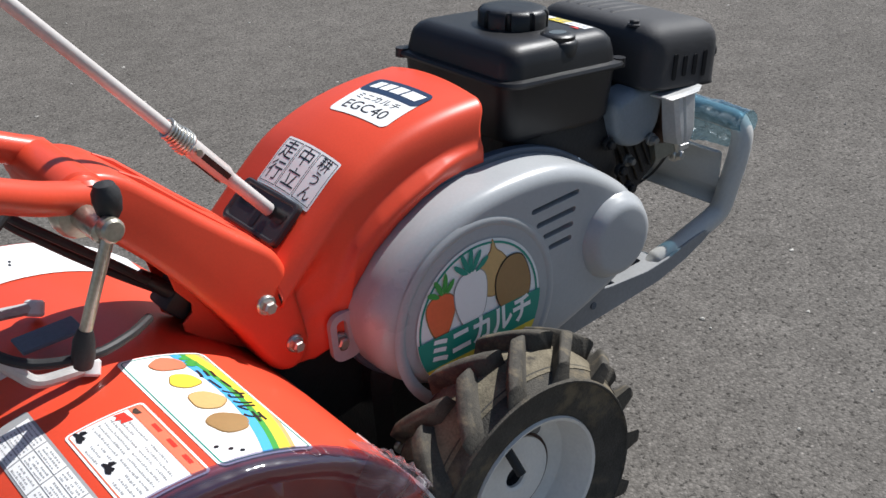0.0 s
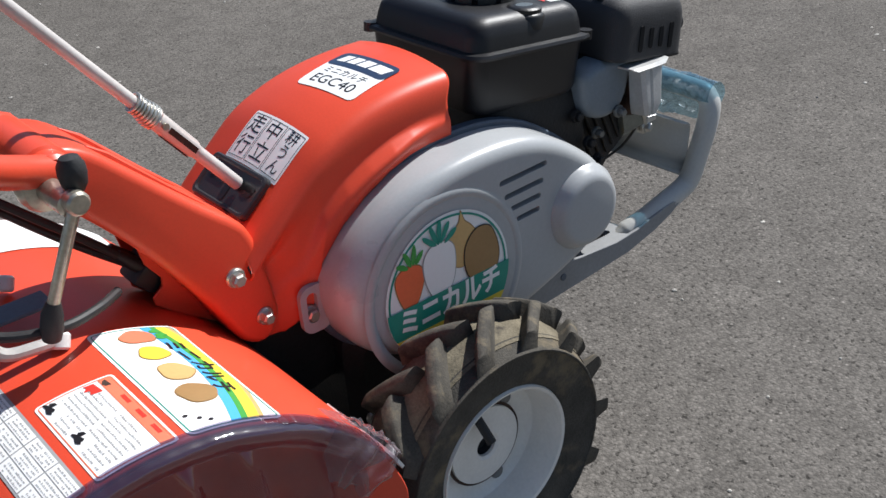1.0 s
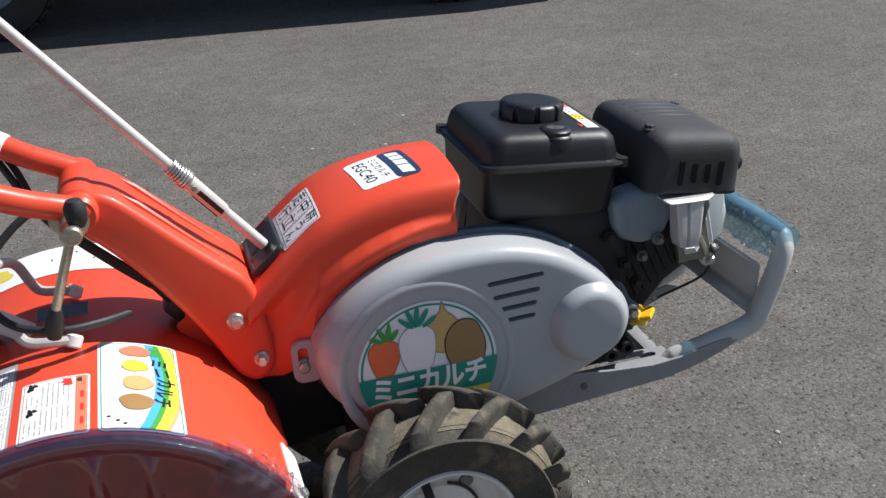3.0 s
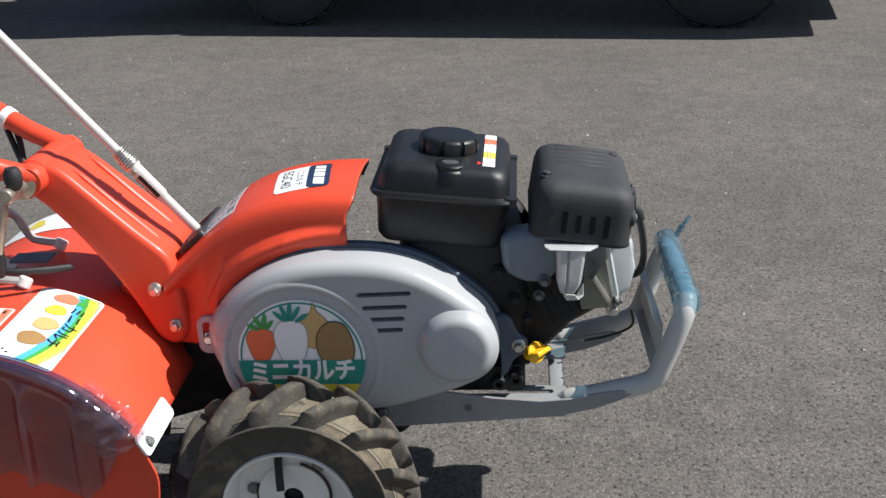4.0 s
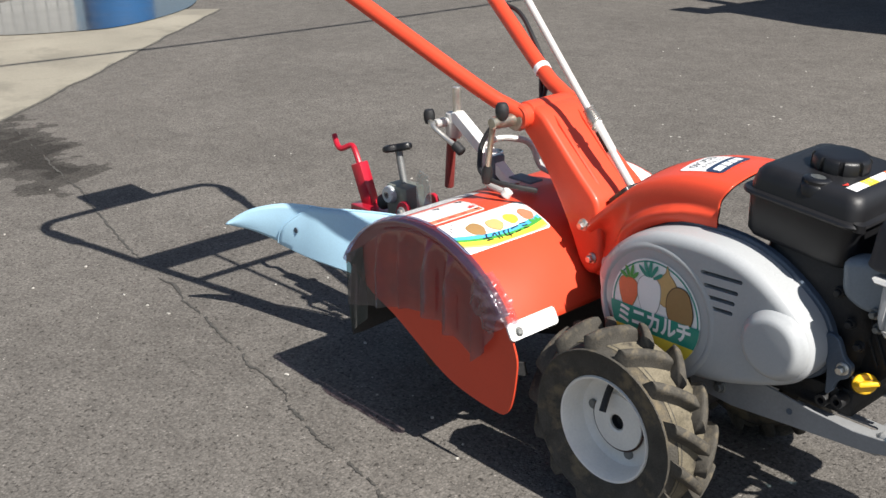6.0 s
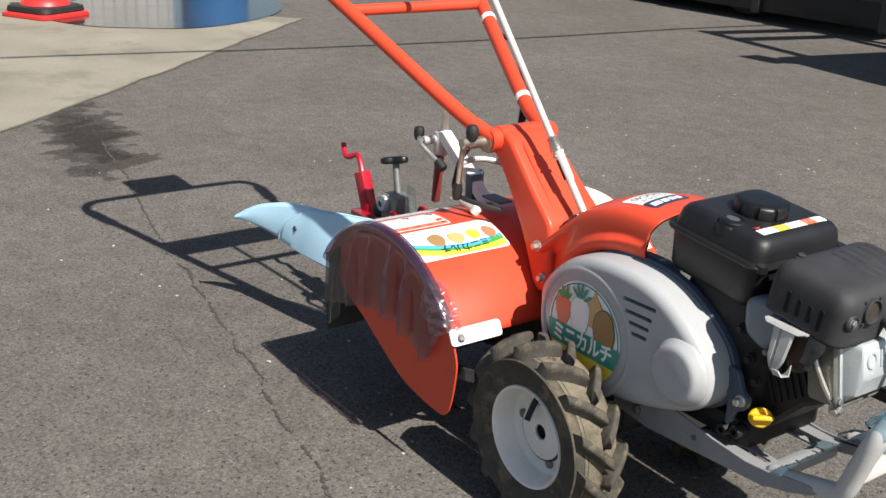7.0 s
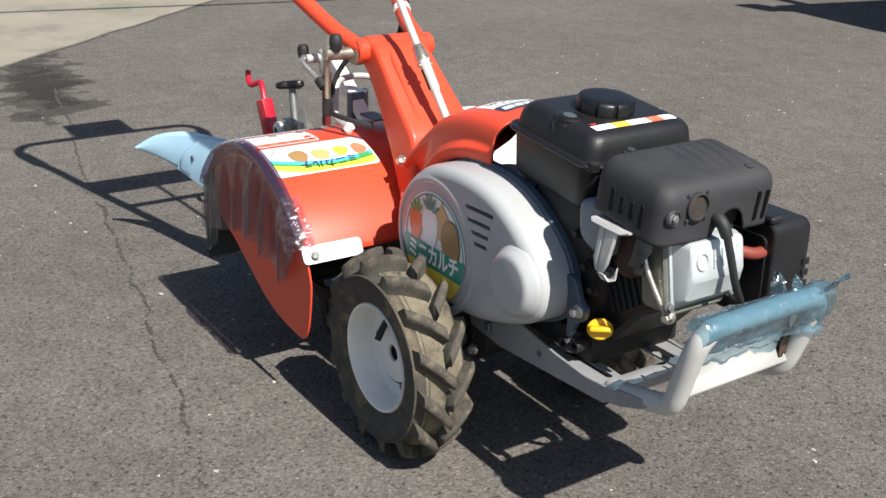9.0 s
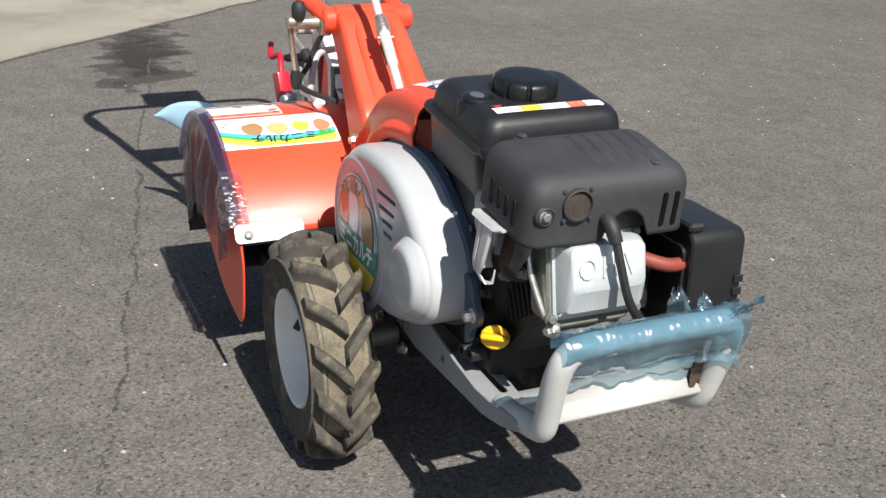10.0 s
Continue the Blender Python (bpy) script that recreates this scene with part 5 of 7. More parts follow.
DEG = 180 / math.pi / FR  # degrees for a metre of arc
def rounded(u0, u1, a0, a1, r, h):
    """A sticker with round corners on the curved cover."""
    k = DEG
    return patch(B(), rrect((u0 + u1) / 2, (a0 + a1) / 2 / k, (u1 - u0) / 2, (a1 - a0) / 2 / k, r, 4), lambda u, v: drum_at(u, v * k, h + 0.0008), rings=8, dense=0.006)


def border(bm, u0, u1, a0, a1, r, w, h):
    out = rrect((u0 + u1) / 2, (a0 + a1) / 2 / DEG, (u1 - u0) / 2, (a1 - a0) / 2 / DEG, r, 4)
    fine = []
    for p, q in zip(out, out[1:] + out[:1]):
        k = max(1, math.ceil(math.hypot(q[0] - p[0], q[1] - p[1]) / 0.006))
        fine += [(p[0] + (q[0] - p[0]) * s / k, p[1] + (q[1] - p[1]) * s / k) for s in range(k)]
    loft(bm, [[drum_at(u, v * DEG, h + 0.0008) for u, v in lp] for lp in (fine, inset_loop(fine, w))], (False, False))
    return bm


# vegetables and rainbow
A0, A1, U0, U1 = 8.8, 28.2, -0.2855, -0.1015
AW, UW = A1 - A0, U1 - U0
lab = part("picture_label", rounded(U0, U1, A0, A1, 0.007, 0.0007), PAPER, shell, "white picture sticker with a rainbow stripe")
part("frame_line", border(B(), U0 + 0.0025, U1 - 0.0025, A0 + 0.6, A1 - 0.6, 0.005, 0.0011, 0.0010), TEAL, lab)


def rainbow(f0, f1, h):
    bm = B()
    rows = []
    for i in range(29):
        q = i / 28
        base = 0.58 + 0.53 * q - 0.66 * q * q
        u = U1 - 0.004 - (UW - 0.008) * q
        rows.append([on_drum(h)(u, A0 + AW * min(0.965, base + f0 + (f1 - f0) * k / 2)) for k in range(3)])
    loft(bm, rows, (False, False), closed=False)
    return bm


part("rainbow_blue", rainbow(0.0, 0.105, 0.0010), INK_BLUE, lab)
part("rainbow_green", rainbow(0.105, 0.175, 0.0010), INK_GREEN, lab)
part("rainbow_yellow", rainbow(0.175, 0.30, 0.0010), INK_YELLOW, lab)
part("rainbow_tan", rainbow(0.30, 0.35, 0.0010), INK_TAN, lab)
for q, f, ru, ra, ink, sd in ((0.11, 0.46, 0.0120, 3.6, INK_CORAL, 1), (0.29, 0.45, 0.0125, 3.0, INK_YELLOW, 2), (0.49, 0.47, 0.0150, 3.4, INK_TAN, 3), (0.70, 0.44, 0.0155, 3.8, INK_BROWN, 4)):
    u, a = U1 - UW * q, A0 + AW * f
    part("vegetable_edge", patch(B(), oval(u, a, ru + 0.0009, ra + 0.22, 26, 0, 0.05, sd), on_drum(0.0010)), INK_BROWN, lab)
    part("vegetable_shape", patch(B(), oval(u, a, ru, ra, 26, 0, 0.05, sd), on_drum(0.0013)), ink, lab)
for q, f, ru, ra in ((0.07, 0.70, 0.0035, 1.3), (0.11, 0.73, 0.003, 1.5), (0.14, 0.70, 0.0035, 1.2)):
    part("leaf_shape", patch(B(), oval(U1 - UW * q, A0 + AW * f, ru, ra, 12), on_drum(0.0014)), INK_GREEN, lab)
for q, f in ((0.86, 0.12), (0.90, 0.22), (0.93, 0.30)):
    part("small_mark", patch(B(), oval(U1 - UW * q, A0 + AW * f, 0.0018, 0.5, 8), on_drum(0.0013)), INK, lab)
part("lettering", lettering(B(), "ミニカルチ", 0.0205, lambda a, b: on_drum(0.0014)(-0.187 - a, 24.3 + b * DEG - 20 * abs(a) * 1.6), cell=0.005, bold=0.0004), INK, lab)
# warning label
A0, A1, U0, U1 = -8.3, 7.1, -0.2855, -0.1705
lab = part("warning_label", rounded(U0, U1, A0, A1, 0.004, 0.0007), PAPER, shell, "white warning label with an orange edge")
part("frame_line", border(B(), U0 + 0.0022, U1 - 0.0022, A0 + 0.5, A1 - 0.5, 0.003, 0.0009, 0.0010), INK_ORANGE, lab)
part("orange_edge", sheet(B(), U0 + 0.0035, U1 - 0.0035, 3.9, A1 - 0.8, on_drum(0.0010), 8, 8), INK_CORAL, lab)
rg = random.Random(8)
bm = B()
for col in range(2):
    for k in range(9):
        a = A0 + 1.2 + k * 1.16
        u_a = U1 - 0.008 - col * 0.050
        start = u_a - (0.019 if k < 3 else 0.0)
        stop = u_a - (0.045 if rg.random() > 0.3 else rg.uniform(0.020, 0.042))
        u = start
        while u > stop:
            w = rg.uniform(0.0009, 0.0026)
            low = a + rg.uniform(0, 0.12)
            if rg.random() > 0.10:
                sheet(bm, u - w, u, low, low + rg.uniform(0.25, 0.46), on_drum(0.0010), 1, 1)
            u -= w + rg.uniform(0.0006, 0.0013)
part("text_bar", bm, INK_GREY, lab)
part("flame_mark", patch(B(), [(-0.176, 2.9), (-0.190, 3.3), (-0.189, 1.0), (-0.184, 1.6), (-0.182, 0.4), (-0.178, 1.4), (-0.175, 0.9)], on_drum(0.0012)), INK_RED, lab)
part("flame_mark", patch(B(), [(-0.176, 5.2), (-0.186, 5.4), (-0.185, 4.4), (-0.181, 4.0), (-0.177, 4.5)], on_drum(0.0012)), RUST, lab)
for cu, ca in ((-0.1815, -6.3), (-0.2315, -6.0)):
    part("pictogram", patch(B(), oval(cu, ca, 0.0075, 0.7, 13, 0, 0.28, 2), on_drum(0.0012)), INK, lab)
    part("pictogram", patch(B(), oval(cu + 0.003, ca + 0.8, 0.0026, 1.0, 11, 0, 0.25, 1), on_drum(0.0012)), INK, lab)
for q in (0.30, 0.52, 0.74):
    part("text_bar", sheet(B(), U1 - (U1 - U0) * q - 0.013, U1 - (U1 - U0) * q, 5.0, 5.8, on_drum(0.0012), 3, 2), INK_RED, lab)
# table label
A0, A1, U0, U1 = -19.3, -10.2, -0.2855, -0.1135
lab = part("table_label", rounded(U0, U1, A0, A1, 0.003, 0.0007), INK_GREY, shell, "grey and white table label")
for k in range(4):
    for j in range(3):
        u = U0 + 0.003 + k * 0.040
        a = A0 + 0.5 + j * 2.75
        part("cell", sheet(B(), u, u + 0.0385, a, a + 2.5, on_drum(0.0010), 5, 3), PAPER, lab)
bm = B()
for k in range(12):
    u = U0 + 0.006 + (k % 4) * 0.040
    a = A0 + 0.8 + (k // 4) * 2.75
    for q in range(3):
        x = u
        while x < u + 0.030:
            w = rg.uniform(0.0009, 0.0028)
            if rg.random() > 0.12:
                sheet(bm, x, x + w, a + q * 0.72, a + q * 0.72 + rg.uniform(0.2, 0.38), on_drum(0.0012), 1, 1)
            x += w + rg.uniform(0.0006, 0.0016)
part("text_bar", bm, INK_GREY, lab)
# large white label on the far side
lab = part("wide_label", sheet(B(), 0.105, FY1 - 0.008, -32, 44, on_drum(0.0012), 6, 34), PAPER, shell, "large white sticker")
part("label_blot", patch(B(), oval(0.150, -20, 0.022, 4, 20, 0, 0.2, 2), on_drum(0.0017)), INK_YELLOW, lab)
for u, a in ((0.140, 8.0), (0.148, 8.6), (0.165, 3.0), (0.150, -4.0)):
    part("small_mark", patch(B(), oval(u, a, 0.003, 0.35, 8), on_drum(0.0017)), INK, lab)

# clear film left over the edge of the side plate
rg = random.Random(21)
LOWER = [(-0.62, 0.185), (-0.575, 0.195), (-0.543, 0.199), (-0.46, 0.222), (-0.40, 0.238), (-0.346, 0.246), (-0.335, 0.238), (-0.322, 0.243), (-0.294, 0.229), (-0.265, 0.218), (-0.235, 0.202), (-0.215, 0.222), (-0.19, 0.262), (-0.165, 0.283)]
FOLDS = [(-0.56, 0.013), (-0.475, 0.012), (-0.415, 0.009), (-0.345, 0.019), (-0.295, 0.016), (-0.235, 0.011), (-0.205, 0.009)]
bm = B()
cols = 150
rows = []
for j in range(28):
    row = []
    for k in range(cols + 1):
        a = -58 + 113 * k / cols
        w = noise.noise(Vector((k * 0.08, j * 0.10, 2.0)))
        if j < 13:
            # loose roll round the edge of the drum
            e = j / 12
            out = 0.0105 * math.sin(math.pi * min(1, e * 1.06)) ** 0.9 * (1 + 0.25 * noise.noise(Vector((k * 0.05, 1, 5)))) + 0.0025
            row.append(drum_at(FY0 + 0.006 * (1 - min(1, e * 4)) - out * min(1, e * 4), a, 0.0026 - 0.025 * e ** 1.5 + 0.0008 * noise.noise(Vector((k * 0.25, j * 0.15, 8)))))
        else:
            q = (j - 12) / 15
            p = drum_at(FY0 - 0.004, a, -0.0224)
            zl = along_x(LOWER, max(-0.62, p.x))
            fold = sum(h * math.exp(-((p.x - c) / 0.0065) ** 2) for c, h in FOLDS) * (0.1 + 0.9 * min(1, q * 2.2))
            row.append(Vector((p.x + 0.003 * w * q, p.y - 0.004 * q - fold - 0.002 * w * min(1, q * 4), p.z + (min(zl, p.z - 0.004) - p.z) * q)))
    rows.append(row)
loft(bm, rows[12:], (False, False), closed=False)
film = part("protective_film", bm, FILM_DARK, shell, "torn clear violet-tinted protective film", 80)
part("film_roll", loft(bm := B(), rows[:13], (False, False), closed=False) and bm, FILM_ROLL, film, "glossy bunched roll of violet film, tinted bluer for mirrored sky", 80)
bm = B()
rows = []
for j in range(17):
    row = []
    for k in range(57):
        a = 38 + 20.5 * k / 56 + 0.9 * noise.noise(Vector((j * 0.7, 2, 0))) * (k / 56) ** 4
        q = min(1, k / 14)
        wave = noise.noise(Vector((k * 0.13 + j * 0.16, j * 0.34, 3)))
        puff = 0.006 + q * 0.010 * abs(wave)
        down = max(0, j - 7)
        row.append(drum_at(FY0 + 0.016 - 0.0042 * min(j, 7) - q * (0.006 * math.sin(down * 0.30) + 0.006 * wave), a, puff - 0.0055 * down * (0.55 + 0.45 * q)))
    rows.append(row)
loft(bm, rows, (False, False), closed=False)
part("protective_film", bm, FILM_CLEAR, shell, "crumpled clear film at the edge", 60)

# bent wire holders on top of the cover
for pts in ([(-0.360, -0.108, 0.406), (-0.375, -0.110, 0.408), (-0.400, -0.109, 0.412), (-0.412, -0.104, 0.424), (-0.430, -0.094, 0.446), (-0.442, -0.080, 0.466), (-0.441, -0.050, 0.472)],
            [(-0.360, 0.014, 0.410), (-0.378, 0.014, 0.413), (-0.394, 0.013, 0.418), (-0.402, 0.011, 0.432), (-0.410, 0.008, 0.452), (-0.419, -0.004, 0.464), (-0.432, -0.030, 0.471), (-0.441, -0.050, 0.472)]):
    w = part("wire_holder", tube(B(), smooth_path(pts, 6), 0.0058, 10), WIRE_GREY, tiller, "bent grey wire holder")
    part("clip", rod(B(), Vector(pts[0]) + Vector((0, -0.002, -0.008)), Vector(pts[0]) + Vector((0.006, 0.004, 0.004)), 0.009, 12, 0.002), WHITE, w)
part("holder_plate", box(B(), (-0.395, -0.066, 0.413), (-0.341, -0.036, 0.4165), 0.001, 1), GREY_DARK, tiller)
part("hose", tube(B(), smooth_path([(-0.296, -0.096, 0.420), (-0.325, -0.122, 0.427), (-0.361, -0.136, 0.432), (-0.402, -0.124, 0.437), (-0.426, -0.104, 0.450), (-0.432, -0.092, 0.474), (-0.420, -0.080, 0.502), (-0.396, -0.070, 0.525), (-0.370, -0.060, 0.540)], 8), 0.0044, 10), RUBBER_BLACK, tiller, "black control hose")

# ---- hitch, depth post and its crank lever
bm = B()
prism(bm, [(-0.40, 0.398), (-0.412, 0.386), (-0.472, 0.427), (-0.555, 0.483), (-0.555, 0.50), (-0.545, 0.502), (-0.464, 0.447)], YC - 0.014, YC + 0.008, 0.0015)
hitch = part("hitch_arm", bm, WHITE, tiller, "white painted channel arm of the hitch")
part("foot", box(B(), (-0.462, YC - 0.016, 0.385), (-0.440, YC + 0.010, 0.440), 0.003), GREY_DARK, hitch)
part("clamp", tube(B(), [(-0.563, -0.041, 0.452), (-0.563, -0.041, 0.456), (-0.563, -0.041, 0.492), (-0.563, -0.041, 0.496)], 0.016, 18, True, [0.014, 0.016, 0.016, 0.0145]), WIRE_GREY, hitch)
part("clamp_boss", rod(B(), (-0.566, -0.050, 0.482), (-0.568, -0.082, 0.482), 0.0085, 12, 0.001), WIRE_GREY, hitch)
part("depth_post", rod(B(), (-0.555, -0.040, 0.545), (-0.556, -0.040, 0.450), 0.0075, 14, 0.001), ZINC, hitch, "bright steel depth post")
DARKRED = mat("dull_red_bar", (0.20, 0.035, 0.03), 0.55, var=0.15)
part("depth_bar", rod(B(), (-0.575, -0.036, 0.455), (-0.597, -0.028, 0.345), 0.009, 12, 0.001), DARKRED, hitch, "dull red bar")
lv = part("clamp_lever", tube(B(), smooth_path([(-0.568, -0.086, 0.484), (-0.556, -0.096, 0.481), (-0.53, -0.090, 0.464), (-0.503, -0.084, 0.450)], 4), 0.0048, 10), ZINC, hitch, "zinc clamp lever with black ends")
part("knob", lathe(B(), [(0.0, -0.014), (0.008, -0.013), (0.0105, -0.004), (0.0105, 0.006), (0.008, 0.012), (0.0, 0.013)], 16, "z", (-0.590, -0.077, 0.492)), RUBBER_BLACK, lv)
part("stem", rod(B(), (-0.588, -0.078, 0.484), (-0.562, -0.092, 0.481), 0.005, 10), ZINC, lv)
part("end_grip", rod(B(), (-0.512, -0.086, 0.456), (-0.494, -0.083, 0.443), 0.009, 12, 0.002), RUBBER_BLACK, lv)
part("pipe_stub", lathe(B(), [(0.0145, 0.385), (0.0145, 0.436), (0.0125, 0.437), (0.0115, 0.43), (0.011, 0.40)], 20, "z", (-0.478, -0.018, 0)), GREY_DARK, tiller, "dark pipe stub")

# ---- ridger attachment
part("red_beam", box(B(), (-0.875, -0.064, 0.222), (-0.665, -0.010, 0.255), 0.004), RED, tiller, "glossy red ridger beam")
part("red_cheek", prism(B(), [(p.x, p.y) for p in smooth_path([(-0.71, 0.24, 0), (-0.70, 0.29, 0), (-0.685, 0.305, 0), (-0.665, 0.30, 0), (-0.655, 0.25, 0), (-0.66, 0.23, 0)], 4, True)], -0.078, -0.070, 0.0015), RED, tiller)
part("red_cheek", prism(B(), [(p.x, p.y) for p in smooth_path([(-0.71, 0.24, 0), (-0.70, 0.29, 0), (-0.685, 0.305, 0), (-0.665, 0.30, 0), (-0.655, 0.25, 0), (-0.66, 0.23, 0)], 4, True)], -0.005, 0.003, 0.0015), RED, tiller)
part("cheek_bolt", bolt(B(), (-0.682, -0.078, 0.285), (0, -1, 0), 0.007), ZINC, tiller)
d0, d1 = Vector((-0.872, -0.036, 0.335)), Vector((-0.845, -0.030, 0.245))
up = (d0 - d1).normalized()
m = Matrix.Translation((d0 + d1) / 2) @ up.to_track_quat("Z", "Y").to_matrix().to_4x4()
box_r = part("crank_housing", box(B(), (-0.0135, -0.0135, -0.052), (0.0135, 0.0135, 0.050), 0.003, 2, m), RED, tiller, "red square crank housing")
part("crank", tube(B(), smooth_path([d0 - up * 0.01, (-0.892, -0.030, 0.355), (-0.908, -0.028, 0.366), (-0.930, -0.038, 0.357), (-0.945, -0.038, 0.362), (-0.964, -0.031, 0.379)], 6), 0.0062, 10), RED, box_r, "red crank handle")
part("spindle", rod(B(), (-0.845, -0.03, 0.25), (-0.84, -0.028, 0.215), 0.010), ALLOY_DARK, box_r)
part("clamp_block", box(B(), (-0.755, -0.060, 0.258), (-0.690, -0.012, 0.325), 0.006, 2), HEAD, tiller, "dull cast clamp block")
part("clamp_nut", lathe(B(), [(0.007, -0.072), (0.015, -0.071), (0.018, -0.066), (0.018, -0.060)], 18, "y", (-0.738, 0, 0.305)), ALLOY, tiller)
part("rubber_buffer", rod(B(), (-0.79, -0.045, 0.272), (-0.755, -0.04, 0.285), 0.016, 16, 0.003), RUBBER_BLACK, tiller)
th = part("t_handle_stem", rod(B(), (-0.727, -0.034, 0.322), (-0.748, -0.028, 0.386), 0.0075, 12), ALLOY_DARK, tiller)
bm = B()
star = []
for k in range(48):
    a = 2 * math.pi * k / 48
    r = 0.026 + 0.0075 * math.cos(3 * a)
    star.append((r * math.cos(a), r * math.sin(a)))
m = Matrix.Translation((-0.750, -0.027, 0.392)) @ Vector((-0.3, 0.1, 0.95)).to_track_quat("Z", "Y").to_matrix().to_4x4()
loft(bm, [[m @ Vector((x * k, y * k, z)) for x, y in star] for k, z in ((0.80, -0.008), (0.98, -0.005), (1.0, 0.0), (0.96, 0.004), (0.75, 0.007))])
part("star_knob", bm, CAP, th, "black plastic star knob")
bm = B()
loft(bm, [[Vector((x, y, z)) for x, z in ((-0.655, 0.262), (-0.655, 0.355), (-0.645, 0.374), (-0.618, 0.366), (-0.612, 0.31), (-0.612, 0.262))] for y in (-0.062, -0.059)])
CLEAR = film_material("clear_plate", (0.5, 0.5, 0.5), 0.12, 0.80, (0.92, 0.94, 0.93), 0.1, 1.6)
part("clear_guard", bm, CLEAR, tiller, "small clear plastic guard")


WING_TOP = smooth_path([(-0.593, -0.085, 0.287), (-0.673, -0.105, 0.287), (-0.751, -0.135, 0.284), (-0.815, -0.166, 0.281), (-0.864, -0.180, 0.279), (-0.919, -0.205, 0.275), (-0.981, -0.242, 0.257), (-1.028, -0.272, 0.225)], 6)
WING_LOW = smooth_path([(-0.623, -0.135, 0.159), (-0.693, -0.158, 0.167), (-0.772, -0.177, 0.174), (-0.840, -0.190, 0.178), (-0.883, -0.199, 0.184), (-0.931, -0.212, 0.195), (-0.983, -0.242, 0.214), (-1.027, -0.272, 0.223)], 6)


def wing(s):
    """One mouldboard of the ridger: a fixed plate and, behind it, the curved tip bolted on."""
    last = len(WING_TOP) - 1

    def at(q, f, out=0.0):
        k = min(last - 1, int(q * last))
        e = q * last - k
        p = WING_TOP[k].lerp(WING_TOP[k + 1], e).lerp(WING_LOW[k].lerp(WING_LOW[k + 1], e), f)
        p.y -= out + 0.004 * math.sin(math.pi * f)
        if s > 0:
            p.y = 2 * YC - p.y
        return p
    bm = B()
    loft(bm, [[at(0.50 + 0.50 * i / 20, j / 10) for j in range(11)] for i in range(21)], (False, False), closed=False)
    w = part("plough_wing", bm, BLUE, tiller, "pale blue curved ridger wing", 60)
    so = w.modifiers.new("thickness", "SOLIDIFY")
    so.thickness, so.offset = 0.003, 0
    bm = B()
    rows = []
    for i in range(25):
        row = []
        for j in range(11):
            f = j / 10
            row.append(at((0.56 + 0.17 * f + 0.05 * math.sin(math.pi * f) - 0.03) * i / 24, f, 0.0042))
        low = row[-1]
        row.append(low + Vector((0.004, -s * 0.008, -0.007)))
        row.append(low + Vector((0.008, -s * 0.020, -0.012)))
        rows.append(row)
    loft(bm, rows, (False, False), closed=False)
    plate = part("wing_plate", bm, BLUE, w, "pale blue mouldboard plate", 50)
    so = plate.modifiers.new("thickness", "SOLIDIFY")
    so.thickness, so.offset = 0.003, 0
    h = at(0.575, 0.52, 0.0066)
    part("hole", lathe(B(), [(0.0062, 0.0), (0.0062, s * 0.002), (0.0, s * 0.002)], 16, "y", (h.x, h.y, h.z)), GREY_DARK, w, "dark bolt hole")
    part("top_edge", tube(B(), [at(k / 40, 0.0, -0.001) for k in range(41)], 0.0026, 8), BLUE, w, "rounded upper edge")
    part("lap_edge", tube(B(), rows[-1][:11], 0.0022, 8), BLUE, w, "folded edge where the plates overlap")
    return w


wing(-1)
part("plough_share", prism(B(), [(-0.53, 0.16), (-0.56, 0.30), (-0.60, 0.31), (-0.66, 0.10), (-0.52, 0.05)], YC - 0.03, YC + 0.03, 0.01), BLUE, tiller)
part("plough_stem", box(B(), (-0.70, YC - 0.012, 0.12), (-0.66, YC + 0.012, 0.24), 0.003), RED, tiller)
part("draw_bar", box(B(), (-0.68, YC - 0.02, 0.225), (-0.42, YC + 0.02, 0.265), 0.004), ENGINE, tiller)

# ---------------------------------------------------------------- engine
TP = Matrix.Translation((0.189, -0.020, 0.510)) @ Matrix.Rotation(radians(6.0), 4, "Y")
bm = B()
HX, HY = 0.086, 0.094
prof = [(-0.066, 0.020), (-0.064, 0.012), (-0.056, 0.007), (-0.004, 0.003), (-0.003, -0.003), (0.000, -0.0045), (0.003, -0.003), (0.004, 0.004), (0.016, 0.006), (0.026, 0.0085), (0.0325, 0.0135), (0.0358, 0.0200), (0.0365, 0.0270)]
loft(bm, [[TP @ Vector((x, y, z)) for x, y in rrect(0, 0, HX - d, HY - d, max(0.008, 0.022 - d * 0.3), 6)] for z, d in prof])
tank = part("fuel_tank", bm, BLACK, tiller, "black plastic fuel tank with a moulded seam", 40)
for sx, sy in ((1, -1), (-1, 1), (1, 1)):
    bm = B()
    loft(bm, [[TP @ Vector((sx * (HX - 0.003) + 0.008 * math.cos(a), sy * (HY - 0.010) + 0.008 * math.sin(a), z)) for a in (2 * math.pi * k / 12 for k in range(12))] for z in (-0.005, 0.005)])
    part("tank_tab", bm, BLACK, tank)
bm = B()
n = 144
cap_c = Vector((0.000, -0.003, 0))
loops = []
for z, r, g in ((0.032, 0.033, 0), (0.036, 0.0362, 0.0020), (0.051, 0.0362, 0.0020), (0.0545, 0.0345, 0.0010), (0.0560, 0.030, 0), (0.0562, 0.020, 0)):
    loops.append([TP @ Vector((cap_c.x + q * math.cos(w), cap_c.y + q * math.sin(w), z)) for w, q in ((2 * math.pi * k / n, r + g * (1.0 if math.cos(9 * 2 * math.pi * k / n) > -0.72 else -0.6)) for k in range(n))])
loft(bm, loops)
part("fuel_cap", bm, CAP, tank, "ribbed black fuel cap", 40)
gm = TP @ Matrix.Translation((0.006, -0.066, -0.001))
bm = B()
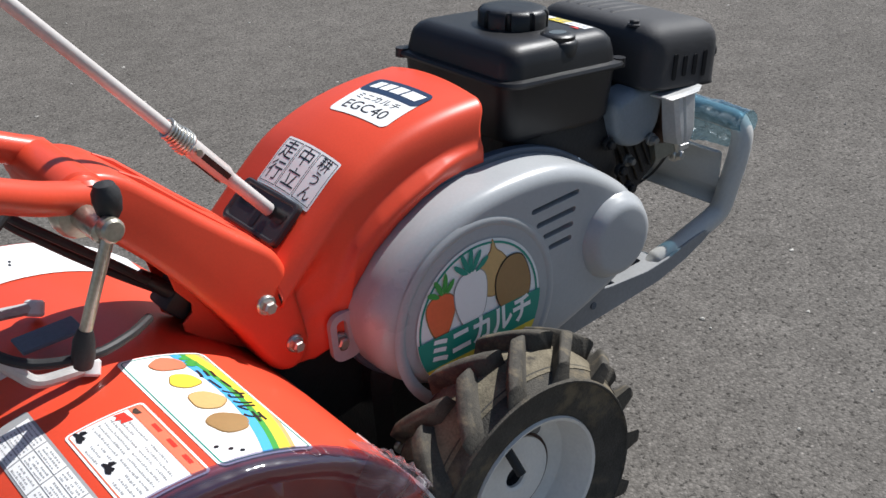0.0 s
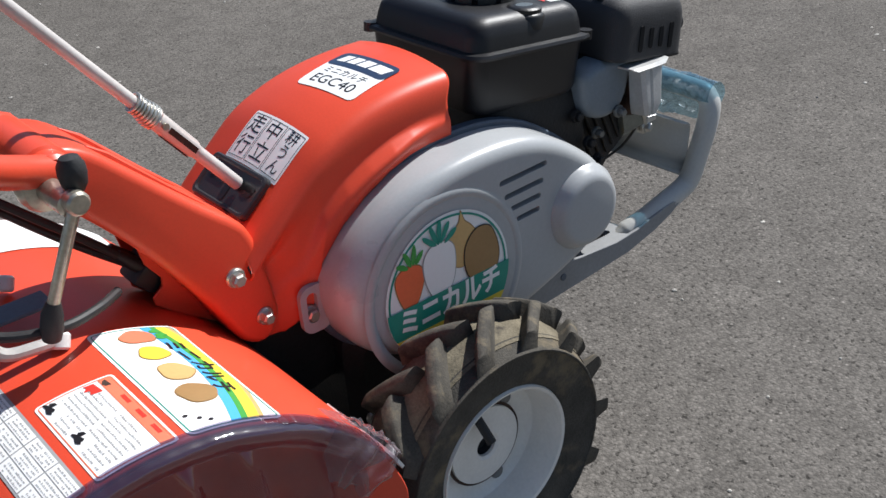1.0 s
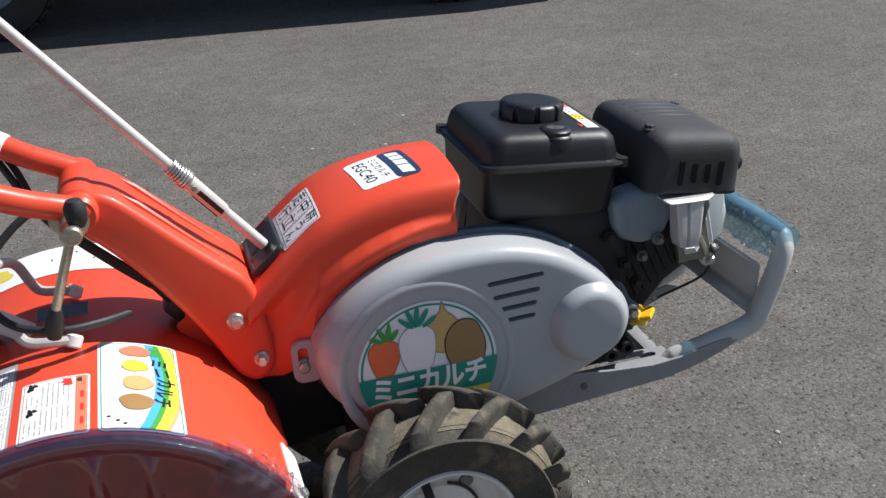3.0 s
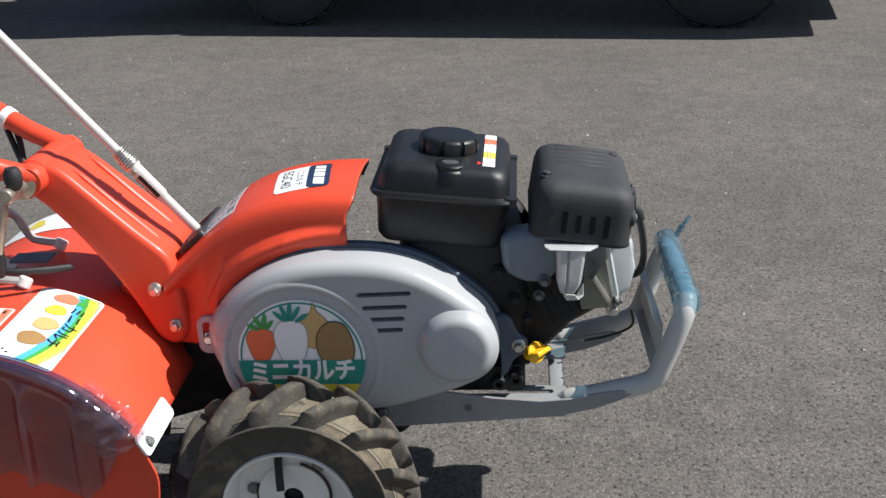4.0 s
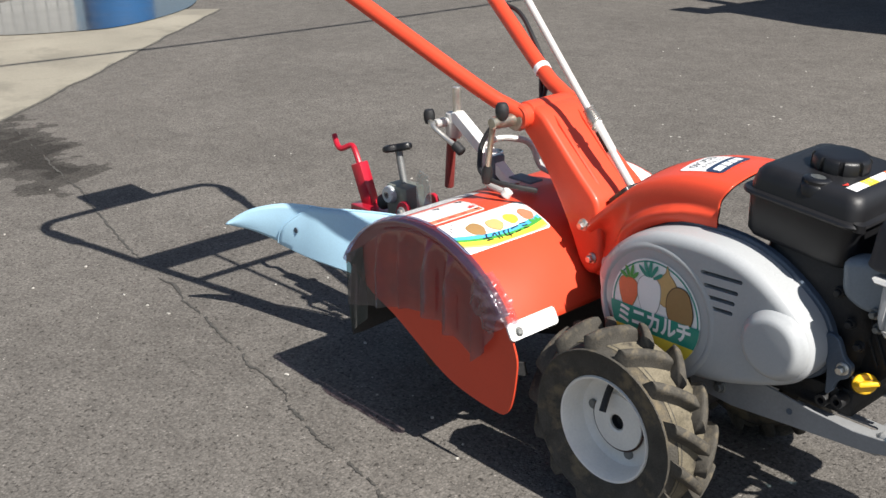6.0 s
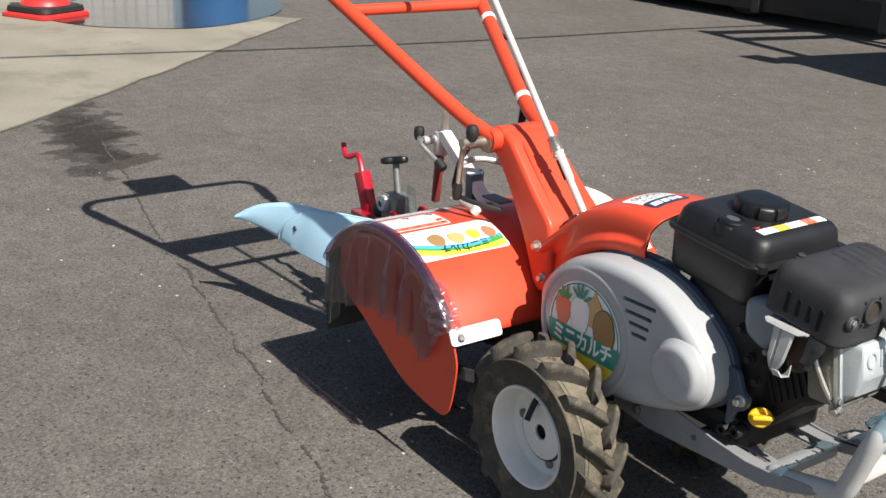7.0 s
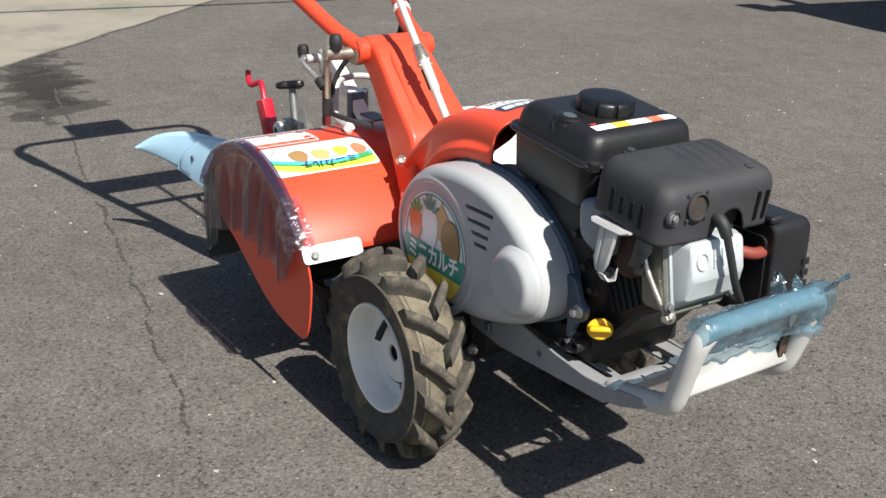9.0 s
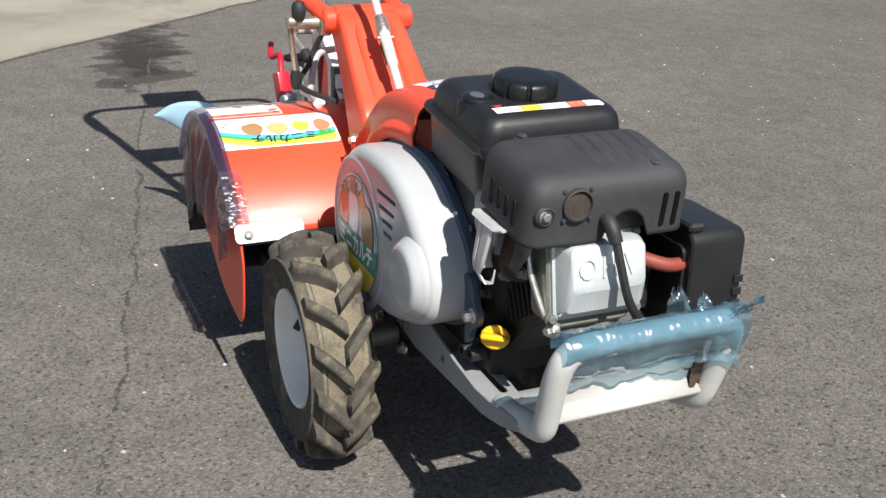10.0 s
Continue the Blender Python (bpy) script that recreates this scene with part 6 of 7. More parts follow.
loft(bm, [[gm @ Vector((x, y, z)) for x, y in rrect(0, 0, a, b, r, 6)] for z, a, b, r in ((0.026, 0.034, 0.010, 0.009), (0.033, 0.034, 0.010, 0.009), (0.035, 0.031, 0.008, 0.0075))])
loft(bm, [[gm @ Vector((r * math.cos(2 * math.pi * k / 28), r * math.sin(2 * math.pi * k / 28), z)) for k in range(28)] for z, r in ((0.018, 0.0225), (0.0300, 0.0222), (0.0325, 0.0205), (0.0335, 0.0188), (0.0375, 0.0186), (0.0392, 0.0165), (0.0398, 0.0130), (0.0400, 0.010))])
part("gauge_cap", bm, CAP, tank, "small winged black gauge cap", 40)
part("gauge_window", patch(B(), oval(0, 0, 0.0105, 0.008, 20), lambda u, v: gm @ Vector((u, v, 0.0402))), mat("gauge_lens", (0.075, 0.08, 0.08), 0.12, var=0.1, bump=0), tank, "grey gauge window")
# warning strip on the tank
def on_tank(h):
    return lambda u, v: TP @ Vector((0.053 + v, u, 0.0366 - 6 * max(0.0, v + 0.002) ** 2 - 12 * max(0.0, abs(u) - 0.060) ** 2 + h))
for u0, u1, ink in ((-0.066, -0.034, PAPER), (-0.034, -0.009, INK_YELLOW), (-0.009, 0.025, PAPER), (0.025, 0.047, INK_ORANGE), (0.047, 0.070, PAPER)):
    part("warning_strip", sheet(B(), u0, u1, -0.0075, 0.0075, on_tank(0.0008), 2, 8), ink, tank)
bm = B()
rg = random.Random(3)
for k in range(13):
    u = -0.063 + k * 0.0101
    sheet(bm, u, u + 0.0055, -0.0035, -0.0015, on_tank(0.0012), 2, 2)
    sheet(bm, u, u + 0.0045, 0.0008, 0.0024, on_tank(0.0012), 2, 2)
part("text_bar", bm, INK_GREY, tank)
part("red_mark", patch(B(), [(-0.064, -0.0140), (-0.050, -0.0140), (-0.057, -0.0085)], on_tank(0.001)), INK_RED, tank)

# muffler cover
MP = Matrix.Translation((0.359, -0.034, 0.488)) @ Matrix.Rotation(radians(8.5), 4, "Y")
MHX, MHY = 0.0605, 0.094


def lower_rim(x, y):
    """The cover's lower edge: high over the plug, low at the sides."""
    if x > 0.02:
        q = (y - 0.018) / 0.026
        return -0.034 + 0.032 * max(0.0, 1 - q * q) ** 0.5 if abs(q) < 1 else -0.034
    return -0.032


def dense_ring(hx, hy, r):
    """A rounded rectangle whose straight sides are cut into even steps."""
    base = rrect(0, 0, hx, hy, r, 7)
    out = []
    n = len(base)
    longest = sorted(range(n), key=lambda i: -(Vector(base[(i + 1) % n]) - Vector(base[i])).length)[:4]
    for i in range(n):
        p, q = Vector(base[i]), Vector(base[(i + 1) % n])
        k = 16 if i in longest else 1
        out += [tuple(p.lerp(q, s / k)) for s in range(k)]
    return out


bm = B()
dense = dense_ring(MHX, MHY, 0.020)
loops = [[MP @ Vector((x * 1.012, y * 1.008, lower_rim(x, y))) for x, y in dense], [MP @ Vector((x, y, lower_rim(x, y) + 0.004)) for x, y in dense]]
for z, e in ((0.006, 0.0005), (0.016, 0.0012), (0.0245, 0.0034), (0.0308, 0.0078), (0.0346, 0.0140), (0.0367, 0.0220), (0.0380, 0.0330)):
    loops.append([MP @ Vector((x, y, max(z, lower_rim(x, y) + 0.006))) for x, y in dense_ring(MHX - e, MHY - e, max(0.005, 0.020 - 0.40 * e))])
loft(bm, loops, (False, True))
muf = part("muffler_cover", bm, MUFFLER, tiller, "matt black pressed muffler cover", 40)
so = muf.modifiers.new("thickness", "SOLIDIFY")
so.thickness, so.offset = 0.002, 0
part("muffler", loft(bm := B(), [[MP @ Vector((x, y, z)) for x, y in rrect(-0.004, -0.006, 0.046, 0.072, 0.02)] for z in (-0.036, 0.018)]) and bm, ENGINE, muf)
for k in range(5):
    y = -0.006 + 0.0175 * k
    part("ridge", tube(B(), [MP @ Vector((x, y, z)) for x, z in ((-0.044, 0.0300), (-0.034, 0.0330), (0.0, 0.0340), (0.030, 0.0325), (0.044, 0.0280))], 0.007, 16, True, [0.003, 0.0068, 0.0070, 0.0068, 0.003]), MUFFLER, muf)
for x, y in ((-0.049, -0.053), (0.040, 0.055)):
    part("cover_screw", bolt(B(), MP @ Vector((x, y, 0.0335)), (0.12, 0, 1), 0.0055, 0.004, 0.002), MUFFLER, muf)
# solid dark plates laid on the cover, their colour standing for shaded openings
def slot_plate(bm, c, ux, uz, w, h, n):
    pts = rrect(0, 0, w, h, w * 0.95, 3)
    loft(bm, [[MP @ (Vector(c) + Vector(ux) * a + Vector(uz) * b + Vector(n) * d) for a, b in pts] for d in (-0.006, 0.0023)])
    return bm
for k in range(4):
    c = (-0.022 + 0.0170 * k, -MHY + 0.0004, -0.008)
    part("slot", slot_plate(B(), c, (1, 0, 0), (0, 0, 1), 0.0031, 0.015 if k in (0, 3) else 0.012, (0, -1, 0)), RECESS, muf)
for y in (0.060, 0.074):
    part("slot", slot_plate(B(), (MHX - 0.0002, y, -0.006), (0, 1, 0), (0, 0, 1), 0.0027, 0.019, (1, 0, 0)), VOID, muf)
bm = B()
e0 = MP @ Vector((MHX, -0.042, 0.011))
for prof, n in (([(0.0172, -0.002), (0.0168, 0.0035), (0.0150, 0.0042), (0.0143, 0.002), (0.0136, -0.001)], 28),):
    lathe(bm, [(r, h) for r, h in prof], n, "x", e0)
part("outlet", bm, MUFFLER, muf, "round exhaust outlet")
part("outlet_mesh", lathe(B(), [(0.0142, 0.0006), (0.0, 0.0012)], 24, "x", e0), SOOT, muf, "rusty outlet gauze")
for a in (45, 135, 225, 315):
    part("rivet", lathe(B(), [(0.0022, 0.0), (0.0022, 0.0015), (0.0, 0.002)], 10, "x", e0 + Vector((0, 0.021 * math.cos(radians(a)), 0.021 * math.sin(radians(a))))), MUFFLER, muf)
s0 = MP @ Vector((MHX - 0.004, -0.076, 0.001))
part("corner_boss", lathe(B(), [(0.0115, -0.004), (0.0110, 0.004), (0.0085, 0.0065), (0.0075, 0.004), (0.0, 0.004)], 20, "x", s0), MUFFLER, muf)
part("corner_screw", bolt(B(), s0 + Vector((0.004, 0, 0)), (1, 0, 0), 0.0045, 0.004, 0.001), ALLOY_DARK, muf)

# crankcase, cylinder fins, head
bm = B()
loft(bm, [[Vector((x, y, z)) for x, y in rrect(0.205, -0.02, hx, hy, 0.03)] for z, hx, hy in ((0.235, 0.060, 0.058), (0.25, 0.070, 0.066), (0.30, 0.080, 0.072), (0.36, 0.090, 0.080), (0.42, 0.08, 0.08), (0.445, 0.075, 0.075))])
case = part("crankcase", bm, ENGINE, tiller, "dark dusty engine crankcase")
for x, z in ((0.275, 0.372), (0.255, 0.41), (0.29, 0.345)):
    part("case_bolt", bolt(B(), (x, -0.105, z), (0, -1, 0), 0.0052), ENGINE, case)
for k in range(7):
    x = 0.296 + 0.0115 * k
    q = Matrix.Translation((x - 0.008, -0.03, 0.348 + 0.004 * k)) @ Matrix.Rotation(radians(-24), 4, "Y")
    bm = B()
    box(bm, (-0.0016, -0.052, -0.040 + 0.003 * k), (0.0016, 0.070, 0.056), 0.0008, 1, q)
    part("cooling_fin", bm, ENGINE, case, "dusty cooling fin")
bm = B()
prism(bm, [(0.262, 0.250), (0.296, 0.268), (0.345, 0.322), (0.378, 0.342), (0.378, 0.405), (0.268, 0.415)], -0.078, 0.050, 0.006)
part("cylinder", bm, ENGINE, case)
bm = B()
HPM = Matrix.Translation((0.394, -0.035, 0.409)) @ Matrix.Rotation(radians(-10), 4, "Y")
loft(bm, [[HPM @ Vector((z, y, x)) for x, y in rrect(-0.010, -0.004, hx, hy, 0.014)] for z, hx, hy in ((-0.045, 0.050, 0.048), (-0.004, 0.053, 0.0505), (-0.001, 0.050, 0.0485))])
head = part("cylinder_head", bm, HEAD, tiller, "dull grey cylinder head")
bm = B()
loft(bm, [[HPM @ Vector((z, y, x)) for x, y in rrect(zc, 0, hx, hy, 0.009)] for z, zc, hx, hy in ((-0.001, -0.008, 0.044, 0.051), (0.003, -0.008, 0.044, 0.051), (0.005, -0.008, 0.041, 0.0485), (0.019, -0.005, 0.037, 0.0465), (0.0295, 0.004, 0.0245, 0.0435), (0.031, 0.004, 0.0225, 0.0415))])
part("valve_cover", bm, ALLOY, head, "bright cast valve cover with raised letters")
bm = B()
for ch, u in (("O", -0.024), ("H", 0.0), ("V", 0.024)):
    first = len(bm.verts)
    lettering(bm, ch, 0.033, lambda a, b: HPM @ Vector((0.0332, u * 1.06 + a * 0.85, 0.005 + b)))
geo = bmesh.ops.extrude_face_region(bm, geom=bm.faces[:])
bmesh.ops.translate(bm, vec=HPM.to_3x3() @ Vector((-0.005, 0, 0)), verts=[v for v in geo["geom"] if isinstance(v, bmesh.types.BMVert)])
part("letters", bm, ALLOY, head, "raised cast letters")
for y, z in ((-0.053, -0.050), (0.048, -0.050), (-0.053, 0.032), (0.048, 0.032)):
    part("head_bolt", bolt(B(), HPM @ Vector((0.0, y, z)), HPM.to_3x3() @ Vector((1, 0, 0)), 0.0048, 0.004), ALLOY_DARK, head)
# plug cap and lead
part("plug_boot", tube(B(), smooth_path([(0.394, -0.034, 0.464), (0.416, -0.040, 0.470), (0.429, -0.040, 0.464), (0.435, -0.037, 0.450)], 4), 0.011, 14, True, [0.007 if i == 0 else 0.0095 - 0.0002 * i for i in range(13)]), RUBBER_BLACK, tiller, "black spark plug boot")
part("plug_lead", tube(B(), smooth_path([(0.434, -0.037, 0.453), (0.440, -0.032, 0.425), (0.443, -0.022, 0.390), (0.438, -0.004, 0.362), (0.420, 0.012, 0.350), (0.400, 0.020, 0.348)], 6), 0.0048, 10), RUBBER_BLACK, tiller, "black plug lead")
part("heat_hose", tube(B(), smooth_path([(0.372, 0.010, 0.412), (0.392, 0.026, 0.408), (0.403, 0.052, 0.401), (0.396, 0.084, 0.398)], 5), 0.0078, 12), HOSE, tiller, "red-brown hose")
# air cleaner box
bm = B()
loft(bm, [[Vector((x, y, z)) for x, z in rrect(0.355, 0.370, hx, hz, 0.014)] for y, hx, hz in ((0.070, 0.060, 0.066), (0.072, 0.062, 0.068), (0.125, 0.062, 0.068), (0.140, 0.058, 0.064), (0.148, 0.046, 0.052))])
air = part("air_cleaner", bm, BLACK, tiller, "black box-shaped air cleaner")
part("recess", prism(B(), rrect(0.355, 0.365, 0.052, 0.055, 0.01), 0.066, 0.0705), INK, air)
part("top_clip", box(B(), (0.335, 0.068, 0.437), (0.412, 0.088, 0.447), 0.003, 1), BLACK, air)
for z in (0.33, 0.345, 0.36, 0.375):
    part("vent", box(B(), (0.4165, 0.128, z), (0.4185, 0.140, z + 0.009), 0.0006, 1), INK, air)
part("recoil_housing", lathe(B(), [(0.085, 0.075), (0.09, 0.085), (0.085, 0.12), (0.06, 0.13), (0.0, 0.132)], 36, "y", (0.215, 0, 0.37)), BLACK, tiller, "black recoil starter housing")
# shroud, exhaust stay and bracket under the muffler
bm = B()
round_plate(bm, [(p.x, p.y) for p in smooth_path([(0.262, 0.458, 0), (0.259, 0.435, 0), (0.262, 0.415, 0), (0.274, 0.403, 0), (0.296, 0.396, 0), (0.320, 0.402, 0), (0.334, 0.425, 0), (0.336, 0.458, 0), (0.300, 0.466, 0)], 4, True)], -0.116, -0.075, 0.012)
part("shroud", bm, mat("blue_grey_shroud", (0.17, 0.20, 0.23), 0.40, var=0.1), tiller, "blue-grey sheet metal shroud")
def strip(bm, rows, thick):
    """A bent sheet given by rows of points, with thickness by its own offset faces."""
    loft(bm, rows, (False, False), closed=False)
    bmesh.ops.recalc_face_normals(bm, faces=bm.faces[:])
    bmesh.ops.solidify(bm, geom=bm.faces[:], thickness=thick)
    return bm


# the stay: a folded sheet, its top flange under the cover, its face leaning out to the foot
st = part("muffler_stay", strip(B(), [[(0.312, -0.100, 0.455), (0.345, -0.100, 0.4545), (0.378, -0.100, 0.454)], [(0.312, -0.138, 0.456), (0.345, -0.139, 0.455), (0.376, -0.136, 0.4535)], [(0.318, -0.1425, 0.453), (0.345, -0.1425, 0.4515), (0.366, -0.1405, 0.450)]], 0.0022), STAY, tiller, "pale zinc folded muffler stay")
bm = B()
rows = []
for k in range(9):
    q = k / 8
    y, z = -0.1400 - 0.008 * q + 0.010 * max(0, q - 0.8), 0.452 - 0.056 * q
    x0, x1 = 0.326 + 0.004 * max(0, q - 0.8) * 5, 0.362 - 0.009 * q - 0.006 * max(0, q - 0.8) * 5
    groove = x0 + (x1 - x0) * 0.42
    rows.append([(x0, y + 0.020 + 0.004 * q, z - 0.002), (x0 + 0.001, y + 0.004, z), (x0 + 0.005, y, z), (groove - 0.0025, y, z), (groove, y + 0.0030, z), (groove + 0.0025, y, z), (x1 - 0.003, y, z), (x1, y + 0.002, z)])
part("stay_leg", strip(bm, rows, 0.002), STAY, st)
part("stay_hook", strip(B(), [[(0.334, -0.141, 0.394), (0.348, -0.142, 0.394)], [(0.338, -0.138, 0.386), (0.352, -0.139, 0.387)], [(0.346, -0.134, 0.384), (0.358, -0.135, 0.390)], [(0.352, -0.132, 0.392), (0.358, -0.133, 0.404)]], 0.0018), STAY, st)
part("stay_guard", strip(B(), [[(0.352, -0.108, 0.444), (0.384, -0.104, 0.444)], [(0.350, -0.114, 0.425), (0.386, -0.108, 0.428)], [(0.352, -0.119, 0.408), (0.372, -0.116, 0.402)]], 0.0018), ALLOY_DARK, st)
part("exhaust_port", tube(B(), smooth_path([(0.345, -0.075, 0.392), (0.348, -0.105, 0.395), (0.350, -0.110, 0.415), (0.35, -0.10, 0.45)], 4), 0.012, 14), RUST, tiller, "rusty exhaust pipe")
for p in ((0.312, -0.118, 0.402), (0.360, -0.098, 0.396), (0.305, -0.09, 0.37)):
    part("flange_bolt", bolt(B(), p, (0, -1, 0), 0.0050, 0.007, 0.003), ALLOY_DARK, tiller)
lk = part("link", tube(B(), smooth_path([(0.360, -0.096, 0.432), (0.366, -0.097, 0.412), (0.376, -0.096, 0.392), (0.392, -0.090, 0.362), (0.398, -0.084, 0.350)], 5), 0.0034, 8), ZINC, tiller, "zinc link rod with an eye")
part("link_eye", lathe(B(), [(0.0045, -0.0845), (0.0090, -0.0845), (0.0095, -0.081), (0.0090, -0.078), (0.0045, -0.078)], 20, "y", (0.399, 0, 0.345)), ZINC, lk)
part("link_bolt", bolt(B(), (0.399, -0.082, 0.345), (0.3, -1, 0), 0.0056, 0.007), ZINC, lk)
part("throttle_wire", tube(B(), smooth_path([(0.425, -0.05, 0.33), (0.43, -0.02, 0.29), (0.40, 0.0, 0.265), (0.36, -0.01, 0.262)], 5), 0.0018, 6), RUBBER_BLACK, tiller)
# oil dipstick
dm = Matrix.Translation((0.297, -0.097, 0.291)) @ Vector((0.74, -0.55, 0.38)).to_track_quat("Z", "Y").to_matrix().to_4x4()
bm = B()
loft(bm, [[dm @ Vector((x, y, z)) for x, y in oval(0, 0, ra, rb, 28)] for z, ra, rb in ((-0.010, 0.009, 0.009), (0.0, 0.010, 0.010), (0.001, 0.0150, 0.0120), (0.003, 0.0168, 0.0138), (0.006, 0.0168, 0.0138), (0.0075, 0.0150, 0.0120))])
dip = part("oil_dipstick", bm, YELLOW, tiller, "yellow plastic oil dipstick cap")
bm = B()
loft(bm, [[dm @ Vector((x, y, z)) for x, y in rrect(0, 0, ra, rb, rb * 0.9, 4)] for z, ra, rb in ((0.006, 0.0165, 0.0050), (0.014, 0.0160, 0.0040), (0.0195, 0.0140, 0.0030), (0.0205, 0.0110, 0.0018))])
part("wing_grip", bm, YELLOW, dip)
part("oil_neck", rod(B(), dm @ Vector((0, 0, -0.012)), dm @ Vector((0, 0, -0.05)), 0.014), ENGINE, tiller)
part("engine_base", box(B(), (0.07, -0.0975, 0.2335), (0.286, 0.056, 0.275), 0.006), ENGINE, tiller)
for y in (-0.072, 0.016):
    part("engine_foot", box(B(), (0.262, y - 0.013, 0.2335), (0.284, y + 0.013, 0.247), 0.003), ENGINE, tiller)
part("lower_ribs", box(B(), (0.215, -0.106, 0.256), (0.270, -0.086, 0.276), 0.003), ENGINE, tiller)

# chassis rails and bumper
def slotted_plate(y, s):
    """Level flange with a round-ended slot, open towards the engine."""
    bm = B()
    mid = y + s * 0.026
    end = [(0.318 + 0.005 * math.cos(a), mid + s * 0.005 * math.sin(a)) for a in [radians(-90 + 22.5 * k) for k in range(9)]]
    outline = [(0.21, y), (0.345, y), (0.341, y + s * 0.040), (0.262, y + s * 0.044), (0.262, mid + s * 0.005)] + end[::-1] + [(0.262, mid - s * 0.005), (0.21, mid - s * 0.005)]
    loft(bm, [[Vector((x, v, z)) for x, v in outline] for z in (0.2295, 0.2325)])
    return bm


for s in (-1, 1):
    y = YC + s * 0.083
    bm = B()
    prism(bm, [(0.03, 0.262), (0.05, 0.205), (0.12, 0.198), (0.326, 0.212), (0.375, 0.2235), (0.408, 0.236), (0.424, 0.246), (0.410, 0.251), (0.375, 0.245), (0.345, 0.238), (0.305, 0.235), (0.245, 0.240), (0.177, 0.250), (0.12, 0.262)], y - 0.002, y + 0.002, 0.0008)
    rail = part("chassis_rail", bm, CHASSIS, tiller, "grey steel chassis rail")
    part("rail_flange", slotted_plate(y - s * 0.0022, -s), CHASSIS, rail, "slotted engine mount flange")
    part("rail_hole", lathe(B(), [(0.0045, y + s * 0.0022), (0.0045, y + s * 0.003), (0.0, y + s * 0.003)], 14, "y", (0.212, 0, 0.226)), GREY_DARK, rail)
    part("rail_bolt", bolt(B(), (0.10, y + s * 0.002, 0.222), (0, s, 0), 0.007), ALLOY_DARK, rail)
part("tie_bar", box(B(), (0.318, YC - 0.080, 0.208), (0.338, YC + 0.080, 0.229), 0.003), CHASSIS, tiller)
RB = [(0.322, -0.1035, 0.2215), (0.338, -0.106, 0.2265), (0.352, -0.1085, 0.2315), (0.372, -0.111, 0.2365), (0.40, -0.111, 0.243), (0.438, -0.113, 0.254), (0.453, -0.115, 0.266), (0.464, -0.117, 0.295), (0.476, -0.119, 0.330), (0.484, -0.117, 0.353), (0.487, -0.110, 0.364), (0.488, -0.096, 0.369)]
LB = [(x - 0.004, -0.036 - y, z) for x, y, z in RB]
bend = smooth_path(RB + [(0.487, -0.018, 0.371)] + LB[::-1], 5)
# the tube's ends are pressed narrow where they meet the rails
bumper = part("bumper", tube(B(), bend, 0.0135, 16, True, [0.0135 - 0.0075 * max(0, 1 - min(k, len(bend) - 1 - k) / 6) for k in range(len(bend))]), BUMPER_GREY, tiller, "grey tubular front bumper")
bm = B()
loft(bm, [[Vector((x - (0.004 if s > 0 else 0), -0.018 + s * 0.088, z)) for s in (-1, 1)] for x, z in ((0.448, 0.268), (0.457, 0.2695), (0.4625, 0.2725), (0.4640, 0.276), (0.4570, 0.288), (0.4555, 0.291), (0.4575, 0.310), (0.4595, 0.333), (0.4560, 0.337), (0.449, 0.338))], (False, False), closed=False)
plate = part("bumper_plate", bm, BUMPER_GREY, tiller, "pale grey bumper plate with folded edge", 30)
so = plate.modifiers.new("thickness", "SOLIDIFY")
so.thickness, so.offset = 0.0025, 0
part("rust_mark", patch(B(), oval(0.064, 0.300, 0.010, 0.022, 20, 0, 0.3, 3), lambda u, v: Vector((0.4590, u, v))), RUST, plate, "rust at the weld")
# thin blue film left over the bar: tight over its top, hanging loose in front and behind
rg = random.Random(5)


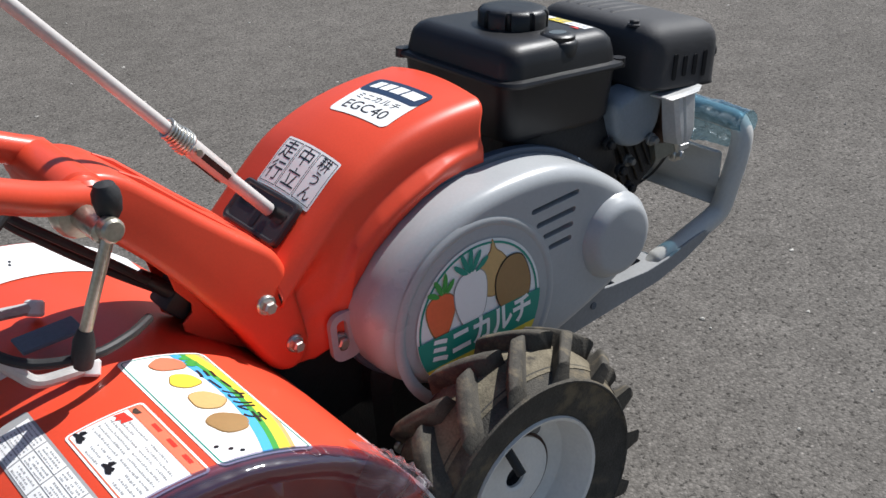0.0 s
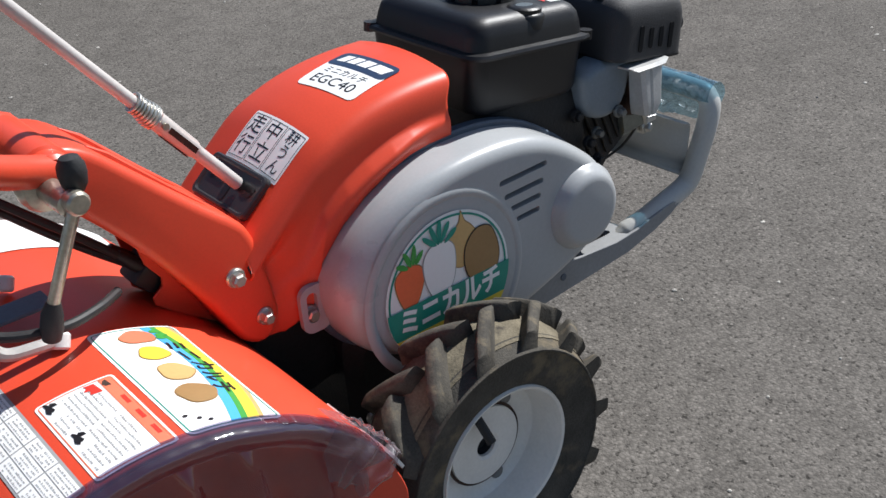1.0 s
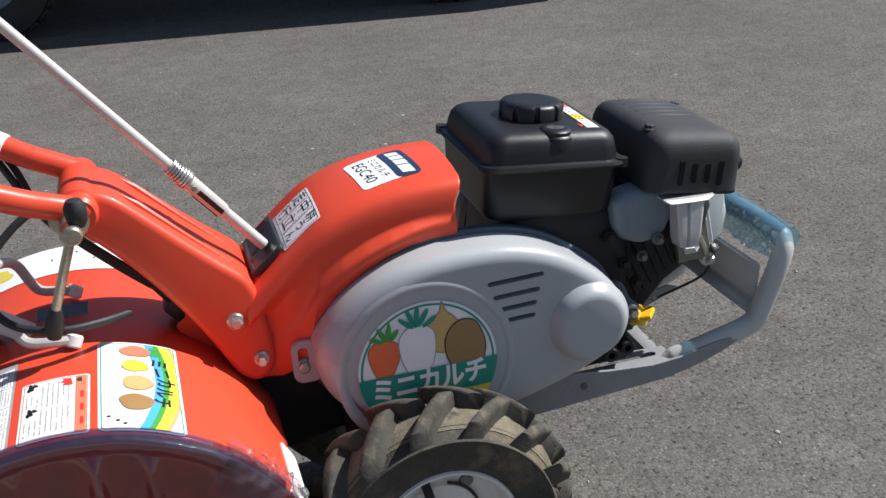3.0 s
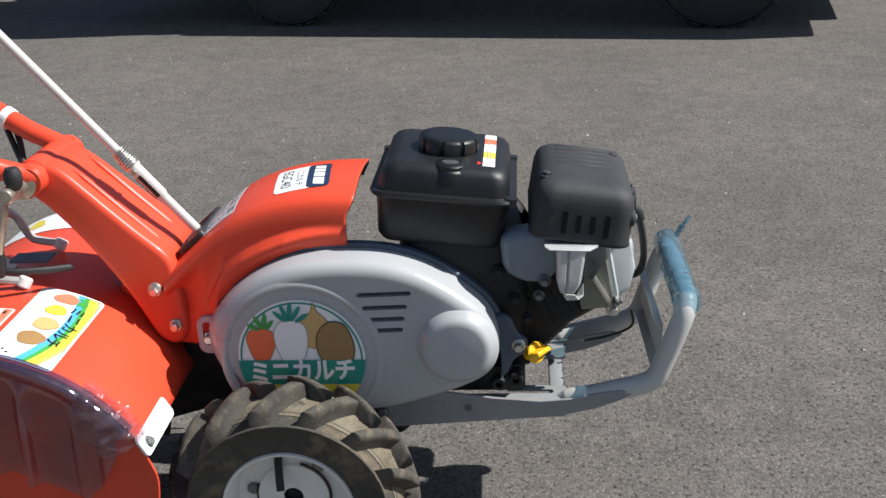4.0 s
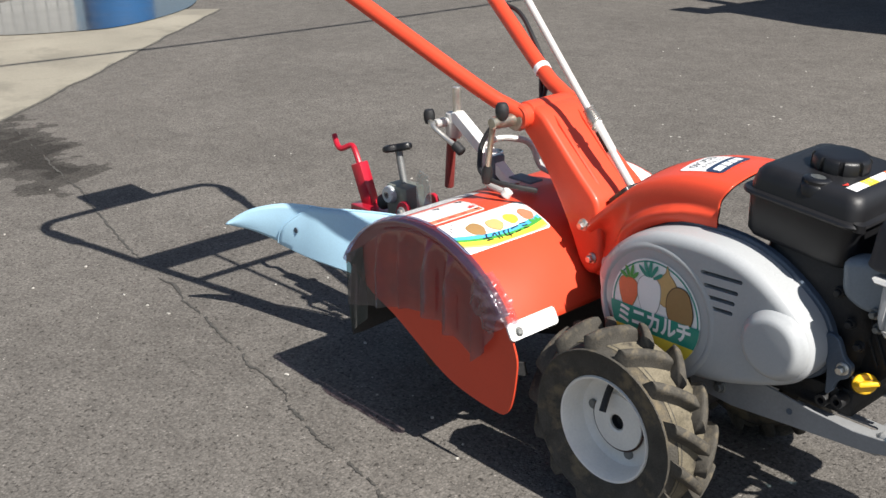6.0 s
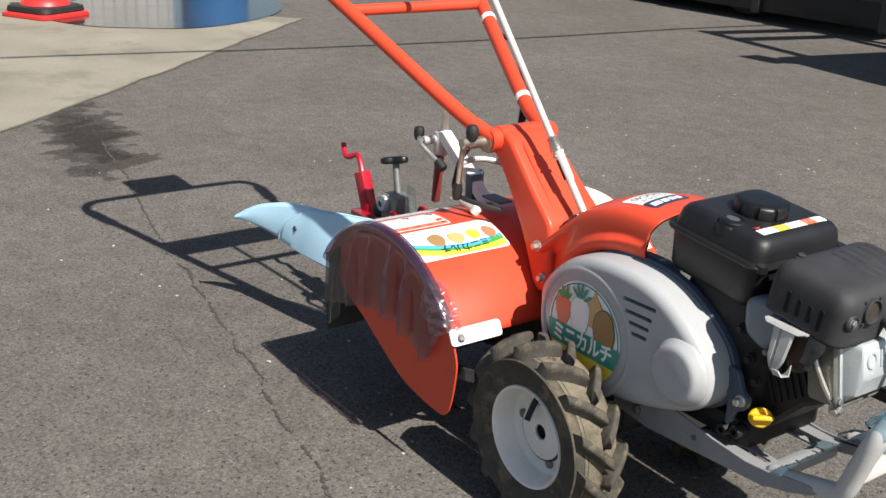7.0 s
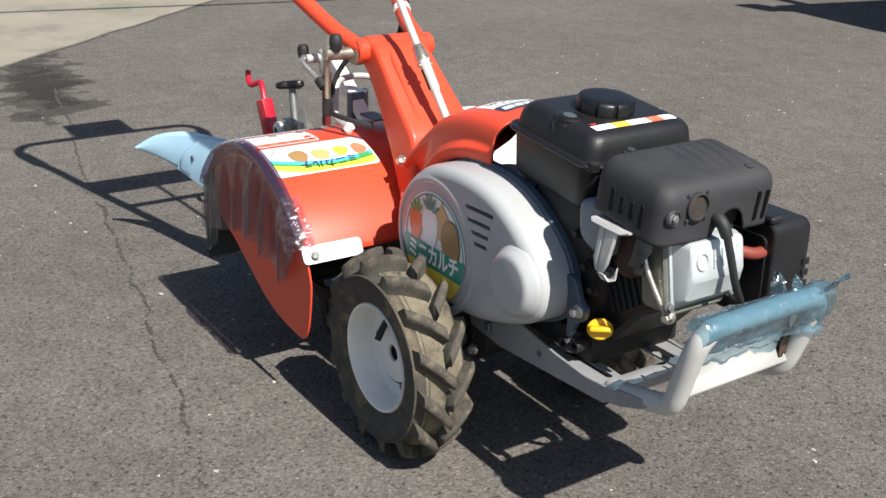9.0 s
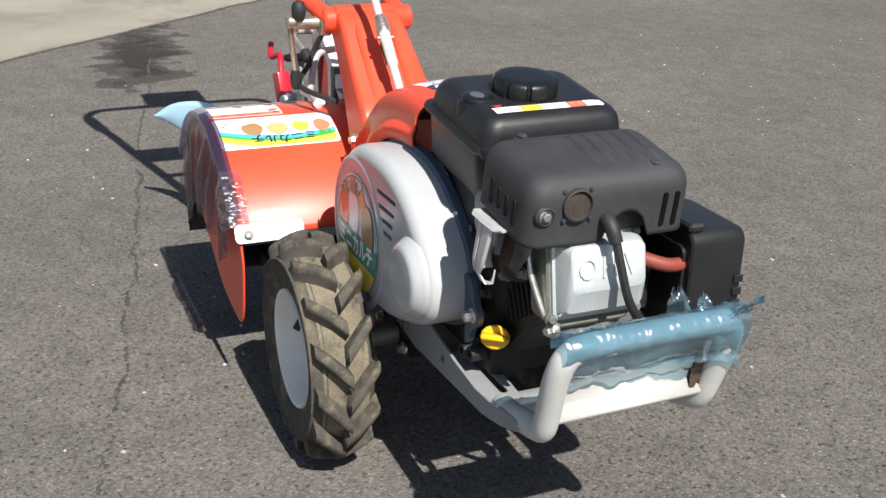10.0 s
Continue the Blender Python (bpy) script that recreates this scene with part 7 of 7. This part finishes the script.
def film_sheet(y0, y1, n, front, seed, top=0.0152):
    """front(q) gives how far the film hangs below the bar at q along it."""
    bm = B()
    rows = []
    for k in range(n + 1):
        q = k / n
        y = y0 + (y1 - y0) * q
        crumple = lambda s, f: noise.noise(Vector((k * f, s, seed)))
        row = []
        for j in range(26):
            s = j / 25
            if s < 0.42:
                a = radians(200 - 200 * s / 0.42)
                r = top + 0.0010 + 0.0042 * abs(crumple(j * 0.75, 0.07)) + 0.0016 * abs(crumple(j * 0.9, 0.35))
                row.append(Vector((0.4865 + r * math.cos(a), y, 0.3705 + r * math.sin(a))))
            else:
                e = (s - 0.42) / 0.58
                fold = 0.006 * crumple(1.0 + e * 0.8, 0.16) + 0.002 * crumple(4.0 + e * 3, 0.3)
                ridge = 0.0045 * math.sin(e * 9 + 5 * q + 1.5 * crumple(9, 0.1)) * e
                row.append(Vector((0.5045 - 0.020 * e + fold * min(1, e * 1.5) + ridge, y + 0.003 * crumple(6 + e, 0.3) * e, 0.3705 - front(q) * e + 0.0015 * crumple(3 + e * 2, 0.25))))
        rows.append(row)
    loft(bm, rows, (False, False), closed=False)
    return bm


def hang(q):
    return 0.034 + 0.007 * math.sin(q * 2.6) + 0.014 * max(0.0, (q - 0.72) / 0.28) ** 1.5 + 0.006 * noise.noise(Vector((q * 9, 1, 1)))


film = part("protective_film", film_sheet(-0.124, 0.088, 84, hang, 3.0), FILM_BLUE, bumper, "crumpled thin blue film over the bar", 55)
for seed, cy, w, h, dx in ((1, 0.020, 0.030, 0.034, -0.014), (2, 0.074, 0.022, 0.032, 0.010), (4, 0.050, 0.022, 0.020, -0.010)):
    bm = B()
    rows = []
    for j in range(9):
        e = j / 8
        half = w * (1 - 0.55 * e) * (1 + 0.25 * noise.noise(Vector((j * 0.9, seed, 0))))
        rows.append([Vector((0.4865 + dx + 0.006 * noise.noise(Vector((k * 0.5, j * 0.4, seed))) + (0.020 if dx > 0 else -0.004) * e, cy + 0.010 * e * (1 if dx > 0 else -0.3) - half / 2 + half * k / 10, 0.380 + h * e * (1 - 0.35 * abs(math.sin(k * 0.9 + seed)) * e))) for k in range(11)])
    loft(bm, rows, (False, False), closed=False)
    part("film_tip", bm, FILM_BLUE, film, "upright torn film tip", 55)
